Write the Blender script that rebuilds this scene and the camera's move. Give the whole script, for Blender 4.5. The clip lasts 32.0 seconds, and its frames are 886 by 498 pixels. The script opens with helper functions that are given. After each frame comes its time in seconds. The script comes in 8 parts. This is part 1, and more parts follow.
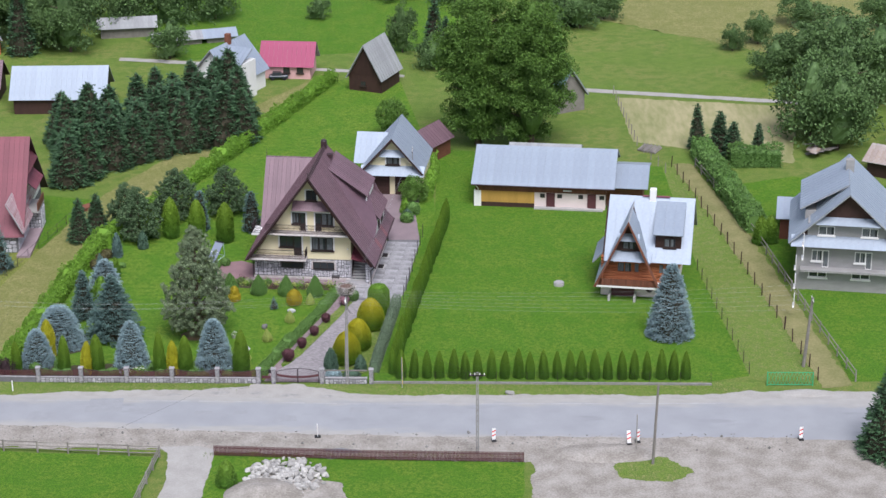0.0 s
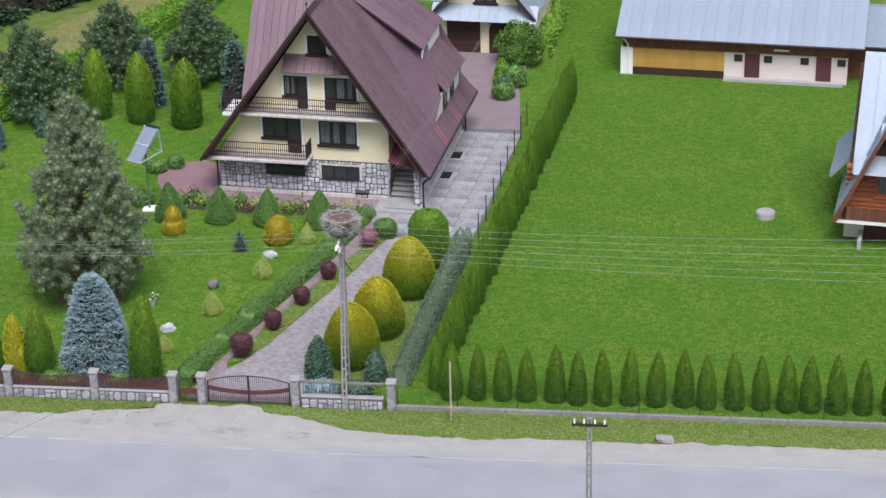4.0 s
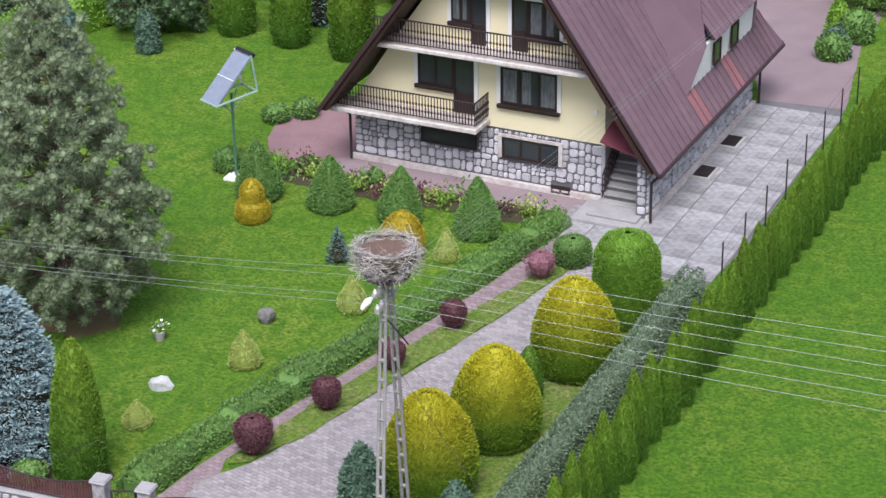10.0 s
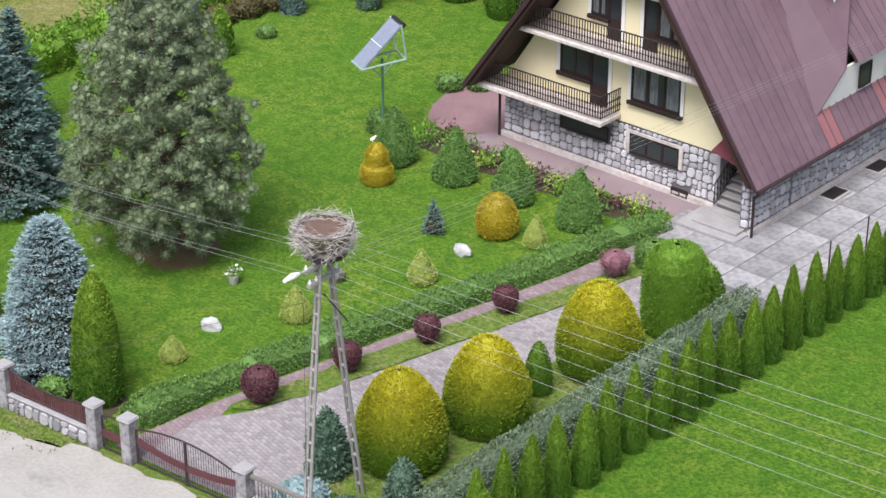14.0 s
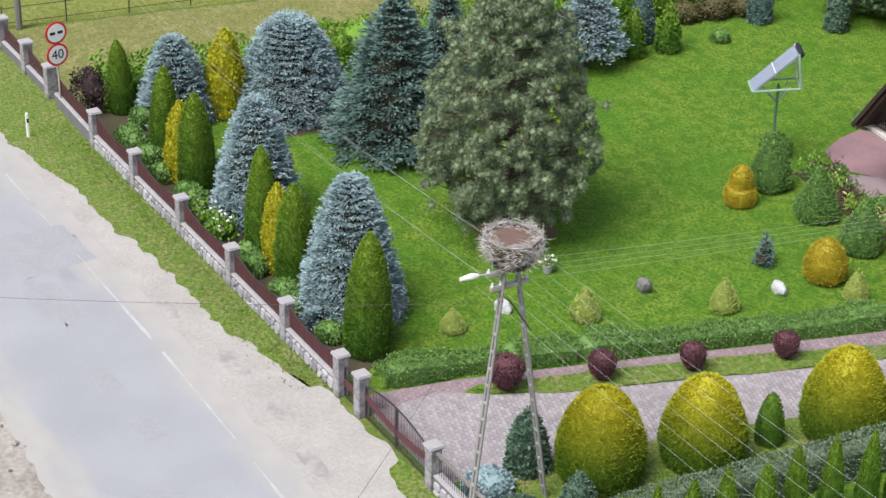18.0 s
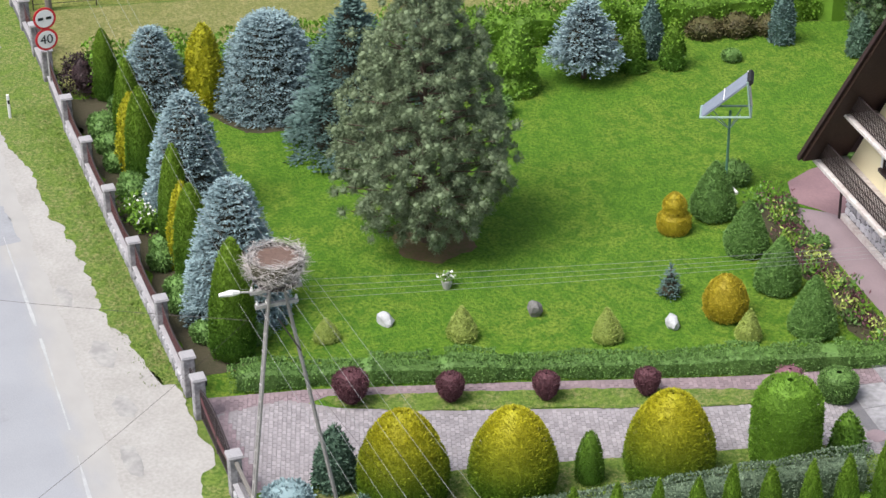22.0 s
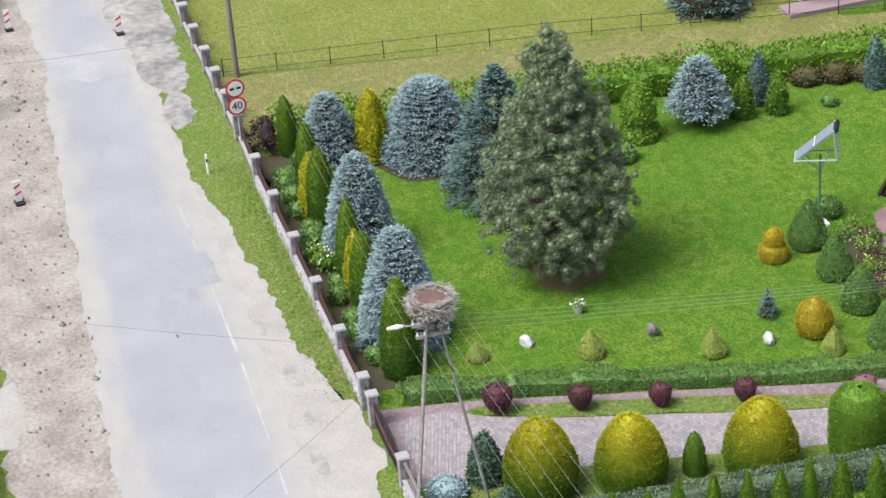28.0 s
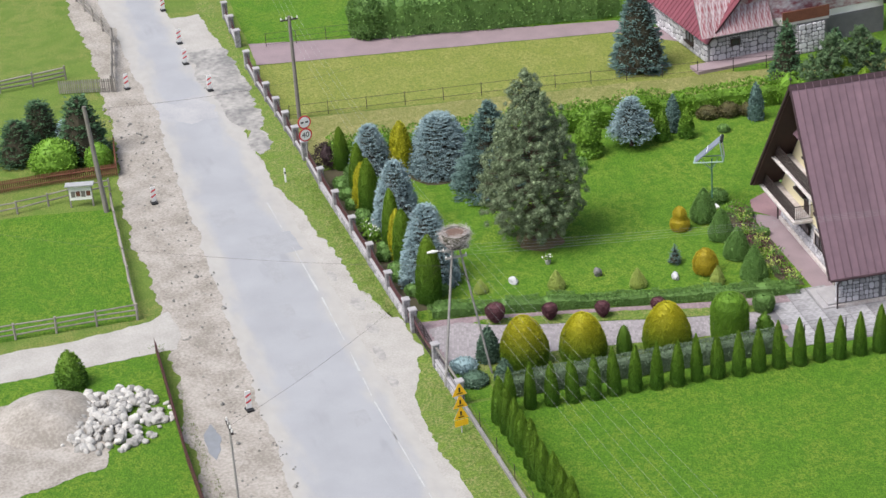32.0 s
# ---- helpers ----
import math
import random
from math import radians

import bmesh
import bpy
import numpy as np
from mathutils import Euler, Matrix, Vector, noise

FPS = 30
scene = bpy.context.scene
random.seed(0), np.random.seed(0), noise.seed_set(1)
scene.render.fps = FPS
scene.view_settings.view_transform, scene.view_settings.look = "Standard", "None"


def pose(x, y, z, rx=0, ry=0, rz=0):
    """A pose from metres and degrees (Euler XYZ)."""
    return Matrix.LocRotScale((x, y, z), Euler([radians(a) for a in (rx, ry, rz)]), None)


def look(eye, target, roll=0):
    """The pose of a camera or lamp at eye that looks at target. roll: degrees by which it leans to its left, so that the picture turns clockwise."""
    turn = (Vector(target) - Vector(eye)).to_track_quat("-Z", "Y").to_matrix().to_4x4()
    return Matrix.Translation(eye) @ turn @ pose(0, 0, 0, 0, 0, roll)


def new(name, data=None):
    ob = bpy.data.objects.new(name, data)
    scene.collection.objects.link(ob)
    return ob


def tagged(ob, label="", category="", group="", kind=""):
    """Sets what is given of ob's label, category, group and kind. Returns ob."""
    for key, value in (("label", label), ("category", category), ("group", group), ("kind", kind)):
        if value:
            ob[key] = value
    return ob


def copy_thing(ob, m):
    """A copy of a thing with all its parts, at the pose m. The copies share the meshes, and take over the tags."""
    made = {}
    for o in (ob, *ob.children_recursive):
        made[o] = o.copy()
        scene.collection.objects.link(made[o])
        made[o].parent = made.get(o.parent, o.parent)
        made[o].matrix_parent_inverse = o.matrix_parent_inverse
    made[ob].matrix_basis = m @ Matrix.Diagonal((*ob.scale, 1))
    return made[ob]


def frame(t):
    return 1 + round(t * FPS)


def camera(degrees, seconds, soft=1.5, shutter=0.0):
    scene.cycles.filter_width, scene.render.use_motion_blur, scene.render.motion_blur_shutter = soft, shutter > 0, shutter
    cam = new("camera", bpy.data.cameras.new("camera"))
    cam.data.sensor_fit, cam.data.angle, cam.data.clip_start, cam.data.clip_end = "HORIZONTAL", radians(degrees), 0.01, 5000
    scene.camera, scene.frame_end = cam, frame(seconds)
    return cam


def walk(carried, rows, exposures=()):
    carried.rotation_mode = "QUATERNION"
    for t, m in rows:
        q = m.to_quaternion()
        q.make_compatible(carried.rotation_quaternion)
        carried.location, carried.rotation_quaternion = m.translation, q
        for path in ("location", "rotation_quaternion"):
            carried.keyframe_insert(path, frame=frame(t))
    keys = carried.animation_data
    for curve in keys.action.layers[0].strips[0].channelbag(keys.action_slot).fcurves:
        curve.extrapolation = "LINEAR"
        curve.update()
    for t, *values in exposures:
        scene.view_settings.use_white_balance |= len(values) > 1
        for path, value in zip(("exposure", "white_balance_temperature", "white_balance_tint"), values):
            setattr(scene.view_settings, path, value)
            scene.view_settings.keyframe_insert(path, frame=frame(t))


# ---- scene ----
# ---- camera ----
cam = camera(23.31, 32.0, soft=1.5)
PATH = [
    (0.0, (15.86, -167.66, 79.62), (12.91, -74.85, 42.50), -0.45),
    (1.0, (14.09, -134.59, 66.74), (10.40, -42.29, 28.45), -0.44),
    (2.0, (13.11, -111.06, 58.12), (7.71, -19.52, 18.22), -0.26),
    (3.0, (14.97, -93.90, 50.76), (6.49, -3.02, 9.90), -0.89),
    (5.5, (18.33, -68.37, 40.38), (2.90, 20.73, -2.30), -0.97),
    (6.0, (18.05, -63.85, 38.73), (1.12, 24.82, -4.29), -0.68),
    (6.5, (18.15, -59.58, 36.84), (-0.99, 28.71, -6.04), -0.82),
    (7.0, (17.95, -55.66, 35.27), (-3.29, 32.14, -7.64), -0.90),
    (7.5, (17.71, -52.04, 33.90), (-5.72, 35.18, -9.04), -1.08),
    (8.0, (17.39, -48.57, 32.61), (-8.11, 38.02, -10.42), -1.18),
    (8.5, (17.13, -45.23, 31.43), (-10.29, 40.72, -11.71), -1.23),
    (9.0, (17.02, -42.13, 30.43), (-12.17, 43.11, -12.96), -1.10),
    (9.5, (18.12, -41.14, 30.41), (-12.64, 43.45, -13.16), -1.13),
    (10.0, (19.47, -40.49, 30.54), (-12.68, 43.46, -13.27), -0.99),
    (10.5, (21.05, -39.81, 30.74), (-12.49, 43.41, -13.41), -0.92),
    (11.0, (22.66, -39.04, 30.82), (-12.18, 43.53, -13.55), -0.80),
    (11.5, (24.36, -38.24, 30.97), (-11.76, 43.61, -13.71), -0.68),
    (12.0, (26.12, -37.40, 31.47), (-11.77, 43.26, -13.90), -0.46),
    (12.5, (28.18, -36.88, 31.62), (-13.29, 41.99, -13.77), -0.54),
    (13.0, (29.80, -36.32, 31.99), (-15.79, 40.08, -13.67), -0.41),
    (13.5, (31.11, -35.73, 32.14), (-18.19, 38.30, -13.58), -0.21),
    (14.0, (32.40, -34.95, 32.31), (-20.51, 36.45, -13.56), -0.09),
    (14.5, (33.77, -34.09, 32.56), (-22.63, 34.45, -13.51), 0.08),
    (15.0, (34.92, -33.21, 32.70), (-24.58, 32.56, -13.50), 0.30),
    (15.5, (36.15, -32.30, 32.87), (-26.30, 30.57, -13.46), 0.54),
    (17.5, (41.60, -26.83, 34.53), (-31.62, 21.64, -13.32), 1.01),
    (18.0, (42.56, -25.21, 34.63), (-32.80, 19.73, -13.34), 1.18),
    (18.5, (43.52, -23.47, 34.69), (-33.85, 17.80, -13.37), 1.39),
    (19.0, (44.65, -21.37, 34.65), (-34.04, 17.34, -13.42), 1.45),
    (19.5, (45.53, -19.86, 34.97), (-33.65, 17.39, -13.43), 1.63),
    (20.0, (46.26, -18.12, 35.14), (-34.31, 15.85, -13.39), 1.28),
    (20.5, (47.09, -15.85, 35.26), (-34.26, 16.01, -13.39), 0.67),
    (21.0, (47.78, -13.70, 35.50), (-33.83, 17.05, -13.43), 0.11),
    (21.5, (48.27, -11.92, 35.63), (-33.60, 17.99, -13.40), -0.09),
    (22.0, (48.51, -10.87, 35.88), (-33.58, 18.05, -13.36), -0.33),
    (22.5, (48.66, -10.52, 36.15), (-33.68, 17.34, -13.29), -0.81),
    (23.0, (48.86, -10.46, 36.39), (-33.78, 16.35, -13.13), -1.28),
    (23.5, (49.07, -10.44, 36.62), (-33.84, 15.32, -13.00), -1.76),
    (24.0, (49.34, -10.49, 36.89), (-33.84, 14.09, -12.88), -2.27),
    (24.5, (49.71, -10.66, 37.19), (-33.73, 12.76, -12.70), -2.79),
    (25.0, (50.28, -11.09, 37.44), (-33.48, 11.37, -12.35), -3.12),
    (25.5, (50.70, -11.05, 38.07), (-33.16, 10.12, -12.12), -3.83),
    (27.5, (57.46, -12.48, 42.34), (-26.95, 8.70, -6.91), -4.31),
    (28.0, (59.45, -13.04, 43.51), (-25.12, 8.32, -5.39), -4.29),
    (28.5, (61.54, -13.60, 44.73), (-23.21, 7.90, -3.80), -4.30),
    (29.0, (63.79, -14.06, 45.94), (-21.24, 7.40, -2.11), -4.39),
    (29.5, (66.56, -14.77, 47.34), (-18.71, 6.69, -0.29), -4.52),
    (30.0, (70.58, -16.11, 48.88), (-14.90, 5.47, 1.68), -4.60),
    (30.5, (75.68, -17.84, 50.56), (-10.05, 3.93, 3.90), -4.54),
    (31.0, (81.29, -20.21, 52.18), (-4.44, 2.86, 6.17), -4.54),
    (31.5, (88.24, -22.66, 54.19), (2.18, 0.60, 8.89), -4.42),
    (32.0, (96.06, -25.54, 56.38), (9.72, -1.84, 11.84), -4.26),
]
walk(cam, [(t, look(eye, target, roll)) for t, eye, target, roll in PATH],
     exposures=((0.0, 0.57, 6080, 14), (3.0, 0.56, 6080, 14), (6.0, 0.53, 6160, 14), (9.0, 0.69, 6120, 14), (12.0, 0.9, 6250, 14), (15.0, 0.88, 6450, 12), (19.0, 0.85, 6480, 11),
                (25.0, 0.95, 6480, 11), (30.0, 0.94, 6480, 11), (32.0, 0.83, 6480, 11)))

# ---- world and sun: bright overcast sky ----
SUN_EL, SUN_AZ = radians(58), radians(165)
world = bpy.data.worlds.new("world")
scene.world = world
world.use_nodes = True
wn = world.node_tree.nodes
sky = wn.new("ShaderNodeTexSky")
sky.sky_type = "NISHITA"
sky.sun_disc = False
sky.sun_elevation, sky.sun_rotation = SUN_EL, SUN_AZ
sky.dust_density, sky.air_density, sky.ozone_density = 3.0, 1.0, 1.0
wn["Background"].inputs["Strength"].default_value = 0.11
haze = wn.new("ShaderNodeHueSaturation")
haze.inputs["Saturation"].default_value = 0.6
world.node_tree.links.new(sky.outputs["Color"], haze.inputs["Color"])
world.node_tree.links.new(haze.outputs["Color"], wn["Background"].inputs["Color"])
sun = new("sun", bpy.data.lights.new("sun", "SUN"))
sun.data.energy, sun.data.angle, sun.data.color = 2.3, radians(32), (1.0, 0.975, 0.94)
sun.matrix_world = look((0, 0, 0), (-math.sin(SUN_AZ) * math.cos(SUN_EL), -math.cos(SUN_AZ) * math.cos(SUN_EL), -math.sin(SUN_EL)))


# ---- materials ----
def surf(name, base, other=None, fine=18.0, big=0.6, rough=0.85, bump=0.3, metal=0.0, island=0.0, each=0.0, spec=0.3, mix=0.5, stretch=(1, 1, 1)):
    """A surface with grain and larger patches between two colours; island, each: how far single pieces differ in value."""
    m = bpy.data.materials.new(name)
    m.use_nodes = True
    nt = m.node_tree
    n, ln = nt.nodes, nt.links.new
    bsdf = n["Principled BSDF"]
    other = other or tuple(c * 0.72 for c in base)
    co = n.new("ShaderNodeTexCoord")
    mp = n.new("ShaderNodeMapping")
    mp.inputs["Scale"].default_value = stretch
    ln(co.outputs["Object"], mp.inputs["Vector"])
    a, b = n.new("ShaderNodeTexNoise"), n.new("ShaderNodeTexNoise")
    for tex, s, d in ((a, fine, 6), (b, big, 4)):
        tex.inputs["Scale"].default_value = s
        tex.inputs["Detail"].default_value = d
        ln(mp.outputs["Vector"], tex.inputs["Vector"])
    add = n.new("ShaderNodeMath")
    add.operation = "ADD"
    ln(a.outputs["Fac"], add.inputs[0])
    ln(b.outputs["Fac"], add.inputs[1])
    rng = n.new("ShaderNodeMapRange")
    rng.inputs["From Min"].default_value, rng.inputs["From Max"].default_value = 1.0 - 0.42 * mix / 0.5 * 0.8, 1.0 + 0.42 * mix / 0.5 * 0.8
    ln(add.outputs[0], rng.inputs["Value"])
    cm = n.new("ShaderNodeMix")
    cm.data_type = "RGBA"
    cm.inputs["A"].default_value = (*base, 1)
    cm.inputs["B"].default_value = (*other, 1)
    ln(rng.outputs["Result"], cm.inputs["Factor"])
    out = cm.outputs["Result"]
    for amount, node, sock in ((island, "ShaderNodeNewGeometry", "Random Per Island"), (each, "ShaderNodeObjectInfo", "Random")):
        if amount:
            g = n.new(node)
            r2 = n.new("ShaderNodeMapRange")
            r2.inputs["To Min"].default_value, r2.inputs["To Max"].default_value = 1 - amount, 1 + amount
            ln(g.outputs[sock], r2.inputs["Value"])
            hs = n.new("ShaderNodeHueSaturation")
            ln(out, hs.inputs["Color"])
            ln(r2.outputs["Result"], hs.inputs["Value"])
            out = hs.outputs["Color"]
    ln(out, bsdf.inputs["Base Color"])
    bsdf.inputs["Roughness"].default_value = rough
    bsdf.inputs["Metallic"].default_value = metal
    bsdf.inputs["Specular IOR Level"].default_value = spec
    if bump:
        bp = n.new("ShaderNodeBump")
        bp.inputs["Strength"].default_value = bump
        bp.inputs["Distance"].default_value = 0.03
        ln(a.outputs["Fac"], bp.inputs["Height"])
        ln(bp.outputs["Normal"], bsdf.inputs["Normal"])
    return m


def turf(name, base, dark, dry, size=0.45):
    """Grass seen from above: soft patches, tufts and single blades, with drier spots."""
    m = bpy.data.materials.new(name)
    m.use_nodes = True
    nt = m.node_tree
    n, ln = nt.nodes, nt.links.new
    bsdf = n["Principled BSDF"]
    co = n.new("ShaderNodeTexCoord")

    def layer(scale, lo, hi, detail=5.0, warp=0.0):
        t = n.new("ShaderNodeTexNoise")
        t.inputs["Scale"].default_value, t.inputs["Detail"].default_value, t.inputs["Distortion"].default_value = scale, detail, warp
        t.inputs["Roughness"].default_value = 0.65
        ln(co.outputs["Object"], t.inputs["Vector"])
        r = n.new("ShaderNodeMapRange")
        r.inputs["From Min"].default_value, r.inputs["From Max"].default_value = lo, hi
        ln(t.outputs["Fac"], r.inputs["Value"])
        return r.outputs["Result"], t.outputs["Fac"]

    def blend(fac, a, b):
        mx = n.new("ShaderNodeMix")
        mx.data_type = "RGBA"
        ln(fac, mx.inputs["Factor"])
        for sock, v in (("A", a), ("B", b)):
            if isinstance(v, tuple):
                mx.inputs[sock].default_value = (*v, 1)
            else:
                ln(v, mx.inputs[sock])
        return mx.outputs["Result"]

    c = blend(layer(size, 0.40, 0.62, 4, 0.6)[0], base, dry)
    c = blend(layer(size * 6, 0.45, 0.61, 5, 0.4)[0], c, tuple(0.5 * (a + b) for a, b in zip(base, dark)))
    fine, raw = layer(8.0, 0.42, 0.64, 8)
    c = blend(fine, c, dark)
    ln(c, bsdf.inputs["Base Color"])
    bsdf.inputs["Roughness"].default_value = 0.9
    bsdf.inputs["Specular IOR Level"].default_value = 0.15
    bp = n.new("ShaderNodeBump")
    bp.inputs["Strength"].default_value, bp.inputs["Distance"].default_value = 1.0, 0.12
    ln(raw, bp.inputs["Height"])
    ln(bp.outputs["Normal"], bsdf.inputs["Normal"])
    return m


LAWN = turf("lawn_grass", (0.10, 0.215, 0.017), (0.042, 0.112, 0.01), (0.16, 0.245, 0.028))
GARDEN = turf("garden_grass", (0.112, 0.226, 0.02), (0.046, 0.122, 0.011), (0.185, 0.265, 0.034), 0.3)
FIELD = turf("field_grass", (0.145, 0.215, 0.04), (0.085, 0.145, 0.025), (0.215, 0.225, 0.07), 0.12)
VERGE = turf("verge_grass", (0.175, 0.25, 0.045), (0.075, 0.14, 0.022), (0.27, 0.26, 0.11), 1.4)
MEADOW = turf("dry_meadow_grass", (0.235, 0.23, 0.08), (0.13, 0.155, 0.045), (0.33, 0.29, 0.13))
MOWN = turf("mown_grass", (0.225, 0.25, 0.055), (0.115, 0.16, 0.034), (0.30, 0.29, 0.09), 0.5)
HAY = surf("hay_stubble", (0.34, 0.305, 0.17), (0.2, 0.21, 0.085), fine=1.6, big=0.3, bump=0.6, stretch=(1.0, 0.25, 1), mix=0.4)
ASPHALT = surf("worn_asphalt", (0.31, 0.318, 0.336), (0.25, 0.257, 0.274), fine=30, big=0.35, rough=0.9, bump=0.15, mix=0.45)
ASPHALT_OLD = surf("patched_asphalt", (0.16, 0.158, 0.156), (0.34, 0.328, 0.31), fine=2.2, big=0.5, rough=0.9, bump=0.4, mix=0.35)
GRAVEL = surf("dusty_gravel", (0.375, 0.362, 0.342), (0.285, 0.272, 0.252), fine=9, big=0.7, rough=0.95, bump=0.35, mix=0.45)


def dusted(m, dust, other):
    """Road dust that drifts in from both edges of the asphalt, thinning out unevenly towards the middle."""
    n, ln = m.node_tree.nodes, m.node_tree.links.new
    bsdf = n["Principled BSDF"]
    below = bsdf.inputs["Base Color"].links[0].from_socket
    co = n.new("ShaderNodeTexCoord")
    sep = n.new("ShaderNodeSeparateXYZ")
    ln(co.outputs["Object"], sep.inputs[0])

    def math_node(op, a, b):
        k = n.new("ShaderNodeMath")
        k.operation = op
        for i, v in enumerate((a, b)):
            if isinstance(v, (int, float)):
                k.inputs[i].default_value = v
            else:
                ln(v, k.inputs[i])
        return k.outputs[0]

    def cloud(scale, stretch):
        mp = n.new("ShaderNodeMapping")
        mp.inputs["Scale"].default_value = stretch
        ln(co.outputs["Object"], mp.inputs["Vector"])
        t = n.new("ShaderNodeTexNoise")
        t.inputs["Scale"].default_value, t.inputs["Detail"].default_value = scale, 6
        ln(mp.outputs["Vector"], t.inputs["Vector"])
        return t.outputs["Fac"]

    def ramp(v, lo, hi):
        r = n.new("ShaderNodeMapRange")
        r.interpolation_type = "SMOOTHSTEP"
        r.inputs["From Min"].default_value, r.inputs["From Max"].default_value = lo, hi
        ln(v, r.inputs["Value"])
        return r.outputs["Result"]

    def layer(fac, a, b):
        mx = n.new("ShaderNodeMix")
        mx.data_type = "RGBA"
        ln(fac, mx.inputs["Factor"])
        for sock, v in (("A", a), ("B", b)):
            if isinstance(v, tuple):
                mx.inputs[sock].default_value = (*v, 1)
            else:
                ln(v, mx.inputs[sock])
        return mx.outputs["Result"]

    drift = math_node("MULTIPLY", math_node("SUBTRACT", cloud(0.9, (0.35, 1, 1)), 0.5), 2.6)
    north = ramp(math_node("ADD", sep.outputs["Y"], drift), -4.5, -3.2)
    slant = math_node("ADD", sep.outputs["Y"], math_node("MULTIPLY", sep.outputs["X"], 0.0474))
    south = ramp(math_node("SUBTRACT", -8.6, math_node("ADD", slant, drift)), -0.4, 0.9)
    both = math_node("MAXIMUM", north, south)
    stain = ramp(cloud(0.55, (0.3, 1.0, 1)), 0.60, 0.74)
    c = layer(math_node("MULTIPLY", stain, 0.5), below, (0.2, 0.205, 0.22))
    c = layer(math_node("MULTIPLY", both, 0.92), c, layer(cloud(1.4, (0.6, 1, 1)), dust, other))
    ln(c, bsdf.inputs["Base Color"])


dusted(ASPHALT, (0.385, 0.372, 0.352), (0.29, 0.28, 0.262))
DIRT = surf("dug_earth_and_rubble", (0.35, 0.325, 0.295), (0.205, 0.185, 0.16), fine=6, big=0.6, rough=0.95, bump=0.8, mix=0.35)
PAVER = surf("pink_paver", (0.28, 0.215, 0.23), (0.215, 0.165, 0.18), fine=25, big=0.8, each=0.12)
PAVER_GREY = surf("grey_paver", (0.32, 0.295, 0.305), (0.25, 0.23, 0.24), fine=25, big=0.8, each=0.15)
SLAB = surf("concrete_slab", (0.345, 0.34, 0.355), (0.19, 0.186, 0.195), fine=5, big=0.6, each=0.14, rough=0.9, mix=0.4)
CONCRETE = surf("concrete", (0.42, 0.41, 0.40), (0.31, 0.30, 0.29), fine=14, big=1.2, rough=0.9)
STONE = surf("field_stone", (0.56, 0.55, 0.58), (0.40, 0.39, 0.42), fine=16, big=2.0, each=0.3, rough=0.8)
MORTAR = surf("dark_mortar", (0.17, 0.165, 0.178), (0.12, 0.118, 0.125), fine=20, big=2)
CREAM = surf("cream_render", (0.80, 0.72, 0.49), (0.74, 0.66, 0.44), fine=30, big=0.5, rough=0.9, bump=0.1)
WHITE = surf("white_paint", (0.80, 0.79, 0.78), (0.70, 0.69, 0.67), fine=20, big=0.8, rough=0.7, bump=0.05)
PINKISH = surf("pale_pink_render", (0.70, 0.60, 0.58), (0.60, 0.50, 0.48), fine=20, big=0.7, bump=0.1)
ROOF = surf("maroon_roof_metal", (0.195, 0.122, 0.146), (0.14, 0.088, 0.107), fine=2.5, big=0.5, rough=0.36, bump=0.05, each=0.1, metal=0.1, spec=0.5)
ROOF_DARK = surf("dark_maroon_metal", (0.055, 0.031, 0.036), (0.04, 0.023, 0.027), fine=4, big=0.8, rough=0.5, bump=0.05)
ROOF_RED = surf("faded_red_roof_metal", (0.205, 0.06, 0.08), (0.15, 0.046, 0.062), fine=3, big=0.5, rough=0.5, each=0.1, bump=0.05)
TIN = surf("galvanised_roof_metal", (0.335, 0.385, 0.455), (0.28, 0.325, 0.39), fine=3, big=0.4, rough=0.5, metal=0.3, each=0.035, bump=0.05, spec=0.4)
TIN_OLD = surf("old_tin", (0.42, 0.40, 0.39), (0.30, 0.20, 0.14), fine=2, big=0.7, rough=0.6, metal=0.2, bump=0.1, each=0.1)
SLATE = surf("grey_roofing", (0.33, 0.34, 0.35), (0.24, 0.245, 0.25), fine=4, big=0.6, rough=0.7, each=0.1)
DARKWOOD = surf("dark_stained_wood", (0.055, 0.028, 0.022), (0.035, 0.018, 0.015), fine=12, big=2, rough=0.7, each=0.2, stretch=(1, 1, 0.2))
BROWNWOOD = surf("brown_wood", (0.19, 0.075, 0.045), (0.12, 0.045, 0.03), fine=12, big=2, rough=0.7, each=0.2)
LOGWOOD = surf("orange_log_wood", (0.42, 0.15, 0.06), (0.28, 0.09, 0.035), fine=12, big=2, rough=0.65, each=0.2, stretch=(0.2, 1, 1))
STRAW = surf("straw_board", (0.48, 0.29, 0.07), (0.38, 0.22, 0.05), fine=15, big=1.5, each=0.08)
GREYWOOD = surf("weathered_wood", (0.27, 0.25, 0.225), (0.17, 0.155, 0.14), fine=14, big=2, each=0.2)
IRON = surf("dark_iron", (0.045, 0.032, 0.034), (0.03, 0.022, 0.024), fine=20, big=3, rough=0.5, bump=0.05)
MAROON = surf("maroon_fence_paint", (0.10, 0.035, 0.04), (0.075, 0.028, 0.032), fine=14, big=2, rough=0.6, each=0.15)
BLACK = surf("black_rubber", (0.02, 0.02, 0.022), fine=20, big=3, rough=0.6)
GREENPAINT = surf("green_paint", (0.05, 0.36, 0.16), (0.04, 0.28, 0.12), fine=14, big=2, rough=0.5, bump=0.05)
REDPAINT = surf("red_paint", (0.62, 0.04, 0.05), (0.5, 0.03, 0.04), fine=14, big=2, rough=0.5, bump=0.02)
YELLOWPAINT = surf("yellow_paint", (0.9, 0.52, 0.02), (0.8, 0.44, 0.02), fine=14, big=2, rough=0.5, bump=0.02)
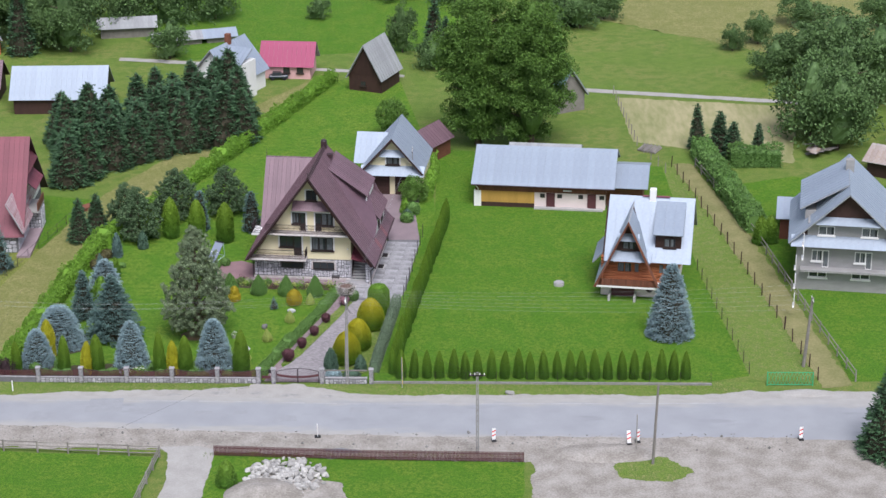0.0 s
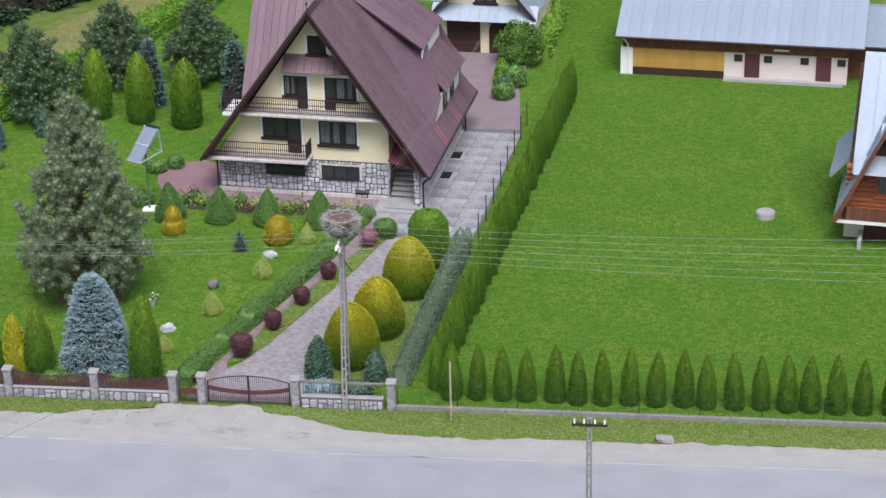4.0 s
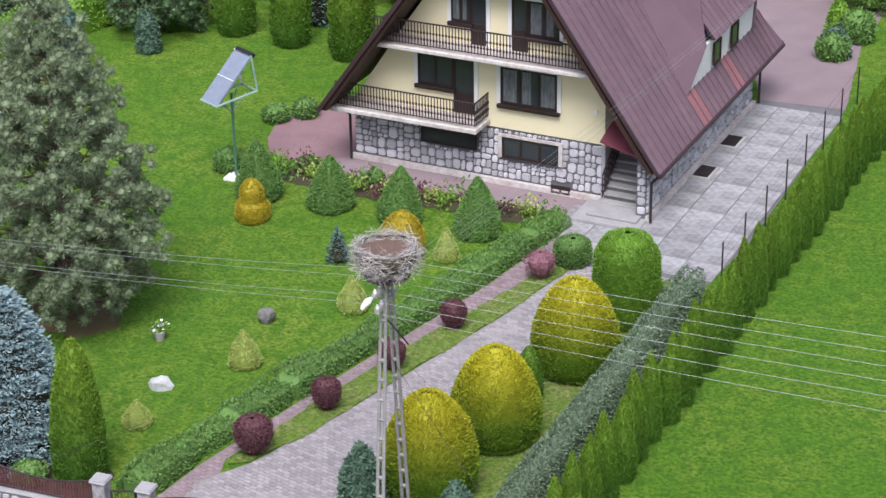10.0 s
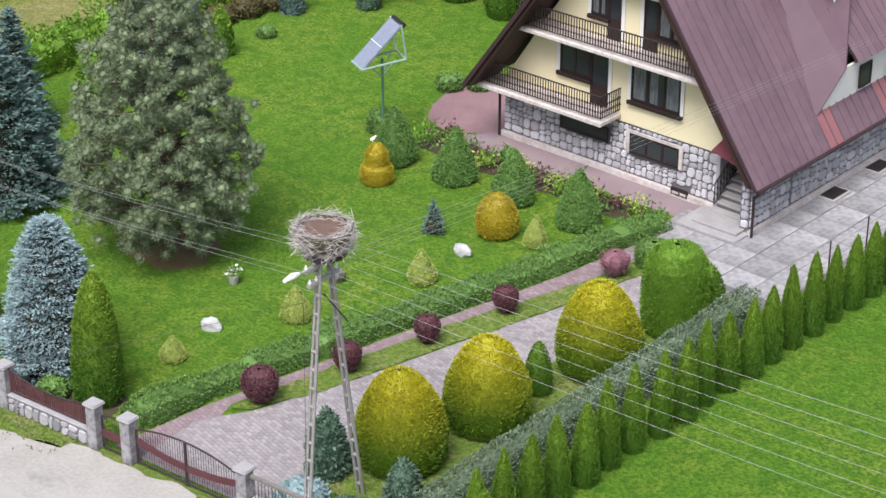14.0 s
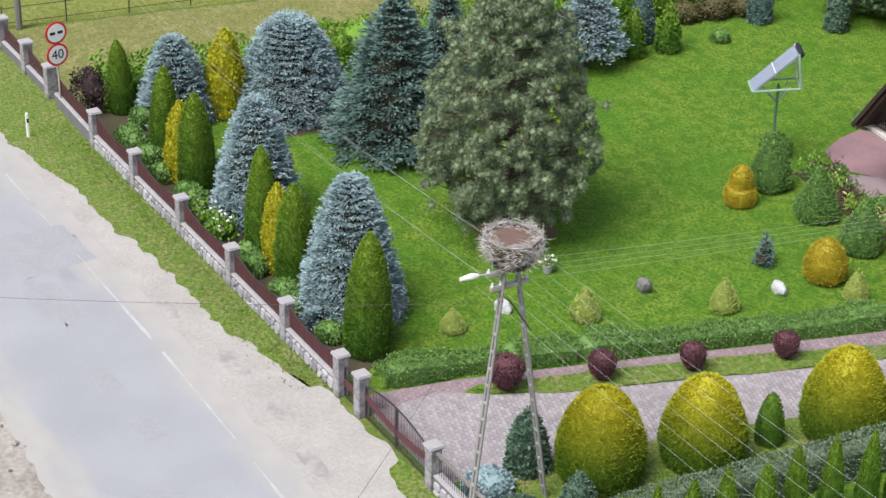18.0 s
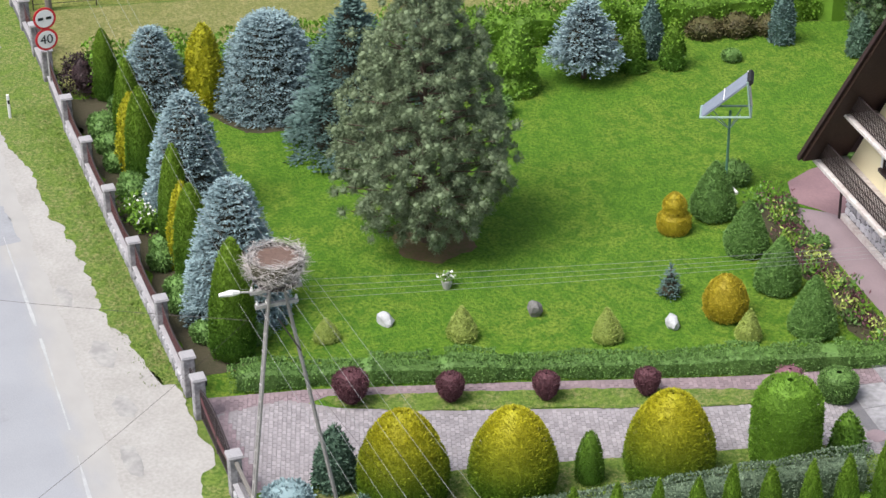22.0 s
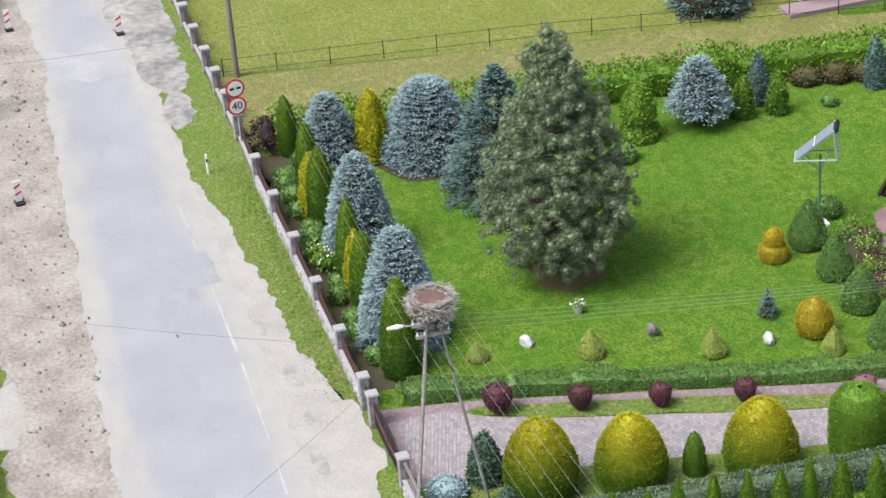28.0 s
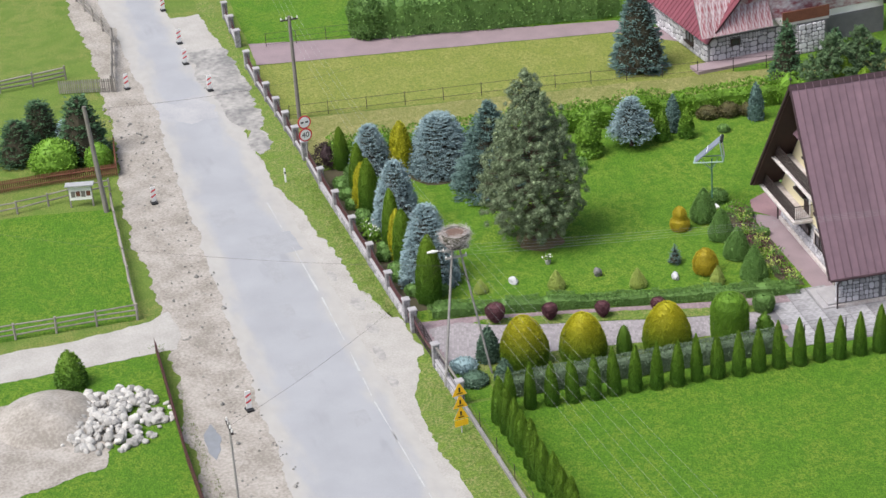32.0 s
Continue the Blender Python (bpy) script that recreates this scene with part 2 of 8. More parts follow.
BARK = surf("bark", (0.13, 0.095, 0.07), (0.08, 0.055, 0.04), fine=14, big=3, bump=0.8, stretch=(1, 1, 0.3))
SOIL = surf("soil", (0.07, 0.058, 0.036), (0.045, 0.045, 0.022), fine=12, big=1.5, bump=0.8)
PALEROCK = surf("pale_limestone", (0.345, 0.338, 0.32), (0.21, 0.2, 0.188), fine=9, big=1.5, each=0.3, island=0.3)
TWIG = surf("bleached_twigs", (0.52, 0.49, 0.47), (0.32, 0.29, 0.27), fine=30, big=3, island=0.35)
WIRE = surf("aluminium_wire", (0.34, 0.35, 0.35), fine=20, big=3, rough=0.5, metal=0.3, bump=0)
CAP = surf("pale_stone_cap", (0.37, 0.36, 0.37), (0.27, 0.26, 0.27), fine=18, big=2)
# collector face: base colour paled to carry part of the sky's reflection
SOLAR = surf("pale_panel_back", (0.23, 0.26, 0.33), (0.19, 0.215, 0.28), fine=4, big=1, rough=0.25, bump=0.02, spec=0.7)


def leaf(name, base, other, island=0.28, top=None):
    """Foliage; top: a colour for the upper part, and the heights between which it sets in."""
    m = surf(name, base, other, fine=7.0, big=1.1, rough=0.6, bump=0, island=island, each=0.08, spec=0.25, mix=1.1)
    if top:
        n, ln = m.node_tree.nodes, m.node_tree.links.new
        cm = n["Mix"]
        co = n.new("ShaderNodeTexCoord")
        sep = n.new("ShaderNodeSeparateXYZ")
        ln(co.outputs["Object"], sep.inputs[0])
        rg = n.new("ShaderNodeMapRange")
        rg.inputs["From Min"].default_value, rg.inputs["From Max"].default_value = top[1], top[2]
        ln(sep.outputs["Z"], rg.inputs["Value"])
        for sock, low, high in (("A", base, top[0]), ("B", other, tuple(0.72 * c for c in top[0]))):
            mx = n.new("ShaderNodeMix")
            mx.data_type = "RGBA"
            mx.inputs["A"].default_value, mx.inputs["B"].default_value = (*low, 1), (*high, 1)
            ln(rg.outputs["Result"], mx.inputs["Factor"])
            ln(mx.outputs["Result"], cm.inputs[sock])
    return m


# THUJA: dark base under lighter tips, shade low in the rows painted in
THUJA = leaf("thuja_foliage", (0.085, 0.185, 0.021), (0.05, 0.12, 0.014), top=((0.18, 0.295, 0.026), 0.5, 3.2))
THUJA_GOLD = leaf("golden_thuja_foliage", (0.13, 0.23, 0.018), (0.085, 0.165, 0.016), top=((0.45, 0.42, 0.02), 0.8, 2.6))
THUJA_YELLOW = leaf("yellow_thuja_foliage", (0.43, 0.40, 0.02), (0.27, 0.29, 0.02))
ORANGE = leaf("amber_conifer_foliage", (0.38, 0.30, 0.02), (0.26, 0.21, 0.015))
BLUE = leaf("blue_spruce_needles", (0.295, 0.40, 0.42), (0.15, 0.225, 0.238))
SPRUCE = leaf("spruce_needles", (0.08, 0.155, 0.068), (0.033, 0.075, 0.038))
SPRUCE_BLUISH = leaf("bluish_spruce_needles", (0.135, 0.215, 0.19), (0.06, 0.11, 0.1))
PINE = leaf("pine_needles", (0.19, 0.24, 0.135), (0.11, 0.15, 0.082), 0.3)
DARKPINE = leaf("dark_pine_needles", (0.085, 0.14, 0.06), (0.045, 0.08, 0.036))
BROAD = leaf("broad_leaves", (0.12, 0.22, 0.035), (0.05, 0.11, 0.02))
HEDGE = leaf("hedge_leaves", (0.175, 0.32, 0.033), (0.09, 0.195, 0.022))
HEDGE_DARK = leaf("box_leaves", (0.14, 0.255, 0.062), (0.08, 0.16, 0.042))
PRIVET = leaf("grey_green_privet_leaves", (0.19, 0.25, 0.165), (0.07, 0.115, 0.065), 0.4)
JUNIPER = leaf("juniper_needles", (0.10, 0.165, 0.115), (0.05, 0.095, 0.06))
CONICA = leaf("dwarf_spruce_needles", (0.155, 0.285, 0.07), (0.085, 0.175, 0.044))
LIMEGREEN = leaf("pale_green_needles", (0.42, 0.48, 0.13), (0.25, 0.33, 0.08))
PURPLE = leaf("barberry_leaves", (0.15, 0.062, 0.072), (0.075, 0.033, 0.042))
PINKLEAF = leaf("pinkish_barberry_leaves", (0.24, 0.11, 0.14), (0.14, 0.065, 0.08))
DARKPURPLE = leaf("dark_purple_leaves", (0.05, 0.026, 0.032), (0.025, 0.02, 0.018))
# brown of inner wood, darkened to stand in for shade inside crowns
TWIG_SHADE = surf("bare_inner_twigs", (0.05, 0.042, 0.026), (0.03, 0.028, 0.016), fine=10, big=2)


# ---- small tools for meshes ----
def part(name, bm, material, parent=None, label="", smooth=False):
    me = bpy.data.meshes.new(name)
    bm.to_mesh(me)
    bm.free()
    me.materials.append(material)
    if smooth:
        me.shade_smooth()
    ob = new(name, me)
    ob.parent = parent
    return tagged(ob, label)


def again(ob, m, parent=None):
    """Another piece on the same mesh."""
    o = new(ob.name, ob.data)
    o.parent = parent or ob.parent
    o.matrix_basis = m
    return o


def mesh_of(name, verts, faces, material, parent=None, label=""):
    me = bpy.data.meshes.new(name)
    me.from_pydata(verts, [], faces)
    me.materials.append(material)
    me.update()
    ob = new(name, me)
    ob.parent = parent
    return tagged(ob, label)


def thing(name, label, category, m=None, group="", kind=""):
    e = new(name)
    e.empty_display_size = 0.2
    if m is not None:
        e.matrix_basis = m
    return tagged(e, label, category, group, kind)


def box(bm, x0, y0, z0, x1, y1, z1, bevel=0.0):
    r = bmesh.ops.create_cube(bm, size=1, matrix=Matrix.LocRotScale(((x0 + x1) / 2, (y0 + y1) / 2, (z0 + z1) / 2), None, (abs(x1 - x0), abs(y1 - y0), abs(z1 - z0))))
    if bevel:
        es = list({e for v in r["verts"] for e in v.link_edges})
        bmesh.ops.bevel(bm, geom=es, offset=bevel, segments=1, affect="EDGES")
    return bm


def B(*a, bevel=0.0):
    return box(bmesh.new(), *a, bevel=bevel)


def rod(bm, p, q, r0, r1=None, seg=8):
    """A round bar from p to q."""
    p, q = Vector(p), Vector(q)
    d = q - p
    m = Matrix.Translation((p + q) / 2) @ d.to_track_quat("Z", "Y").to_matrix().to_4x4()
    bmesh.ops.create_cone(bm, cap_ends=True, segments=seg, radius1=r0, radius2=r0 if r1 is None else r1, depth=d.length, matrix=m)
    return bm


def poly(bm, pts, depth):
    """A flat outline, given by corners, thickened by the vector depth."""
    lo = [bm.verts.new(p) for p in pts]
    hi = [bm.verts.new(Vector(p) + Vector(depth)) for p in pts]
    bm.faces.new(lo)
    bm.faces.new(hi[::-1])
    for i in range(len(pts)):
        j = (i + 1) % len(pts)
        bm.faces.new((lo[j], lo[i], hi[i], hi[j]))
    bmesh.ops.recalc_face_normals(bm, faces=bm.faces)
    return bm


def sheet(name, pts, z, material, ragged=0.0, step=0.8, seed=1, label="", category="", kind="structure", tri=True):
    """A ground sheet with a ragged outline."""
    out = []
    n = len(pts)
    for i in range(n):
        a, b = Vector((*pts[i], 0)), Vector((*pts[(i + 1) % n], 0))
        k = max(1, min(400, int((b - a).length / (step * 0.4)))) if ragged else 1
        nor = (b - a).normalized().cross(Vector((0, 0, 1)))
        for j in range(k):
            p = a.lerp(b, j / k)
            if ragged:
                p = p + nor * ragged * min(1.0, (b - a).length / 2.5) * (noise.noise(Vector((p.x * 0.35, p.y * 0.35, seed))) * 1.5 + noise.noise(Vector((p.x * 1.4, p.y * 1.4, seed + 3))) * 0.9 + noise.noise(Vector((p.x * 4.5, p.y * 4.5, seed + 7))) * 0.45)
            out.append((p.x, p.y, z))
    bm = bmesh.new()
    f = bm.faces.new([bm.verts.new(p) for p in out])
    if f.normal.z < 0:
        f.normal_flip()
    bmesh.ops.triangulate(bm, faces=[f])
    ob = part(name, bm, material)
    return tagged(ob, label, category, "", kind)


# ---- ground and road ----
bm = bmesh.new()
bmesh.ops.create_grid(bm, x_segments=8, y_segments=8, size=2500)
tagged(part("ground", bm, FIELD), "wide grassy valley floor with hay fields", "ground", "", "structure")
ROAD_N = [(-70, -2.6), (-59, -3.1), (-46.2, -3.5), (-38.9, -2.7), (-24.7, -2.7), (-13.8, -2.8), (-7.4, -2.9), (1, -3.0), (11.8, -2.8), (40, -2.6)]
ROAD_S = [(40, -10.3), (8.9, -10.5), (-2.1, -9.9), (-14, -9.3), (-24.7, -8.8), (-35.6, -8.2), (-41.8, -7.7), (-46, -7.9), (-55, -7.7), (-64, -7.6), (-70, -7.6)]
sheet("road", [(-600, -30)] + [(-600, -20)] + ROAD_N + [(600, 6), (600, -2)] + ROAD_S, 0.027, ASPHALT, 0.12, 0.6, 2, "worn pale grey asphalt road with dusty edges", "road")
GARDEN_W = [(-27.4, 1.6), (-26.3, 12), (-25.4, 22), (-24.2, 31), (-14.5, 59), (-5.5, 88)]
sheet("lawn", [(-27.6, 0.2), (4.1, 0.2), (5.0, 10), (8.4, 42), (7, 62), (2.5, 88)] + GARDEN_W[::-1], 0.02, GARDEN, 0.0, 1, 3, "short bright green garden lawn", "lawn")
sheet("lawn", [(4.4, 0.4), (32.8, 0.6), (37.0, 2.0), (34.6, 25), (33, 56), (8, 62), (8.4, 42), (5.0, 10)], 0.016, LAWN, 0.0, 1, 4, "wide bright green lawn beside the garden", "lawn")
sheet("meadow", [(-28.2, 0.4), (-36.6, 0.4), (-30.8, 31), (-27.0, 47), (-14, 78), (-6.5, 92), (-5.4, 88), (-15.5, 59), (-25.4, 31), (-26.6, 22), (-27.4, 12)], 0.018, MEADOW, 0.15, 1, 5, "strip of dry uncut meadow grass", "meadow")
sheet("mown_field", [(-36.8, 0.4), (-47.3, 0.6), (-44.8, 12), (-41.6, 26.2), (-37.5, 33), (-30.8, 31)], 0.014, MOWN, 0.05, 1, 6, "pale striped mown grass plot", "field")
sheet("lawn", [(-51.8, 1.3), (-62, 2), (-60, 40), (-40, 48), (-28, 45), (-30.8, 31), (-37.5, 33), (-43.8, 27.2), (-47.9, 13)], 0.012, LAWN, 0.05, 1, 7, "green lawn of the red-roofed house", "lawn")
sheet("pink_driveway", [(-47.3, 0.9), (-51.8, 1.3), (-47.9, 13), (-43.9, 27.3), (-36, 33.5), (-35, 32.4), (-41.7, 26.2), (-44.9, 12)], 0.03, PAVER, 0.04, 0.6, 8, "long pink paved driveway", "driveway")
sheet("verge", [(-66, -0.5), (-47, -0.7), (-42, -1.3), (-37.9, -2.2), (-32.9, -2.6), (-27.6, -2.65), (-22.0, -2.15), (-17.0, -1.9), (-12.3, -1.5), (-8, -1.1), (-6.2, -0.7), (-6, 0.1), (-66, 0.6)], 0.03, VERGE, 0.25, 0.4, 9, "rough green roadside verge", "verge")
sheet("verge", [(-1.6, -0.15), (-1.3, -0.5), (0.7, -1.1), (2.5, -1.9), (4.6, -2.2), (8, -2.4), (14, -2.1), (24, -2.0), (34, -1.7), (36.5, -0.9), (38, 0.8), (4, 0.2)], 0.03, VERGE, 0.22, 0.5, 10, "rough green roadside verge", "verge")
sheet("gravel_shoulder", [(-60, -0.8), (-36, -0.4), (-24, -1.6), (-8, -0.9), (-6.4, -0.2), (1.2, -0.2), (2.6, -1.0), (8, -1.4), (24, -1.6), (36, -1.0), (60, -1.0), (60, -3.6), (11.8, -3.8), (-2.4, -4.3), (-27.2, -3.4), (-60, -4.9)], 0.022, GRAVEL, 0.2, 0.5, 11, "dusty pale gravel road shoulder", "shoulder")
sheet("dirt_shoulder", [(-70, -7.2), (-55, -7.3), (-46, -7.5), (-26.8, -8.2), (-4.6, -9.2), (8.9, -9.8), (40, -9.6), (60, -9.6), (60, -30), (36, -30), (18.6, -30), (17.9, -14.5), (1.2, -13.9), (-1.5, -13.4), (-7.3, -13.2), (-10.8, -13.2), (-12.4, -12.6), (-15.5, -12.5), (-20.4, -12.5), (-26.3, -12.4), (-31, -11.9), (-36, -11.0), (-43.7, -10.6), (-51.7, -10.2), (-70, -9.8)], 0.024, DIRT, 0.3, 0.4, 13, "dug-up stony earth along the road", "shoulder")
sheet("dirt_edge", [(-60, -7.5), (-46, -7.7), (-41.8, -7.4), (-35.6, -7.9), (-24.7, -8.5), (-14, -9.0), (-2.1, -9.6), (8.9, -10.1), (40, -9.8), (40, -11.1), (8.9, -11.3), (-4.6, -10.7), (-26.8, -9.7), (-42, -8.8), (-60, -8.5)], 0.036, DIRT, 0.2, 0.5, 14, "loose pale rubble on the road edge", "shoulder")
sheet("dirt_spill", [(-44.5, -4.2), (-39, -3.6), (-38.5, -5.6), (-40.5, -7.2), (-43.5, -7.2), (-42.5, -5.8)], 0.034, surf("dusty_asphalt", (0.36, 0.355, 0.36), (0.28, 0.285, 0.30), fine=9, big=0.8, rough=0.95, bump=0.2), 0.4, 0.4, 15, "pale dust spread across the road", "shoulder")
sheet("dug_verge", [(-52, -0.4), (-44.3, -0.4), (-37.5, -0.9), (-32.9, -1.5), (-31.5, -2.3), (-35.2, -2.6), (-39, -2.9), (-46, -3.6), (-52, -3.4)], 0.036, ASPHALT_OLD, 0.4, 0.4, 16, "broken dark asphalt and earth beside the road", "shoulder")
sheet("lawn", [(-12.0, -14.0), (-27.4, -13.0), (-28.6, -18), (-30, -30), (-13.2, -30)], 0.02, LAWN, 0.1, 0.6, 17, "green paddock behind a rail fence", "lawn")
sheet("lawn", [(-7.6, -13.7), (17.4, -14.5), (17, -30), (-7.9, -30)], 0.02, LAWN, 0.1, 0.6, 18, "green plot behind the picket fence", "lawn")
sheet("gravel_drive", [(-12.2, -12.3), (-9.4, -12.0), (-7.6, -12.6), (-7.7, -18), (-8.0, -32), (-11.6, -32), (-10.9, -18), (-11.4, -13.4)], 0.034, GRAVEL, 0.12, 0.5, 19, "pale gravel side track", "track")
sheet("sand_heap_base", [(-4.4, -17.0), (-1.6, -16.6), (3.2, -18.2), (4, -24), (-5.5, -24)], 0.036, DIRT, 0.25, 0.5, 20, "bare sandy soil beside the stones", "soil")
sheet("hay_lane", [(34.2, 57), (36.2, 57), (40.6, 35), (43.6, 14), (45.6, 0.2), (43.0, -0.4), (41.4, 12), (38.2, 33)], 0.026, surf("dry_lane_grass", (0.25, 0.225, 0.105), (0.14, 0.15, 0.05), fine=4, big=0.5, bump=0.7), 0.25, 0.7, 21, "lane of dry yellow cut grass", "lane")
sheet("verge", [(34.6, 25), (37.0, 2.0), (43, 0.2), (41.4, 12), (38.2, 33), (34.2, 57), (33, 56)], 0.014, VERGE, 0.0, 1, 22, "rough grass strip between fences", "verge")
sheet("hay_field", [(29.2, 81), (50.3, 77.4), (47.5, 57.4), (36.5, 62), (30.2, 64.5)], 0.02, HAY, 0.2, 0.8, 23, "small field of pale cut hay", "field")
sheet("lawn", [(45.6, 1), (70, 1), (70, 46), (47, 53), (39.5, 50), (41.8, 33), (44.4, 14)], 0.02, LAWN, 0.1, 1, 24, "green lawn round the grey house", "lawn")
sheet("far_field", [(-26, 96), (6, 101), (12, 128), (40, 150), (-20, 150), (-40, 118)], 0.01, LAWN, 0.6, 2, 25, "bright green far meadow", "field")
sheet("far_field", [(28, 116), (60, 92), (75, 100), (80, 140), (40, 140)], 0.01, MEADOW, 0.8, 2, 26, "olive far meadow with dry patches", "field")
sheet("farm_track", [(25.5, 83.2), (50.6, 78.4), (60, 77), (60, 78.2), (50.6, 79.8), (25.5, 84.6)], 0.03, GRAVEL, 0.1, 0.8, 27, "narrow pale farm track", "track")
sheet("farm_track", [(-34, 96), (-4, 91), (3, 89), (3, 90), (-4, 92.2), (-34, 97.4)], 0.03, GRAVEL, 0.1, 0.8, 28, "narrow pale farm track", "track")
sheet("weedy_patch", [(25.4, -13.5), (27.4, -13.1), (29.2, -13.9), (30.4, -15.8), (29.0, -17.8), (25.0, -17.2), (24.6, -15.2)], 0.032, VERGE, 0.4, 0.4, 90, "patch of green weeds in the dug earth", "weeds")


# ---- plants ----
def rot_any(v, rs, amount):
    w = v + rs.normal(size=v.shape) * amount
    return w / np.maximum(np.linalg.norm(w, axis=1, keepdims=True), 1e-6)


def blades(p, d, length, width, rs, flat=0.0):
    """Kite-shaped leaves that start at p and point along d; flat: how far they lie level."""
    n = len(p)
    s = np.cross(d, rs.normal(size=(n, 3)) + np.array([0, 0, 2.0 * flat]))
    s /= np.maximum(np.linalg.norm(s, axis=1, keepdims=True), 1e-6)
    ln = (length * rs.uniform(0.65, 1.35, n))[:, None]
    w = (width * rs.uniform(0.7, 1.3, n))[:, None]
    v = np.stack([p, p + d * ln * 0.55 + s * w / 2, p + d * ln, p + d * ln * 0.55 - s * w / 2], 1).reshape(-1, 3)
    f = np.arange(4 * n).reshape(-1, 4)
    return v, f


def joined(name, chunks, material, parent=None, label=""):
    vs, fs, k = [], [], 0
    for v, f in chunks:
        vs.append(np.asarray(v, float))
        fs += (np.asarray(f) + k).tolist()
        k += len(v)
    return mesh_of(name, np.concatenate(vs).tolist(), fs, material, parent, label)


def lathe(profile, lump, rs, seg=20, rings=14, scale=0.8):
    """The solid inside of a crown; profile gives radius by height from 0 to 1."""
    h, H0 = np.linspace(0, 1, rings), profile["h"]
    off = rs.uniform(0, 50)
    v = []
    for a in h:
        for j in range(seg):
            t = 2 * math.pi * j / seg
            r = np.interp(a, profile["a"], profile["r"]) * scale
            q = 1 + lump * noise.noise(Vector((math.cos(t) * 1.6 + off, math.sin(t) * 1.6, a * H0 * 1.3)))
            v.append((r * q * math.cos(t), r * q * math.sin(t), profile["z"] + a * H0 * 0.985))
    f = [(i * seg + j, i * seg + (j + 1) % seg, (i + 1) * seg + (j + 1) % seg, (i + 1) * seg + j) for i in range(rings - 1) for j in range(seg)]
    return v, f


def clipped(name, label, category, material, h, pts, n, leaf_len, seed, z0=0.05, lump=0.12, group="", up=0.35, width=0.5, trunk=0.05, spread=0.45):
    """A dense clipped shrub: pts are (height share, radius)."""
    rs = np.random.RandomState(seed)
    e = thing(name, label, category, group=group)
    pr = {"h": h - z0, "z": z0, "a": [p[0] for p in pts], "r": [p[1] for p in pts]}
    grid = np.linspace(0, 1, 200)
    wgt = np.interp(grid, pr["a"], pr["r"]) + 0.05
    a = np.interp(rs.uniform(0, 1, n), np.cumsum(wgt) / wgt.sum(), grid)
    t = rs.uniform(0, 2 * math.pi, n)
    r = np.interp(a, pr["a"], pr["r"])
    dr = (np.interp(a + 0.02, pr["a"], pr["r"]) - np.interp(a - 0.02, pr["a"], pr["r"])) / (0.04 * h)
    off = rs.uniform(0, 50)
    q = np.array([1 + lump * noise.noise(Vector((math.cos(b) * 1.6 + off, math.sin(b) * 1.6, c * pr["h"] * 1.3))) + lump * 0.5 * noise.noise(Vector((math.cos(b) * 5 + off, math.sin(b) * 5, c * pr["h"] * 4))) for b, c in zip(t, a)])
    r = r * q * rs.uniform(0.9, 1.0, n)
    p = np.stack([r * np.cos(t), r * np.sin(t), z0 + a * pr["h"]], 1)
    d = np.stack([np.cos(t), np.sin(t), -dr + up], 1)
    d /= np.linalg.norm(d, axis=1, keepdims=True)
    joined("crown", [lathe(pr, lump, rs, scale=0.82), blades(p - d * leaf_len * 0.35, rot_any(d, rs, spread), leaf_len, leaf_len * width, rs)], material, e)
    if trunk:
        part("trunk", rod(bmesh.new(), (0, 0, -0.05), (0, 0, z0 + 0.35 * h), trunk, trunk * 0.7), BARK, e)
    return e


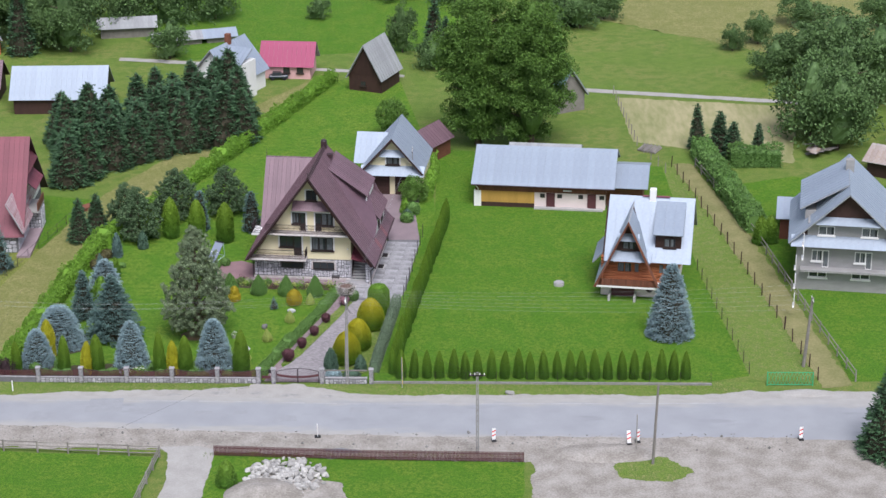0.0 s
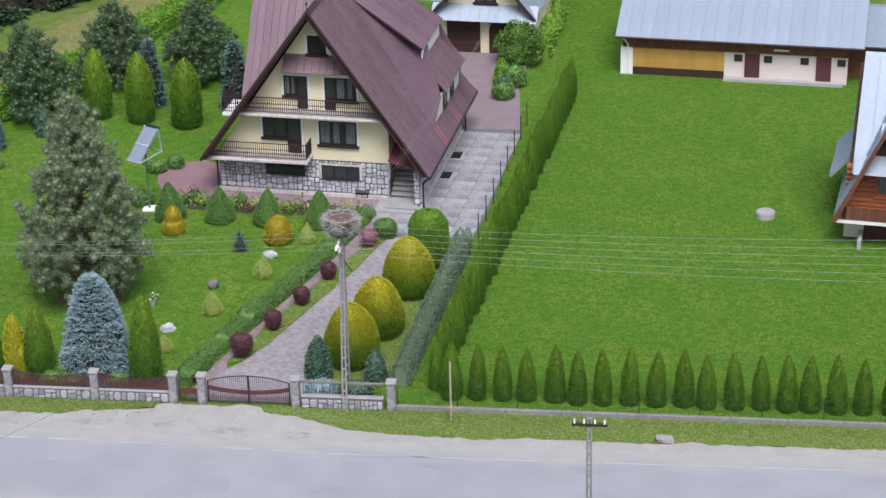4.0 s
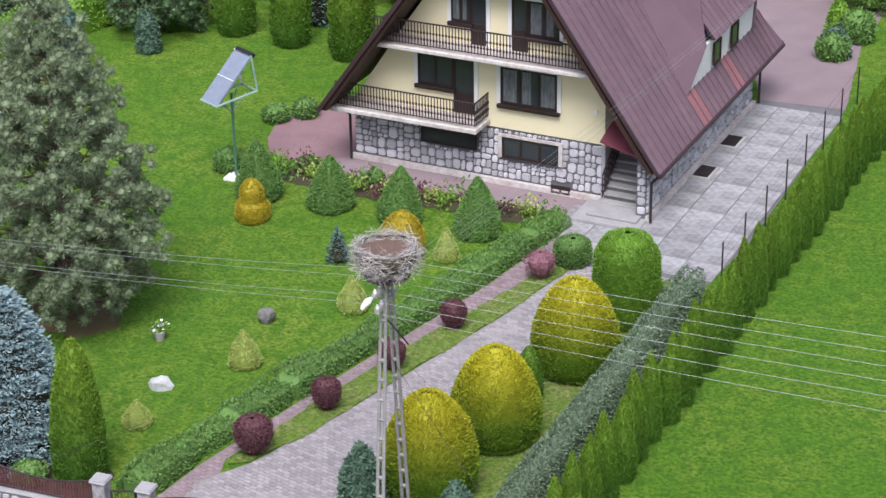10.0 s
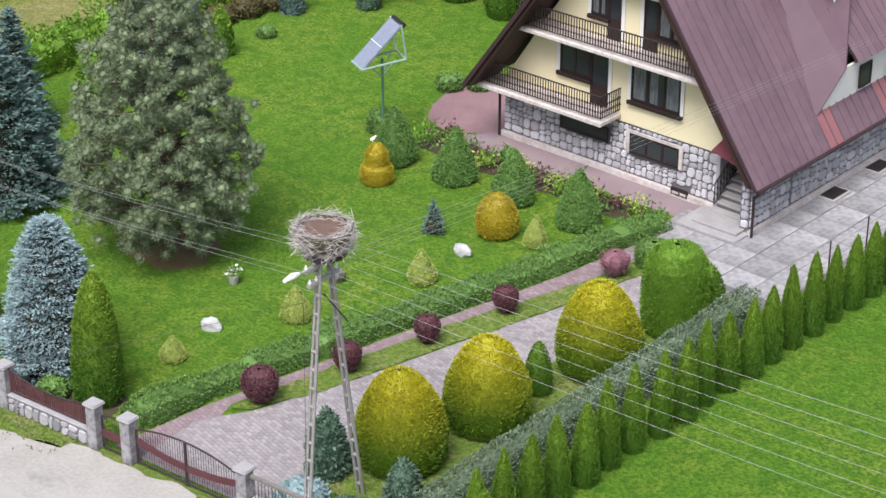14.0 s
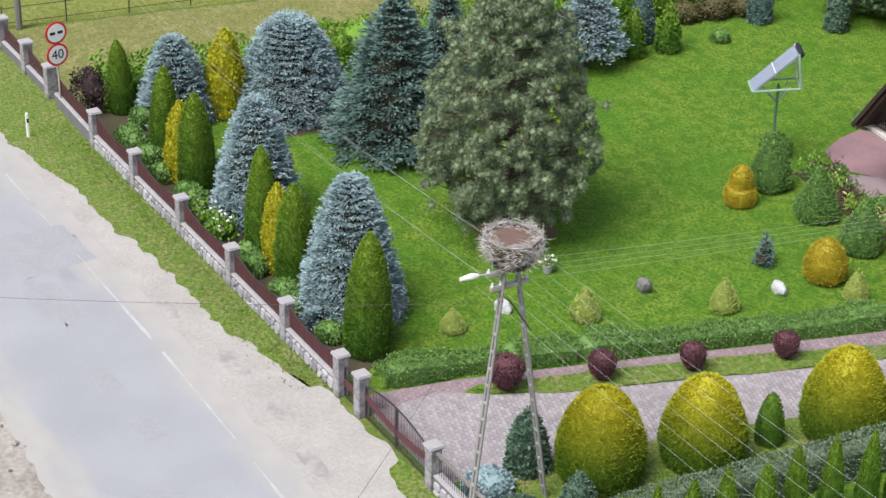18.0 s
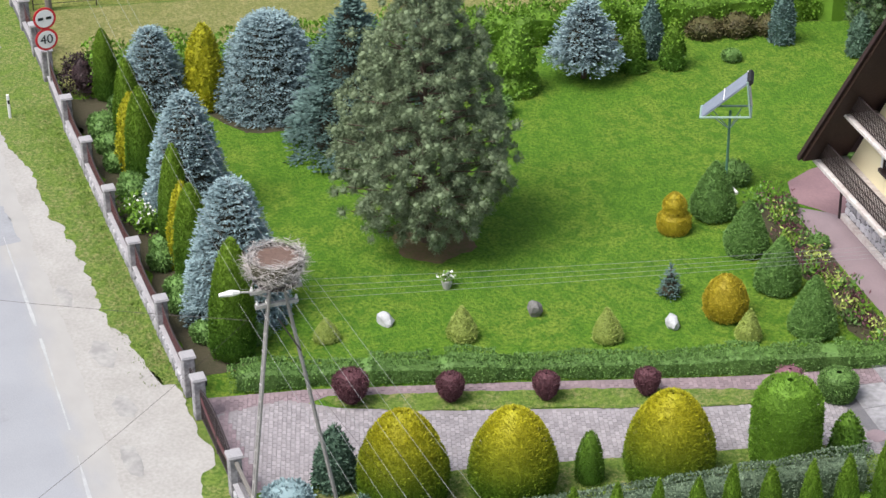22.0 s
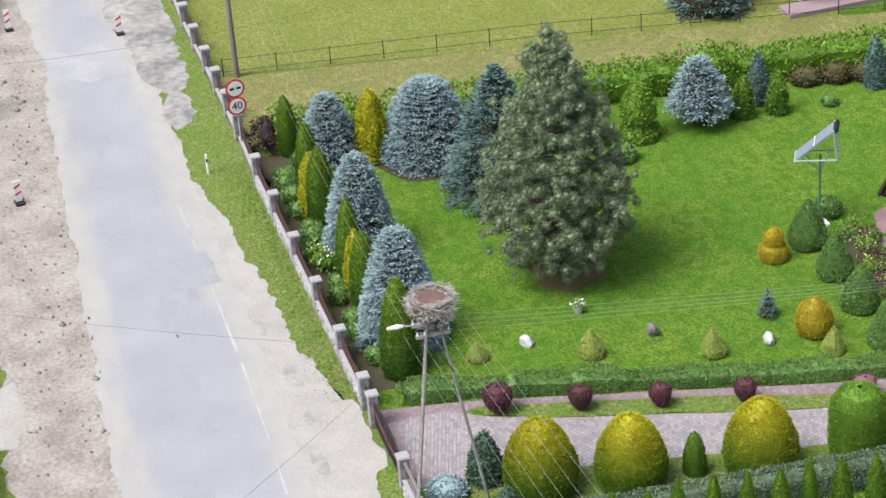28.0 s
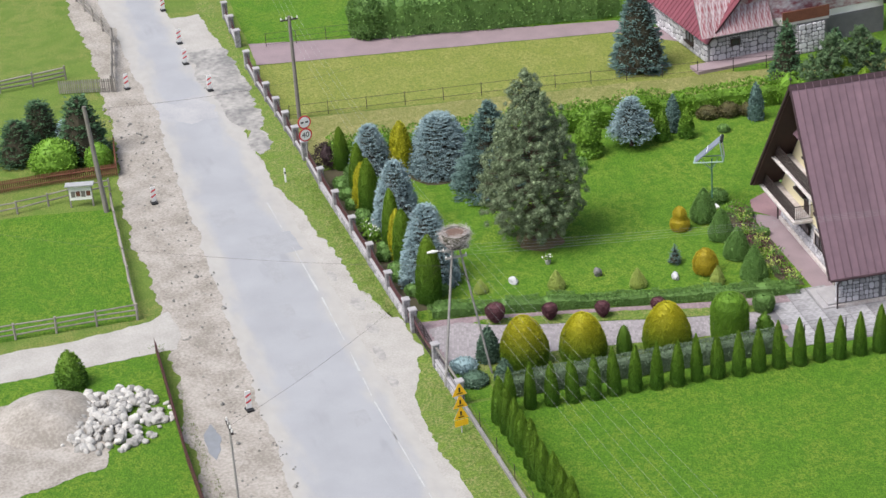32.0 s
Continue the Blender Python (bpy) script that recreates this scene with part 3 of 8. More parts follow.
def spruce(name, label, material, h, r, seed, n=360, per=16, blade=0.2, z0=0.15, droop=-0.15, power=0.9, belly=0.12, shag=0.22, group="", category="spruce tree", ragged=0.1):
    """A conifer of level tiers of boughs, each ending in a flat fan of needled twigs."""
    rs = np.random.RandomState(seed)
    e = thing(name, label, category, group=group)
    bm = rod(bmesh.new(), (0, 0, -0.1), (0, 0, h * 0.97), 0.03 + r * 0.07, 0.01)
    part("trunk", bm, BARK, e)
    grid = np.linspace(0, 0.99, 200)
    wide = np.minimum((1 - grid) ** power, 1 - belly * np.exp(-grid * 14)) * r + 0.05
    lev = np.interp((np.arange(n) + rs.uniform(0, 1, n)) / n, np.cumsum(wide + 0.04 * r) / (wide + 0.04 * r).sum(), grid)
    tier = 1.5 * blade / h
    lev = np.clip(np.round(lev / tier) * tier * 0.4 + lev * 0.6 + rs.normal(0, 0.12, n) * tier, 0, 0.985)
    th = rs.uniform(0, 2 * math.pi, n)
    reach = np.interp(lev, grid, wide) * rs.uniform(1 - 1.4 * ragged, 1 + ragged, n)
    rise = droop + 0.9 * lev ** 2
    out = np.stack([np.cos(th), np.sin(th), 0 * th], 1)
    side = np.stack([-np.sin(th), np.cos(th), 0 * th], 1)
    q = rs.uniform(0, 1, (n, per))
    fan = np.minimum(reach * 0.8, blade * 3.2)[:, None]
    dist = reach[:, None] - q * fan - blade * 0.5
    wob = rs.normal(0, 1, (n, per)) * blade * (0.25 + 0.8 * q)
    pos = out[:, None] * dist[..., None] + side[:, None] * wob[..., None]
    pos[..., 2] = (z0 - 0.2 * blade + lev * (h - z0))[:, None] + rise[:, None] * dist + rs.normal(0, 0.16, (n, per)) * blade
    d = out[:, None] + side[:, None] * (np.sign(wob) * rs.uniform(0.1, 0.9, (n, per)))[..., None] + np.array([0, 0, 0.14])
    d = rot_any(d.reshape(-1, 3), rs, shag)
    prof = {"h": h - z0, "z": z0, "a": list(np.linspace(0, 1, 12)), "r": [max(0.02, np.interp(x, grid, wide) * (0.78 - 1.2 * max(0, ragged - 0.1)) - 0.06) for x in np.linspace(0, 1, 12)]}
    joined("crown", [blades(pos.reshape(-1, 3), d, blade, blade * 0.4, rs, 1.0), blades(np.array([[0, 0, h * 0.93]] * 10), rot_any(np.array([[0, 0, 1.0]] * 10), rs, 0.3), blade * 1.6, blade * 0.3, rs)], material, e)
    # dark core: paints the shade seen through gaps between boughs
    joined("inner_growth", [lathe(prof, 0.15, rs, 14, 12, 1.0)], TWIG_SHADE, e, "dark brown inner core, shade between boughs put into its colour")
    return e


def tufted(name, label, material, h, trunk_h, pts, boughs, tufts, per, blade, seed, trunk=0.16, group=""):
    """A pine whose boughs end in round needle tufts; pts are (height share, radius)."""
    rs = np.random.RandomState(seed)
    e = thing(name, label, "pine tree", group=group)
    ax, rx = [p[0] for p in pts], [p[1] for p in pts]
    grid = np.linspace(0, 1, 200)
    w = np.interp(grid, ax, rx) + 0.1
    a = np.interp((np.arange(boughs) + 0.5) / boughs, np.cumsum(w) / w.sum(), grid)
    t = np.arange(boughs) * 2.39996 + rs.normal(0, 0.12, boughs)
    r = np.interp(a, ax, rx) * np.where(np.arange(boughs) % 4 == 3, 0.55, rs.uniform(0.82, 1.04, boughs))
    tip = np.stack([r * np.cos(t), r * np.sin(t), trunk_h + a * (h - trunk_h)], 1)
    bm = rod(bmesh.new(), (0, 0, -0.1), (0.05, 0.04, trunk_h + (h - trunk_h) * 0.35), trunk, trunk * 0.6)
    rod(bm, (0.05, 0.04, trunk_h + (h - trunk_h) * 0.33), (0, 0, h * 0.95), trunk * 0.6, 0.02)
    for p in tip[::2]:
        rod(bm, (0, 0, p[2] - 0.3 * math.hypot(p[0], p[1])), tuple(p), trunk * 0.22, 0.015, 5)
    part("trunk", bm, BARK, e)
    lay = rs.uniform(-1, 1, (boughs, tufts, 3)) * (0.5, 0.5, 0.3)
    lay -= (tip * (1, 1, 0) / np.maximum(r, 0.1)[:, None])[:, None] * np.abs(rs.normal(0, 0.25, (boughs, tufts, 1)))
    lay *= np.minimum(1, 0.25 + 0.5 * r)[:, None, None]
    c = (tip[:, None] + lay).reshape(-1, 3)
    axis = c * (1, 1, 0) / np.maximum(np.linalg.norm(c[:, :2], axis=1, keepdims=True), 0.1) * 0.7 + np.array([0, 0, 0.75])
    d = rs.normal(size=(len(c), per, 3)) + axis[:, None] * 0.6
    d /= np.linalg.norm(d, axis=2, keepdims=True)
    size = rs.uniform(0.75, 1.2, (len(c), 1, 1))
    p = c[:, None] + d * blade * 0.45 * size
    ln = np.repeat(size.reshape(-1), per) * 0.55
    g = (1 + 5 ** 0.5) / 2
    ball = np.array([(-1, g, 0), (1, g, 0), (-1, -g, 0), (1, -g, 0), (0, -1, g), (0, 1, g), (0, -1, -g), (0, 1, -g), (g, 0, -1), (g, 0, 1), (-g, 0, -1), (-g, 0, 1)]) / 1.9
    tri = np.array([(0, 11, 5), (0, 5, 1), (0, 1, 7), (0, 7, 10), (0, 10, 11), (1, 5, 9), (5, 11, 4), (11, 10, 2), (10, 7, 6), (7, 1, 8), (3, 9, 4), (3, 4, 2), (3, 2, 6), (3, 6, 8), (3, 8, 9), (4, 9, 5), (2, 4, 11), (6, 2, 10), (8, 6, 7), (9, 8, 1)])
    bv = (c[:, None] + ball * rs.uniform(0.85, 1.15, (len(c), 12, 1)) * blade * 0.5 * size).reshape(-1, 3)
    bf = (tri[None] + 12 * np.arange(len(c))[:, None, None]).reshape(-1, 3)
    joined("crown", [(bv, bf), blades(p.reshape(-1, 3), d.reshape(-1, 3), blade * ln, blade * 0.09, rs)], material, e)
    return e


def clumpy(name, label, category, material, h, trunk_h, pts, clumps, per, cr, blade, seed, trunk=0.16, width=0.35, limbs=9, inner=0.55, group="", radial=True, boughs=0, core=0.5, bs=0.3):
    """A tree whose crown is built of tufts round limbs; pts are (height share, radius)."""
    rs = np.random.RandomState(seed)
    e = thing(name, label, category, group=group)
    bm = rod(bmesh.new(), (0, 0, -0.1), (0.1, 0.05, trunk_h + (h - trunk_h) * 0.35), trunk, trunk * 0.6)
    rod(bm, (0.1, 0.05, trunk_h + (h - trunk_h) * 0.33), (0.0, 0.1, h * 0.93), trunk * 0.6, 0.02)
    for i in range(limbs):
        a = 2.4 * i
        z = trunk_h + (h - trunk_h) * (0.05 + 0.75 * i / limbs)
        rr = np.interp((z - trunk_h) / (h - trunk_h), [p[0] for p in pts], [p[1] for p in pts]) * 0.75
        rod(bm, (0.05, 0.03, z - 0.1), (math.cos(a) * rr, math.sin(a) * rr, z + 0.35 * rr), trunk * 0.35, 0.02, 6)
    part("trunk", bm, BARK, e)
    grid = np.linspace(0, 1, 200)
    w = np.interp(grid, [p[0] for p in pts], [p[1] for p in pts]) + 0.05
    a = np.interp(rs.uniform(0, 1, clumps), np.cumsum(w) / w.sum(), grid)
    t = rs.uniform(0, 2 * math.pi, clumps)
    r = np.interp(a, [p[0] for p in pts], [p[1] for p in pts])
    lob = np.array([1 + 0.42 * noise.noise(Vector((math.cos(b) * 1.3 + seed, math.sin(b) * 1.3, c * 4))) for b, c in zip(t, a)])
    r = r * lob * rs.uniform(inner, 1.0, clumps) ** 0.5
    c = np.stack([r * np.cos(t), r * np.sin(t), trunk_h + a * (h - trunk_h)], 1)
    if boughs:
        k = rs.randint(0, boughs, clumps)
        c = c[:boughs][k] + rs.normal(size=(clumps, 3)) * (bs, bs, bs * 0.57)
        t = np.arctan2(c[:, 1], c[:, 0])
    axis = np.stack([np.cos(t), np.sin(t), np.full(clumps, 0.55)], 1)
    axis /= np.linalg.norm(axis, axis=1, keepdims=True)
    d = rs.normal(size=(clumps, per, 3)) + axis[:, None] * 0.7
    d /= np.linalg.norm(d, axis=2, keepdims=True)
    size = (cr * rs.uniform(0.7, 1.3, clumps))[:, None, None]
    if radial:
        p = c[:, None] + d * size * rs.uniform(0.05, 0.55, (clumps, per, 1))
        dd = rot_any(d.reshape(-1, 3), rs, 0.2)
    else:
        p = c[:, None] + d * size * rs.uniform(0.5, 1.0, (clumps, per, 1))
        dd = rot_any(d.reshape(-1, 3), rs, 0.9)
    prof = {"h": (h - trunk_h) * 0.96, "z": trunk_h + 0.1, "a": [q[0] for q in pts], "r": [q[1] * core for q in pts]}
    joined("crown", [lathe(prof, 0.4, rs, 14, 12, 1.0), blades(p.reshape(-1, 3), dd, blade, blade * width, rs)], material, e)
    return e


def hedge(name, label, material, pts, w, h, n, leaf_len, seed, rough=0.12, category="hedge", kind="", blocks=0.0):
    """A hedge along a line of ground points."""
    rs = np.random.RandomState(seed)
    P = np.array(pts, float)
    seg = np.linalg.norm(np.diff(P, axis=0), axis=1)
    cum = np.r_[0, np.cumsum(seg)]
    table = rs.uniform(-1, 1, 60)

    def at(s):
        q = np.stack([np.interp(s, cum, P[:, 0]), np.interp(s, cum, P[:, 1])], 1)
        q2 = np.stack([np.interp(s + 0.4, cum, P[:, 0]), np.interp(s + 0.4, cum, P[:, 1])], 1)
        q1 = np.stack([np.interp(s - 0.4, cum, P[:, 0]), np.interp(s - 0.4, cum, P[:, 1])], 1)
        t = q2 - q1
        t /= np.maximum(np.linalg.norm(t, axis=1, keepdims=True), 1e-6)
        return q, np.stack([t[:, 1], -t[:, 0]], 1)

    def bulge(s, side):
        step = 1 + blocks * table[np.floor(s / 0.62 + 0.35 * np.sin(3 * s)).astype(int) % 60]
        return step * np.array([1 + rough * 2.2 * noise.noise(Vector((a * 0.5, b * 1.3, seed))) + rough * 1.2 * noise.noise(Vector((a * 1.7, b * 3, seed + 9))) for a, b in zip(s, side)])

    s = rs.uniform(0, cum[-1], n)
    k = rs.uniform(0, w + 2 * h, n)
    side = np.where(k < h, -1.0, np.where(k > h + w, 1.0, (k - h) / w * 2 - 1))
    z = np.where(k < h, k, np.where(k > h + w, w + 2 * h - k, h))
    g = bulge(s, side + z)
    q, nn = at(s)
    rnd = 1 - 0.18 * (z / h) ** 4 * np.abs(side)
    p = np.c_[q + nn * (side * w / 2 * g * rnd)[:, None], z * g * (1 - 0.06 * side ** 2) + 0.02]
    d = np.c_[nn * np.where(np.abs(side) > 0.99, side, side * 0.3)[:, None], np.where(np.abs(side) > 0.99, 0.35, 1.0)]
    d /= np.linalg.norm(d, axis=1, keepdims=True)
    prof = [(-0.76, 0.0), (-0.78, 0.7), (-0.5, 0.84), (0.5, 0.84), (0.78, 0.7), (0.76, 0.0)]
    e = thing(name, label, category)
    parts = max(1, round(cum[-1] / (1.1 * w + 1.0)))
    cut = np.linspace(0, cum[-1], parts + 1)
    lv = blades(p - d * leaf_len * 0.3, rot_any(d, rs, 0.55), leaf_len, leaf_len * 0.6, rs)[0].reshape(-1, 4, 3)
    for i in range(parts):
        m = max(2, int((cut[i + 1] - cut[i]) / 0.6) + 1)
        ss = np.linspace(cut[i] + (0.25 if i == 0 else 0), cut[i + 1] - (0.25 if i == parts - 1 else 0), m)
        qq, nq = at(ss)
        gg = bulge(ss, np.zeros(m))
        v = [(*(qq[k] + nq[k] * a * w / 2 * gg[k]), b * h * gg[k]) for k in range(m) for a, b in prof]
        f = [(k * 6 + j, k * 6 + j + 1, (k + 1) * 6 + j + 1, (k + 1) * 6 + j) for k in range(m - 1) for j in range(5)]
        for j0 in (0, (m - 1) * 6):
            f += [(j0, j0 + 1, j0 + 2, j0 + 3), (j0, j0 + 3, j0 + 4, j0 + 5)]
        mine = lv[(s >= cut[i]) & (s <= cut[i + 1])].reshape(-1, 3)
        joined("bush", [(v, f), (mine, np.arange(len(mine)).reshape(-1, 4))], material, e)
    return e


def put(ob, x, y, rz=0.0, s=1.0, sz=None):
    ob.matrix_basis = pose(x, y, 0, 0, 0, rz) @ Matrix.Diagonal((s, s, sz or s, 1))
    return ob


def repeat(ob, spots, seed=0, lean=1.5):
    """Copies of a plant at (x, y, size, height) spots; the first spot takes the original."""
    rnd = random.Random(seed)
    for i, (x, y, s, sz) in enumerate(spots):
        o = ob if i == 0 else copy_thing(ob, Matrix.Identity(4))
        o.matrix_basis = pose(x, y, 0, rnd.uniform(-lean, lean), rnd.uniform(-lean, lean), rnd.uniform(0, 360)) @ Matrix.Diagonal((s, s, sz, 1))


COLUMN = [(0, 0.49), (0.08, 0.53), (0.3, 0.5), (0.5, 0.44), (0.7, 0.335), (0.85, 0.21), (0.95, 0.09), (1, 0.02)]
BULLET = [(0, 0.5), (0.08, 0.55), (0.35, 0.55), (0.6, 0.47), (0.8, 0.33), (0.92, 0.19), (1, 0.03)]
EGG = [(0, 0.86), (0.08, 1.02), (0.28, 1.1), (0.48, 1.03), (0.68, 0.85), (0.84, 0.61), (0.94, 0.37), (0.985, 0.17), (1, 0.04)]
BARREL = [(0, 0.82), (0.1, 0.95), (0.5, 0.98), (0.78, 0.92), (0.92, 0.68), (1, 0.1)]
VASE = [(0, 0.1), (0.12, 0.2), (0.3, 0.38), (0.55, 0.48), (0.78, 0.48), (0.93, 0.34), (1, 0.06)]
CONE = [(0, 0.42), (0.1, 0.5), (0.3, 0.45), (0.6, 0.29), (0.85, 0.12), (1, 0.02)]

# rows of columnar thujas round the big lawn
rnd = random.Random(11)
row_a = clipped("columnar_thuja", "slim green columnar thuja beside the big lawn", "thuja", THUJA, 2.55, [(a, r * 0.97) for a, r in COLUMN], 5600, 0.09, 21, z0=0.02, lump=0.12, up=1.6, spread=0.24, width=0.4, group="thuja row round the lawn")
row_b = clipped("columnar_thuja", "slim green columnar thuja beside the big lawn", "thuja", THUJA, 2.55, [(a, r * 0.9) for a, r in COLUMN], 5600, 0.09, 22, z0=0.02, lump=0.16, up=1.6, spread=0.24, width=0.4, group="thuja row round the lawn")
front = [(6.75 + 1.125 * i + rnd.uniform(-0.08, 0.08), 1.35 + 0.0 * i + rnd.uniform(-0.08, 0.08), rnd.uniform(0.84, 0.98), rnd.uniform(1.0, 1.14)) for i in range(23)]
diag = [(5.75 + 0.1 * y + rnd.uniform(-0.08, 0.08), y, rnd.uniform(0.68, 0.79), rnd.uniform(0.98, 1.1)) for y in (2.1 + 1.1 * i for i in range(35))]
repeat(row_a, front[::2] + diag[::2], 1)
repeat(row_b, front[1::2] + diag[1::2], 2)

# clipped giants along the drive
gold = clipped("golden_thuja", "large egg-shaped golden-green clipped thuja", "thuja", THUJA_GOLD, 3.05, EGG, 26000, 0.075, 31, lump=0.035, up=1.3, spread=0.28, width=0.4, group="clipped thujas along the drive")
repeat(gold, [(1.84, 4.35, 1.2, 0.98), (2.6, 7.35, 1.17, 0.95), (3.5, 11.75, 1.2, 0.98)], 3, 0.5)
put(clipped("barrel_thuja", "tall flat-topped bright green clipped thuja", "thuja", HEDGE, 3.2, BARREL, 26000, 0.075, 32, lump=0.05, up=1.2, spread=0.3, width=0.42, group="clipped thujas along the drive"), 4.05, 15.1, 0, 1.05, 0.95)
put(clipped("small_thuja", "slim dark green thuja between clipped giants", "thuja", THUJA, 1.85, BULLET, 3000, 0.08, 33, up=1.2, spread=0.3, lump=0.08), 2.8, 9.6, 0, 0.76, 0.95)
put(clipped("small_thuja", "short dark green thuja behind the barrel-shaped one", "thuja", THUJA, 1.5, COLUMN, 1200, 0.12, 34), 4.1, 17.1)
put(clipped("round_shrub", "flattened ball-shaped green shrub at the drive", "shrub", HEDGE_DARK, 0.95, [(0, 0.46), (0.15, 0.56), (0.5, 0.62), (0.8, 0.58), (0.94, 0.42), (1, 0.1)], 5000, 0.07, 35, lump=0.06), 1.38, 18.3)
put(clipped("juniper", "blue-green upright juniper behind the gate", "juniper", JUNIPER, 2.1, [(a, r * 1.2) for a, r in COLUMN], 2200, 0.15, 36, spread=0.7), 0.55, 2.75)
put(clipped("juniper", "small blue-green juniper behind the front wall", "juniper", JUNIPER, 1.5, COLUMN, 1300, 0.13, 37, spread=0.7), 3.15, 2.75)
put(clipped("grey_shrub", "low silver-grey spreading shrub", "shrub", BLUE, 0.6, [(0, 0.7), (0.5, 0.75), (0.85, 0.5), (1, 0.05)], 1200, 0.13, 38, spread=0.9, trunk=0), 0.9, 1.25)
put(clipped("grey_shrub", "low silver-grey spreading shrub", "shrub", JUNIPER, 0.55, [(0, 0.7), (0.5, 0.75), (0.85, 0.5), (1, 0.05)], 1200, 0.13, 39, spread=0.9, trunk=0), 2.5, 1.3)
hedge("privet_hedge", "dense dark clipped hedge beside the drive", PRIVET, [(4.35, 2.0), (4.95, 9), (5.65, 17.0)], 0.75, 1.2, 24000, 0.08, 41, 0.06)
hedge("low_box_hedge", "low clipped green hedge along the path", HEDGE_DARK, [(-5.5, 1.2), (-4.85, 4.2), (-3.4, 8.9), (-1.5, 14.9), (0.15, 21.0)], 0.85, 0.66, 20000, 0.085, 42, 0.06, blocks=0.2)

# barberry balls, dwarf cones and rocks on the lawn
barb = clipped("barberry", "dark purple ball-clipped barberry bush", "shrub", PURPLE, 1.02, VASE, 4200, 0.06, 43, spread=0.7, lump=0.1, z0=0.02, group="barberry balls along the path")
repeat(barb, [(-3.34, 4.45, 1.12, 1.15), (-2.41, 7.29, 0.88, 1.0), (-1.51, 10.03, 0.84, 0.95), (-0.7, 12.97, 0.84, 0.93)], 4)
put(clipped("pink_barberry", "sparse pinkish young barberry beside the path", "shrub", PINKLEAF, 0.95, VASE, 700, 0.07, 143, spread=0.9, lump=0.3, trunk=0), 0.72, 17.0)
cone = clipped("dwarf_cone", "small pale green cone-clipped conifer", "shrub", LIMEGREEN, 1.15, CONE, 3200, 0.065, 44, spread=0.45, up=0.8, group="small cones on the lawn")
repeat(cone, [(-5.7, 8.86, 1.0, 1.05), (-4.04, 13.11, 0.98, 1.05), (-7.07, 4.77, 0.85, 0.72), (-2.55, 17.3, 0.85, 1.0)], 5)
dwarf = clipped("dwarf_spruce", "dense green cone-shaped dwarf spruce", "spruce", CONICA, 1.95, [(0, 0.66), (0.1, 0.78), (0.3, 0.74), (0.6, 0.5), (0.82, 0.27), (0.94, 0.12), (1, 0.02)], 9000, 0.075, 45, spread=0.5, lump=0.16, group="dwarf spruces before the house")
repeat(dwarf, [(-7.6, 19.75, 1.0, 1.0), (-5.04, 19.6, 0.98, 1.02), (-2.19, 19.35, 1.0, 1.08), (-10.33, 19.85, 1.06, 1.08)], 6)
put(clipped("amber_topiary", "two-tiered amber conifer topiary", "shrub", ORANGE, 1.62, [(0, 0.55), (0.12, 0.66), (0.38, 0.64), (0.5, 0.42), (0.56, 0.46), (0.75, 0.44), (0.92, 0.24), (1, 0.03)], 7000, 0.055, 46, lump=0.05), -9.74, 18.05, 0, 0.92, 0.95)
put(clipped("amber_ball", "egg-shaped amber clipped conifer", "shrub", ORANGE, 1.42, [(0, 0.5), (0.15, 0.66), (0.45, 0.68), (0.75, 0.5), (0.93, 0.22), (1, 0.03)], 7000, 0.055, 47, lump=0.05), -4.02, 17.2, 0, 1.08, 1.12)
put(spruce("small_blue_spruce", "tiny blue-green spruce on the lawn", SPRUCE_BLUISH, 1.1, 0.42, 48, 60, 10, 0.14), -5.81, 16.1)
bush = clipped("green_bush", "rounded leafy green garden bush", "shrub", HEDGE_DARK, 0.85, [(0, 0.5), (0.4, 0.62), (0.75, 0.5), (1, 0.05)], 1100, 0.13, 49, spread=0.8, trunk=0, group="low garden bushes")
repeat(bush, [(-12.3, 21.6, 1, 1), (-12.6, 26.2, 0.9, 0.8), (-11.7, 26.9, 0.85, 0.9), (-9.6, 22.3, 0.7, 0.75), (-7.0, 22.2, 0.6, 0.6), (-20.9, 1.0, 0.75, 0.9), (-23.4, 1.0, 0.8, 1.0), (-18.4, 1.1, 0.95, 1.0), (-13.3, 0.95, 0.8, 0.9), (-10.4, 0.95, 0.8, 0.8), (-25.4, 2.2, 0.9, 1.0), (-21.8, 26.2, 0.7, 0.6), (-16.3, 1.05, 0.8, 0.8), (-8.4, 1.2, 0.8, 0.8), (-11.4, 1.1, 0.9, 0.8), (-14.2, 1.2, 0.8, 0.9), (-15.4, 2.6, 0.9, 0.7), (-19.2, 1.2, 0.8, 0.8), (-22.4, 1.1, 0.9, 0.9), (-24.4, 1.2, 0.9, 0.8), (-12.9, 2.9, 1.0, 0.7), (-20.3, 3.4, 1.1, 0.8), (-15.9, 3.3, 1.0, 0.8), (-10.9, 1.9, 0.9, 0.9), (-7.9, 2.6, 1.0, 0.7), (-23.3, 3.0, 1.0, 0.9), (5.6, 38.9, 1.1, 1.3), (6.1, 41.2, 1.3, 1.6), (-20.4, 15.5, 1.2, 1.0)], 7)

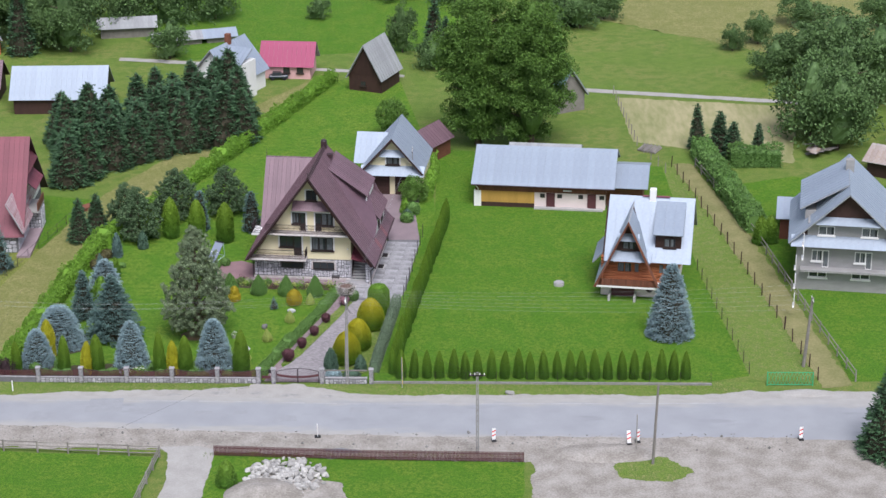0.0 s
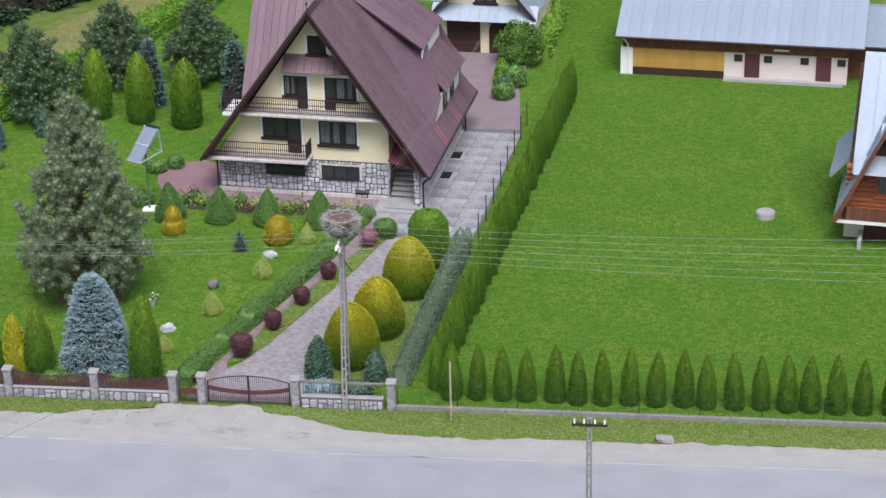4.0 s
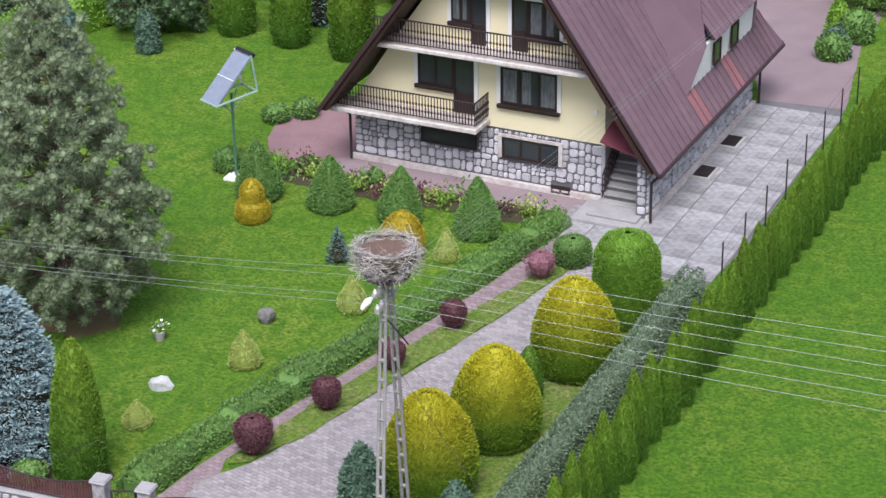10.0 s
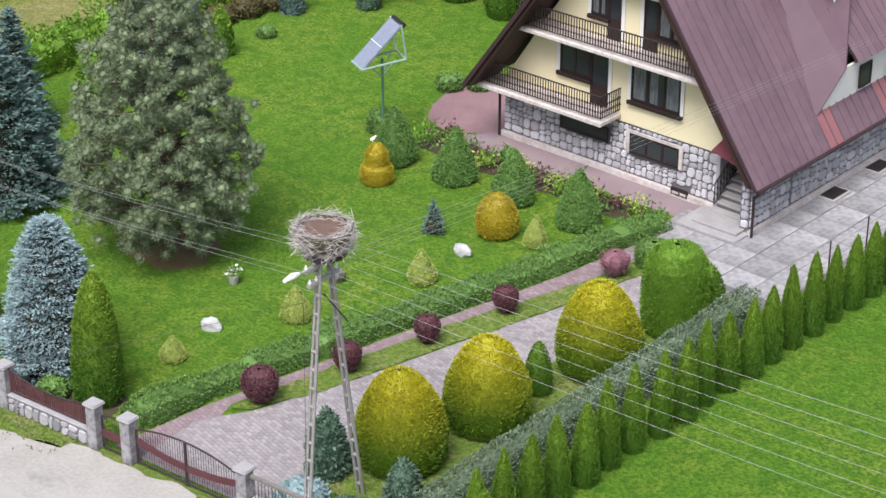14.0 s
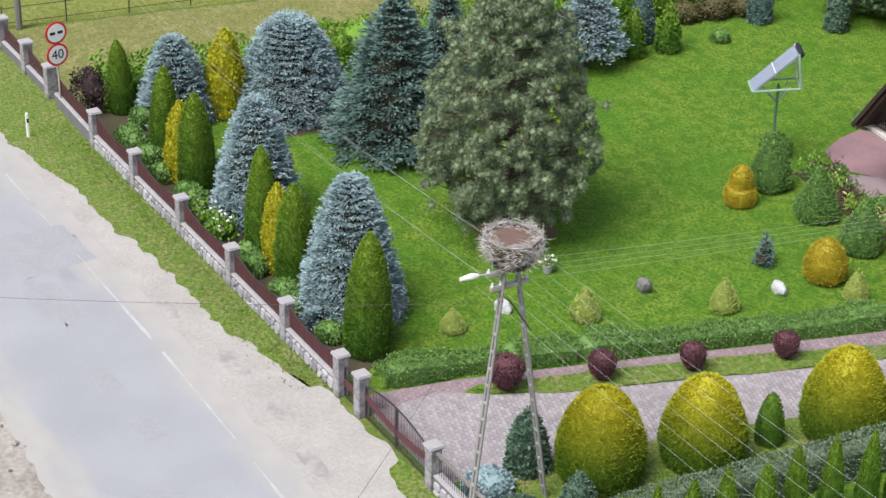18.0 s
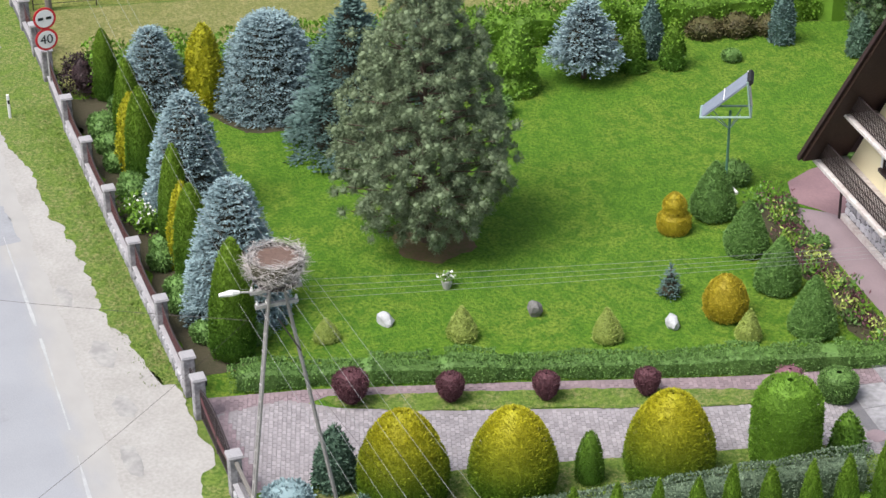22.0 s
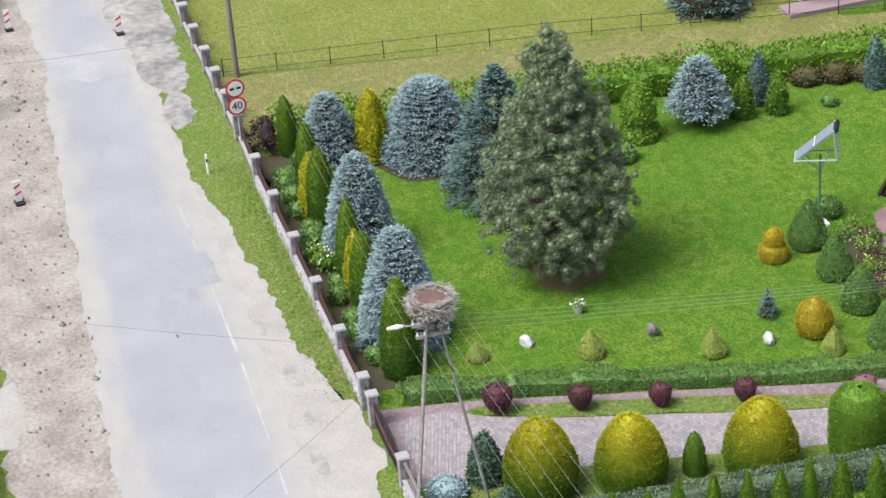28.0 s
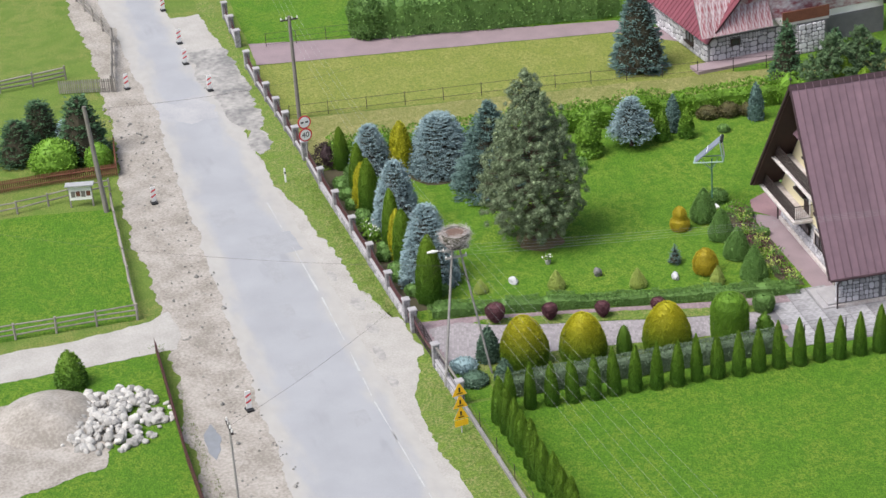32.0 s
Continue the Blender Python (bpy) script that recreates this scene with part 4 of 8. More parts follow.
# front bed: blue spruces and coloured thujas
put(spruce("blue_spruce", "silvery blue spruce behind the front wall", BLUE, 4.85, 1.8, 51, 2300, 16, 0.13, power=0.55, belly=0.1, group="blue spruces in the front bed"), -9.62, 2.55)
put(spruce("blue_spruce", "silvery blue spruce behind the front wall", BLUE, 4.5, 1.65, 52, 2000, 16, 0.13, power=0.55, group="blue spruces in the front bed"), -16.93, 2.8)
put(spruce("blue_spruce", "broad dome-shaped blue spruce beside the hedge", BLUE, 3.6, 2.4, 53, 2900, 16, 0.13, power=0.52, belly=0.12, group="blue spruces in the front bed"), -24.3, 7.8)
put(spruce("blue_spruce", "silvery blue spruce at the wall's far end", BLUE, 3.35, 1.55, 54, 1500, 16, 0.13, power=0.55, group="blue spruces in the front bed"), -25.4, 3.5)
put(spruce("layered_spruce", "tall dark bluish spruce with drooping layered boughs", SPRUCE_BLUISH, 6.1, 2.75, 55, 1000, 26, 0.2, droop=-0.25, power=0.85, ragged=0.25), -19.7, 9.7)
put(spruce("layered_spruce", "dark spruce beside the garden hedge", SPRUCE_BLUISH, 4.8, 1.5, 56, 560, 18, 0.19, droop=-0.2, ragged=0.2), -23.2, 13.9)
put(spruce("blue_spruce", "small blue spruce on a bare trunk", BLUE, 3.3, 1.5, 57, 700, 16, 0.16, power=0.6, z0=0.95, ragged=0.22), -22.3, 20.0)
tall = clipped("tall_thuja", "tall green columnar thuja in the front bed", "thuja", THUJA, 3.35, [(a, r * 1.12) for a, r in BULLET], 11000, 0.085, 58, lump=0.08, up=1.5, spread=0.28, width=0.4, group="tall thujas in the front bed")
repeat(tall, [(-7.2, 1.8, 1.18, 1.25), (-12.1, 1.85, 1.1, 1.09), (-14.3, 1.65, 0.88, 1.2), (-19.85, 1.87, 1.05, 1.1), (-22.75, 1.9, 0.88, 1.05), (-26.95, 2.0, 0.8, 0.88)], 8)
gold2 = clipped("yellow_thuja", "bright yellow narrow thuja", "thuja", THUJA_YELLOW, 2.6, BULLET, 4500, 0.1, 59, lump=0.22, up=1.0, spread=0.5, group="yellow thujas in the front bed")
repeat(gold2, [(-13.15, 1.75, 1.0, 1.23), (-20.7, 1.6, 1.0, 1.2), (-24.9, 5.3, 1.35, 1.35)], 9)
put(clumpy("purple_shrub", "dark purple-leaved shrub at the wall corner", "shrub", DARKPURPLE, 1.5, 0.1, [(0, 0.6), (0.4, 0.9), (0.8, 0.6), (1, 0.1)], 60, 30, 0.25, 0.12, 60, trunk=0.04, limbs=4, radial=False, width=0.6), -27.8, 1.2)
put(clipped("lime_conifer", "stacked light green clipped conifer", "shrub", HEDGE, 2.9, [(0, 0.9), (0.15, 0.95), (0.3, 0.6), (0.4, 0.85), (0.6, 0.75), (0.8, 0.5), (1, 0.05)], 2600, 0.16, 61, spread=0.6), -22.1, 17.0)

# the pine in the middle of the lawn
put(tufted("garden_pine", "tall grey-green pine with round needle tufts", PINE, 10.0, 0.9, [(0, 1.9), (0.08, 2.6), (0.25, 2.9), (0.45, 2.45), (0.65, 1.75), (0.82, 1.08), (0.93, 0.6), (1, 0.15)], 330, 4, 95, 0.24, 62), -12.0, 9.8, 0, 1.04, 1.07)

# back garden
ths = clipped("back_thuja", "columnar green thuja by the garden hedge", "thuja", THUJA, 2.2, COLUMN, 1400, 0.15, 63, group="thujas by the garden hedge")
repeat(ths, [(-22.2, 22.1, 0.95, 0.95), (-22.0, 23.7, 0.95, 0.95)], 10)
put(clipped("dark_juniper", "slim dark blue-green juniper", "juniper", SPRUCE_BLUISH, 2.6, COLUMN, 1500, 0.15, 64, spread=0.7), -23.3, 23.3)
put(clipped("dark_juniper", "slim dark blue-green juniper", "juniper", SPRUCE_BLUISH, 2.6, COLUMN, 1500, 0.15, 65, spread=0.7), -22.7, 28.9)
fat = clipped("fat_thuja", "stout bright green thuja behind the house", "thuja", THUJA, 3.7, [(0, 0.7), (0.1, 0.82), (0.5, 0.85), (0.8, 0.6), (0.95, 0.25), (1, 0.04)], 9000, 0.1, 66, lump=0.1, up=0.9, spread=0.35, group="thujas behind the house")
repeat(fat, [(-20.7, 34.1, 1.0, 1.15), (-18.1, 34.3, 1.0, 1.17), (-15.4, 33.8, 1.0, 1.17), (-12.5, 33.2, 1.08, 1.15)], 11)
put(spruce("blue_spruce", "narrow blue-grey spruce behind the house", SPRUCE_BLUISH, 4.2, 1.0, 67, 300, 14, 0.22, power=0.5), -15.4, 36.6)
put(spruce("blue_spruce", "narrow blue-grey spruce behind the house", SPRUCE_BLUISH, 4.3, 1.1, 68, 300, 14, 0.22, power=0.5), -10.1, 36.2)
backpine = tufted("back_pine", "dark broad pine at the back of the garden", DARKPINE, 5.6, 0.4, [(0, 1.6), (0.2, 2.2), (0.5, 1.9), (0.8, 1.0), (1, 0.1)], 130, 5, 45, 0.27, 69, trunk=0.14, group="pines at the back of the garden")
repeat(backpine, [(-21.2, 33.6, 1.0, 1.0), (-18.4, 40.2, 1.05, 0.95), (-13.3, 41.0, 1.05, 0.95), (-23.0, 36.5, 0.9, 0.9)], 12)
put(clipped("small_thuja", "short blue-green juniper by the lawn edge", "juniper", JUNIPER, 1.9, COLUMN, 1200, 0.15, 70, spread=0.7), -20.5, 31.2)
hedge("creeper_hedge", "long leafy light green hedge along the garden", HEDGE, [(-28.0, 1.4), (-27.0, 12), (-26.1, 22), (-24.9, 31), (-15.2, 59), (-5.8, 87)], 1.35, 1.5, 56000, 0.17, 71, 0.2)
low = clipped("low_red_bush", "low reddish-green bush under the hedge", "shrub", leaf("mixed_low_leaves", (0.09, 0.06, 0.03), (0.05, 0.07, 0.02)), 0.8, [(0, 0.7), (0.5, 0.8), (0.85, 0.5), (1, 0.05)], 900, 0.14, 72, spread=0.9, trunk=0, group="low bushes under the hedge")
repeat(low, [(-24.4, 26.2, 1, 1), (-24.1, 27.6, 1, 1.1), (-23.7, 28.9, 0.9, 1), (-24.9, 21.8, 0.9, 0.8)], 13)

# between drive and big lawn, by the garage
put(clumpy("garden_shrub", "loose leafy shrub beside the pink yard", "shrub", BROAD, 2.7, 0.2, [(0, 0.9), (0.4, 1.35), (0.8, 0.9), (1, 0.2)], 110, 36, 0.35, 0.17, 73, trunk=0.05, radial=False, width=0.6), 6.0, 44.8)
put(clipped("small_thuja", "short green thuja beside the pink yard", "thuja", HEDGE, 1.7, COLUMN, 1000, 0.14, 74), 5.3, 41.5)
put(clipped("small_thuja", "bluish juniper beside the pink yard", "juniper", JUNIPER, 1.3, [(a, r * 1.3) for a, r in COLUMN], 1000, 0.14, 75), 5.6, 39.2)
hedge("back_hedge", "mixed leafy hedge behind the garage", HEDGE, [(7.4, 46), (7.9, 54), (7.2, 61)], 1.0, 1.3, 3500, 0.18, 76, 0.25)
put(clumpy("fruit_tree", "small round fruit tree on the back lawn", "tree", BROAD, 4.4, 0.8, [(0, 0.9), (0.4, 1.6), (0.75, 1.3), (1, 0.2)], 130, 34, 0.42, 0.2, 77, trunk=0.1, radial=False, width=0.6), 2.6, 66.5)

# the great double tree behind the barn
for k, (x, y, hh, s) in enumerate(((12.6, 63.5, 18.2, 78), (18.6, 62.5, 17.6, 79))):
    put(clumpy("great_ash_tree", "huge old leafy tree behind the barn", "tree", BROAD, hh, 1.6, [(0, 1.5), (0.1, 3.2), (0.3, 4.1), (0.55, 4.0), (0.8, 3.0), (0.93, 1.8), (1, 0.4)], 1700, 38, 0.5, 0.25, s, trunk=0.42, boughs=110, bs=0.62, core=0.4, radial=False, width=0.6, limbs=14, inner=0.35, group="double tree behind the barn"), x, y, 40 * k)

# the spruce wood on the left
wood = spruce("wood_spruce", "dark green spruce in a dense planted block", SPRUCE, 6.6, 2.4, 80, 360, 15, 0.42, power=0.75, group="planted spruce block")
spots = []
rnd = random.Random(5)
for i in range(9):
    for j in range(4):
        spots.append((-31.6 + 2.15 * i + j * 0.3 - 1.1 * j + rnd.uniform(-0.5, 0.5), 49.8 + 3.0 * i - 0.15 * i * i + 4.2 * j + rnd.uniform(-0.5, 0.5), rnd.uniform(0.95, 1.15), rnd.uniform(0.85, 1.15) * (0.78 + 0.03 * i)))
spots += [(-33.5, 60.5, 1, 1), (-35.0, 64.0, 1, 0.9), (-31.6, 64.5, 1, 1.05)]
repeat(wood, spots, 14)
put(spruce("yard_spruce", "dark bluish spruce before the red-roofed house", SPRUCE_BLUISH, 7.6, 2.2, 81, 560, 17, 0.28, droop=-0.22), -34.4, 25.4)
put(spruce("roadside_spruce", "dark shaggy spruce beside the road", SPRUCE, 9.5, 3.2, 82, 700, 18, 0.36, droop=-0.2), 47.0, -12.2)
put(spruce("lawn_blue_spruce", "full bluish-grey spruce on the big lawn", BLUE, 7.0, 2.25, 83, 2000, 16, 0.18, power=0.62, belly=0.12), 30.7, 10.6)
put(spruce("pair_pine", "green bushy conifer at the garden's back fence", SPRUCE, 4.6, 1.5, 84, 330, 14, 0.28), -27.2, 33.2)
put(spruce("pair_pine", "green bushy conifer at the garden's back fence", SPRUCE, 4.0, 1.4, 85, 300, 14, 0.28), -26.0, 36.2)
hedge("thuja_hedge", "tall dark thuja hedge beyond the pink driveway", HEDGE_DARK, [(-49.4, 9.4), (-47.2, 19), (-45.2, 28.4)], 2.0, 3.4, 8000, 0.22, 86, 0.16)
put(clipped("thuja_block", "broad rounded thuja at the hedge's end", "thuja", HEDGE_DARK, 3.5, [(0, 1.5), (0.2, 1.7), (0.6, 1.65), (0.88, 1.2), (1, 0.3)], 4500, 0.2, 87), -49.6, 10.2)

# right-hand side
hedge("spruce_hedge", "dense dark green clipped spruce hedge by the lane", HEDGE_DARK, [(37.4, 60), (39.2, 48), (41.2, 36)], 2.0, 2.2, 9000, 0.26, 88, 0.14)
hedge("spruce_hedge", "short dark green clipped hedge across the lawn", HEDGE_DARK, [(40.2, 56.4), (46.2, 56.6)], 1.6, 2.3, 3000, 0.24, 89, 0.12)
sp = spruce("young_spruce", "young dark green spruce by the hay field", SPRUCE, 5.4, 1.6, 90, 300, 14, 0.32, group="young spruces by the hay field")
repeat(sp, [(37.3, 62.0, 0.8, 1.0), (39.5, 60.2, 1.1, 0.95), (41.0, 59.0, 1.0, 0.8), (43.6, 58.4, 0.7, 0.8)], 15)
put(clipped("stout_thuja", "stout dark green thuja beside the grey house", "thuja", THUJA, 3.0, [(a, r * 1.6) for a, r in COLUMN], 1800, 0.18, 91), 41.3, 33.2)
put(clipped("stout_thuja", "stout dark green thuja beside the grey house", "thuja", THUJA, 2.9, [(a, r * 1.6) for a, r in COLUMN], 1800, 0.18, 92), 42.3, 33.6)
wild = clumpy("wild_tree", "broad leafy tree at the field's edge", "tree", leaf("willow_leaves", (0.115, 0.19, 0.06), (0.05, 0.10, 0.032)), 8.5, 0.8, [(0, 2.2), (0.15, 3.2), (0.5, 3.4), (0.8, 2.2), (1, 0.4)], 240, 24, 0.7, 0.38, 93, trunk=0.2, boughs=36, bs=0.6, core=0.45, radial=False, width=0.6, group="trees at the field's edge")
repeat(wild, [(50.6, 66.5, 1.1, 1.1), (54.5, 70.0, 1.1, 1.2), (53.0, 62.0, 1.0, 1.05), (49.0, 88.5, 0.75, 0.62), (52.5, 90.0, 0.9, 0.75), (56.5, 86, 1.2, 1.1), (60, 79, 1.2, 1.2), (57.5, 97, 1, 0.7), (2.3, 100, 0.5, 0.75), (6.6, 93.0, 0.6, 0.5), (-40.9, 100, 1.0, 1.1), (-45.5, 103, 1, 1), (-49.5, 107, 1.1, 1.2), (-54, 104, 1.1, 1.3), (-36.0, 111, 1, 1.0), (-42.0, 113, 1, 1.1), (-30, 114, 1, 1), (-24, 116, 0.9, 0.9), (-9.8, 116, 0.4, 0.35), (22.0, 115, 0.7, 0.8), (25.6, 111.5, 0.75, 0.75), (29.0, 116, 0.6, 0.6), (8.6, 124, 0.8, 0.8), (0, 126, 0.8, 0.7), (45.0, 101, 0.4, 0.4), (48.6, 104, 0.5, 0.5), (55.6, 113, 0.8, 0.5), (66, 112, 0.8, 0.6), (-27.5, 97, 0.6, 0.6)], 16)
repeat(spruce("far_spruce", "dark spruce far behind the houses", SPRUCE, 7.5, 1.9, 94, 300, 14, 0.4, group="far spruces"), [(6.4, 98.5, 1, 1.05), (8.0, 96.0, 0.8, 0.8), (-47, 99, 1.2, 1.3), (-52, 100.5, 1.2, 1.4), (-57, 98, 1.2, 1.2), (24.0, 113, 0.9, 0.8)], 17)

# garden across the road
cross = clipped("road_garden_shrub", "rounded bright green shrub behind a red fence", "shrub", HEDGE, 1.9, [(0, 1.1), (0.3, 1.35), (0.7, 1.05), (1, 0.1)], 2000, 0.16, 95, spread=0.7, group="shrubs behind the red fence")
repeat(cross, [(-35.0, -15.4, 1.25, 1.2), (-34.2, -12.6, 0.7, 0.95)], 18)
dk = spruce("road_garden_conifer", "dark green bushy conifer behind a red fence", SPRUCE, 3.2, 1.5, 96, 320, 14, 0.24, power=0.5, group="conifers behind the red fence")
repeat(dk, [(-37.5, -17.4, 1.1, 0.9), (-39.6, -15.6, 1.1, 1.0), (-36.6, -13.2, 1.3, 1.3)], 19)
put(spruce("small_blue_spruce", "small round blue spruce behind a red fence", BLUE, 1.9, 1.0, 97, 200, 14, 0.18, power=0.5), -38.6, -14.0)
put(clipped("track_thuja", "stout olive thuja beside the gravel track", "thuja", THUJA, 2.2, [(a, r * 1.7) for a, r in COLUMN], 1900, 0.15, 98, spread=0.7), -6.0, -18.6)


# ---- building tools ----
GLASS = surf("dark_window_glass", (0.03, 0.035, 0.042), (0.05, 0.055, 0.06), fine=2, big=0.7, rough=0.08, bump=0, spec=0.6)
CURTAIN = surf("net_curtain", (0.2, 0.215, 0.225), (0.06, 0.066, 0.07), fine=9, big=3, bump=0, stretch=(3, 1, 0.4))
FRAMEWOOD = surf("dark_brown_window_wood", (0.035, 0.022, 0.02), fine=14, big=3, rough=0.5, bump=0.05)


def window(parent, u0, z0, u1, z1, y=0.0, frame_mat=None, surround=None, panes=2, sill=True, facing="front", at=0.0, curtain=True, name="window", sides="both"):
    """A window proud of a wall: surround, frame, panes and sill; facing front it spans u at the plane y, facing right it spans y at the plane at."""
    frame_mat = frame_mat or FRAMEWOOD
    e = thing(name, "", "")
    e.parent = parent
    e.matrix_basis = pose(0, y, 0) if facing == "front" else (pose(at, 0, 0, 0, 0, 90) if facing == "right" else pose(at, 0, 0, 0, 0, -90) @ pose(-(u0 + u1), 0, 0))
    if surround:
        bm = bmesh.new()
        bands = [(u0, z1, u1, z1 + 0.1)]
        if sides != "right":
            bands.append((u0 - 0.14, z0 - 0.02, u0, z1 + 0.1))
        if sides != "left":
            bands.append((u1, z0 - 0.02, u1 + 0.14, z1 + 0.1))
        for a in bands:
            box(bm, a[0], -0.05, a[1], a[2], 0.02, a[3])
        part("surround", bm, surround, e, "white painted window surround")
    bm = bmesh.new()
    w = 0.07
    for a in ((u0, z0, u0 + w, z1), (u1 - w, z0, u1, z1), (u0 + w, z0, u1 - w, z0 + w), (u0 + w, z1 - w, u1 - w, z1)):
        box(bm, a[0], -0.04, a[1], a[2], 0.02, a[3])
    for k in range(1, panes):
        m = u0 + (u1 - u0) * k / panes
        box(bm, m - 0.04, -0.04, z0 + w, m + 0.04, 0.02, z1 - w)
    part("window_frame", bm, frame_mat, e)
    for k in range(panes):
        a, b = u0 + (u1 - u0) * k / panes, u0 + (u1 - u0) * (k + 1) / panes
        part("pane", B(a + 0.04, -0.012, z0 + w, b - 0.04, 0.012, z1 - w), GLASS, e)
        if curtain:
            part("curtain", B(a + 0.1 * (b - a) + 0.03, -0.018, z0 + w + 0.02, b - 0.1 * (b - a) - 0.03 - (0.25 * (b - a) if k % 2 else 0), -0.013, z1 - w - 0.02), CURTAIN, e)
    if sill:
        part("sill", B(u0 - 0.1, -0.16, z0 - 0.14, u1 + 0.1, 0.02, z0 - 0.002, bevel=0.012), frame_mat, e)
    return e


def slope(name, parent, o, along, down, material, width, length, pitch=0.45, thick=0.1, rib=0.035, seams=True, label=""):
    """A pitched metal roof face: a deck and separate seamed panels. o: ridge corner, along: the ridge's direction, down: the fall line."""
    o, along, down = Vector(o), Vector(along).normalized(), Vector(down).normalized()
    up = along.cross(down)
    if up.z < 0:
        up = -up
    m = Matrix((along, down, up)).transposed().to_4x4()
    m.translation = o
    deck = part(name, B(0, 0, -thick, width, length, 0), ROOF_DARK if material in (ROOF, ROOF_RED) else SLATE, parent, label)
    deck.matrix_basis = m
    n = max(1, round(width / pitch))
    w = width / n
    if seams:
        bm = box(bmesh.new(), 0.004, -0.01, 0.003, w - 0.03, length + 0.04, 0.012)
        box(bm, w - 0.03, -0.01, 0.003, w - 0.004, length + 0.04, 0.012 + rib)
        first = part("roof_panel", bm, material, deck)
        for i in range(1, n):
            again(first, Matrix.Translation((i * w, 0, 0)), deck)
    else:
        part("roof_panel", B(0, -0.01, 0.003, width, length + 0.04, 0.02), material, deck)
    return deck


def railing(parent, p, q, h, spacing=0.115, name="railing", mat=None):
    """An iron balcony rail from p to q with single bars."""
    mat = mat or IRON
    p, q = Vector(p), Vector(q)
    d = q - p
    rail = part(name, rod(bmesh.new(), p + Vector((0, 0, h)), q + Vector((0, 0, h)), 0.03, seg=6), mat, parent)
    part("bottom_rail", rod(bmesh.new(), p + Vector((0, 0, 0.12)), q + Vector((0, 0, 0.12)), 0.018, seg=6), mat, rail)
    n = max(2, int(d.length / spacing))
    bm = B(-0.014, -0.014, 0.1, 0.014, 0.014, h)
    for z in (0.36, 0.62):
        poly(bm, [(-0.05, -0.006, h * z), (0, -0.006, h * (z + 0.1)), (0.05, -0.006, h * z), (0, -0.006, h * (z - 0.1))], (0, 0.012, 0))
    bar = part("baluster", bm, mat, rail)
    bar.matrix_basis = Matrix.Translation(p)
    for i in range(1, n + 1):
        again(bar, Matrix.Translation(p.lerp(q, i / n)), rail)
    return rail


# ---- the main house ----
house = thing("main_house", "cream house with stone basement and steep maroon metal roof", "house", pose(-8.5, 23.95, 0, 0, 0, -5))
PALECON = surf("pale_rust_stained_concrete", (0.60, 0.57, 0.56), (0.42, 0.36, 0.34), fine=6, big=1.5, rough=0.9, mix=0.4)
part("basement_wall", B(0.06, 0.06, 0, 9.5, 10.2, 2.12), MORTAR, house, "dark mortar of a field-stone wall")
part("side_basement_wall", B(9.5, 1.6, 0, 11.34, 10.2, 2.12), MORTAR, house)
part("porch_pier", B(11.0, -0.9, 0, 11.34, 1.6, 2.2), MORTAR, house)
part("plinth", box(B(-0.05, -0.1, 0, 9.55, 0.06, 0.22), 11.34, -0.95, 0, 11.5, 10.3, 0.22), PALECON, house, "pale concrete plinth")
part("upper_wall", poly(bmesh.new(), [(0.05, 0, 2.12), (9.5, 0, 2.12), (9.5, 0, 5.2), (5.8, 0, 10.5), (2.0, 0, 5.2), (0.05, 0, 2.3)], (0, 7.6, 0)), CREAM, house, "cream rendered gable wall")
part("rear_wall", B(2.0, 7.6, 2.12, 9.5, 10.2, 5.0), CREAM, house)
part("side_upper_wall", B(9.5, 1.6, 2.12, 11.3, 10.2, 2.5), CREAM, house)
RIDGE_END, EAVE_END = 8.5, 11.65
NEWRED = surf("newer_red_roof_metal", (0.30, 0.125, 0.135), (0.24, 0.105, 0.115), fine=3, big=0.6, rough=0.4, bump=0.05)


def hipped(sign, drop, run):
    """One long roof face that is cut back along the rear hip, panel by panel."""
    ln = math.hypot(run, drop)
    along, down = Vector((0, 1, 0)), Vector((sign * run, 0, -drop)) / ln
    up = along.cross(down)
    up = up if up.z > 0 else -up
    m = Matrix((along, down, up)).transposed().to_4x4()
    m.translation = (5.8, -1.65, 11.0)
    full, top = EAVE_END + 1.65, RIDGE_END + 1.65
    deck = part("roof_slope", poly(bmesh.new(), [(0, 0, 0), (top, 0, 0), (full, ln, 0), (0, ln, 0)], (0, 0, -0.1)), ROOF_DARK, house, "steep maroon standing-seam roof slope")
    deck.matrix_basis = m
    n = 30
    w = full / n

    def start(v):
        return max(0.0, (v - top) / (full - top) * ln)
    for k in range(n):
        a, b = k * w + 0.016, k * w + w - 0.016
        bm = poly(bmesh.new(), [(a, start(a) - 0.01, 0.003), (b, start(b) - 0.01, 0.003), (b, ln + 0.04, 0.003), (a, ln + 0.04, 0.003)], (0, 0, 0.01))
        poly(bm, [(b - 0.028, start(b) - 0.01, 0.003), (b, start(b) - 0.01, 0.003), (b, ln + 0.04, 0.003), (b - 0.028, ln + 0.04, 0.003)], (0, 0, 0.06))
        part("roof_panel", bm, ROOF, deck)
        if sign > 0 and k in (10, 11, 18, 19):
            top_at = ln * (0.875 if k < 15 else 0.74)
            part("roof_panel", poly(bmesh.new(), [(a, top_at, 0.014), (b - 0.03, top_at, 0.014), (b - 0.03, ln + 0.045, 0.014), (a, ln + 0.045, 0.014)], (0, 0, 0.006)), NEWRED, deck, "newer red roof panel")


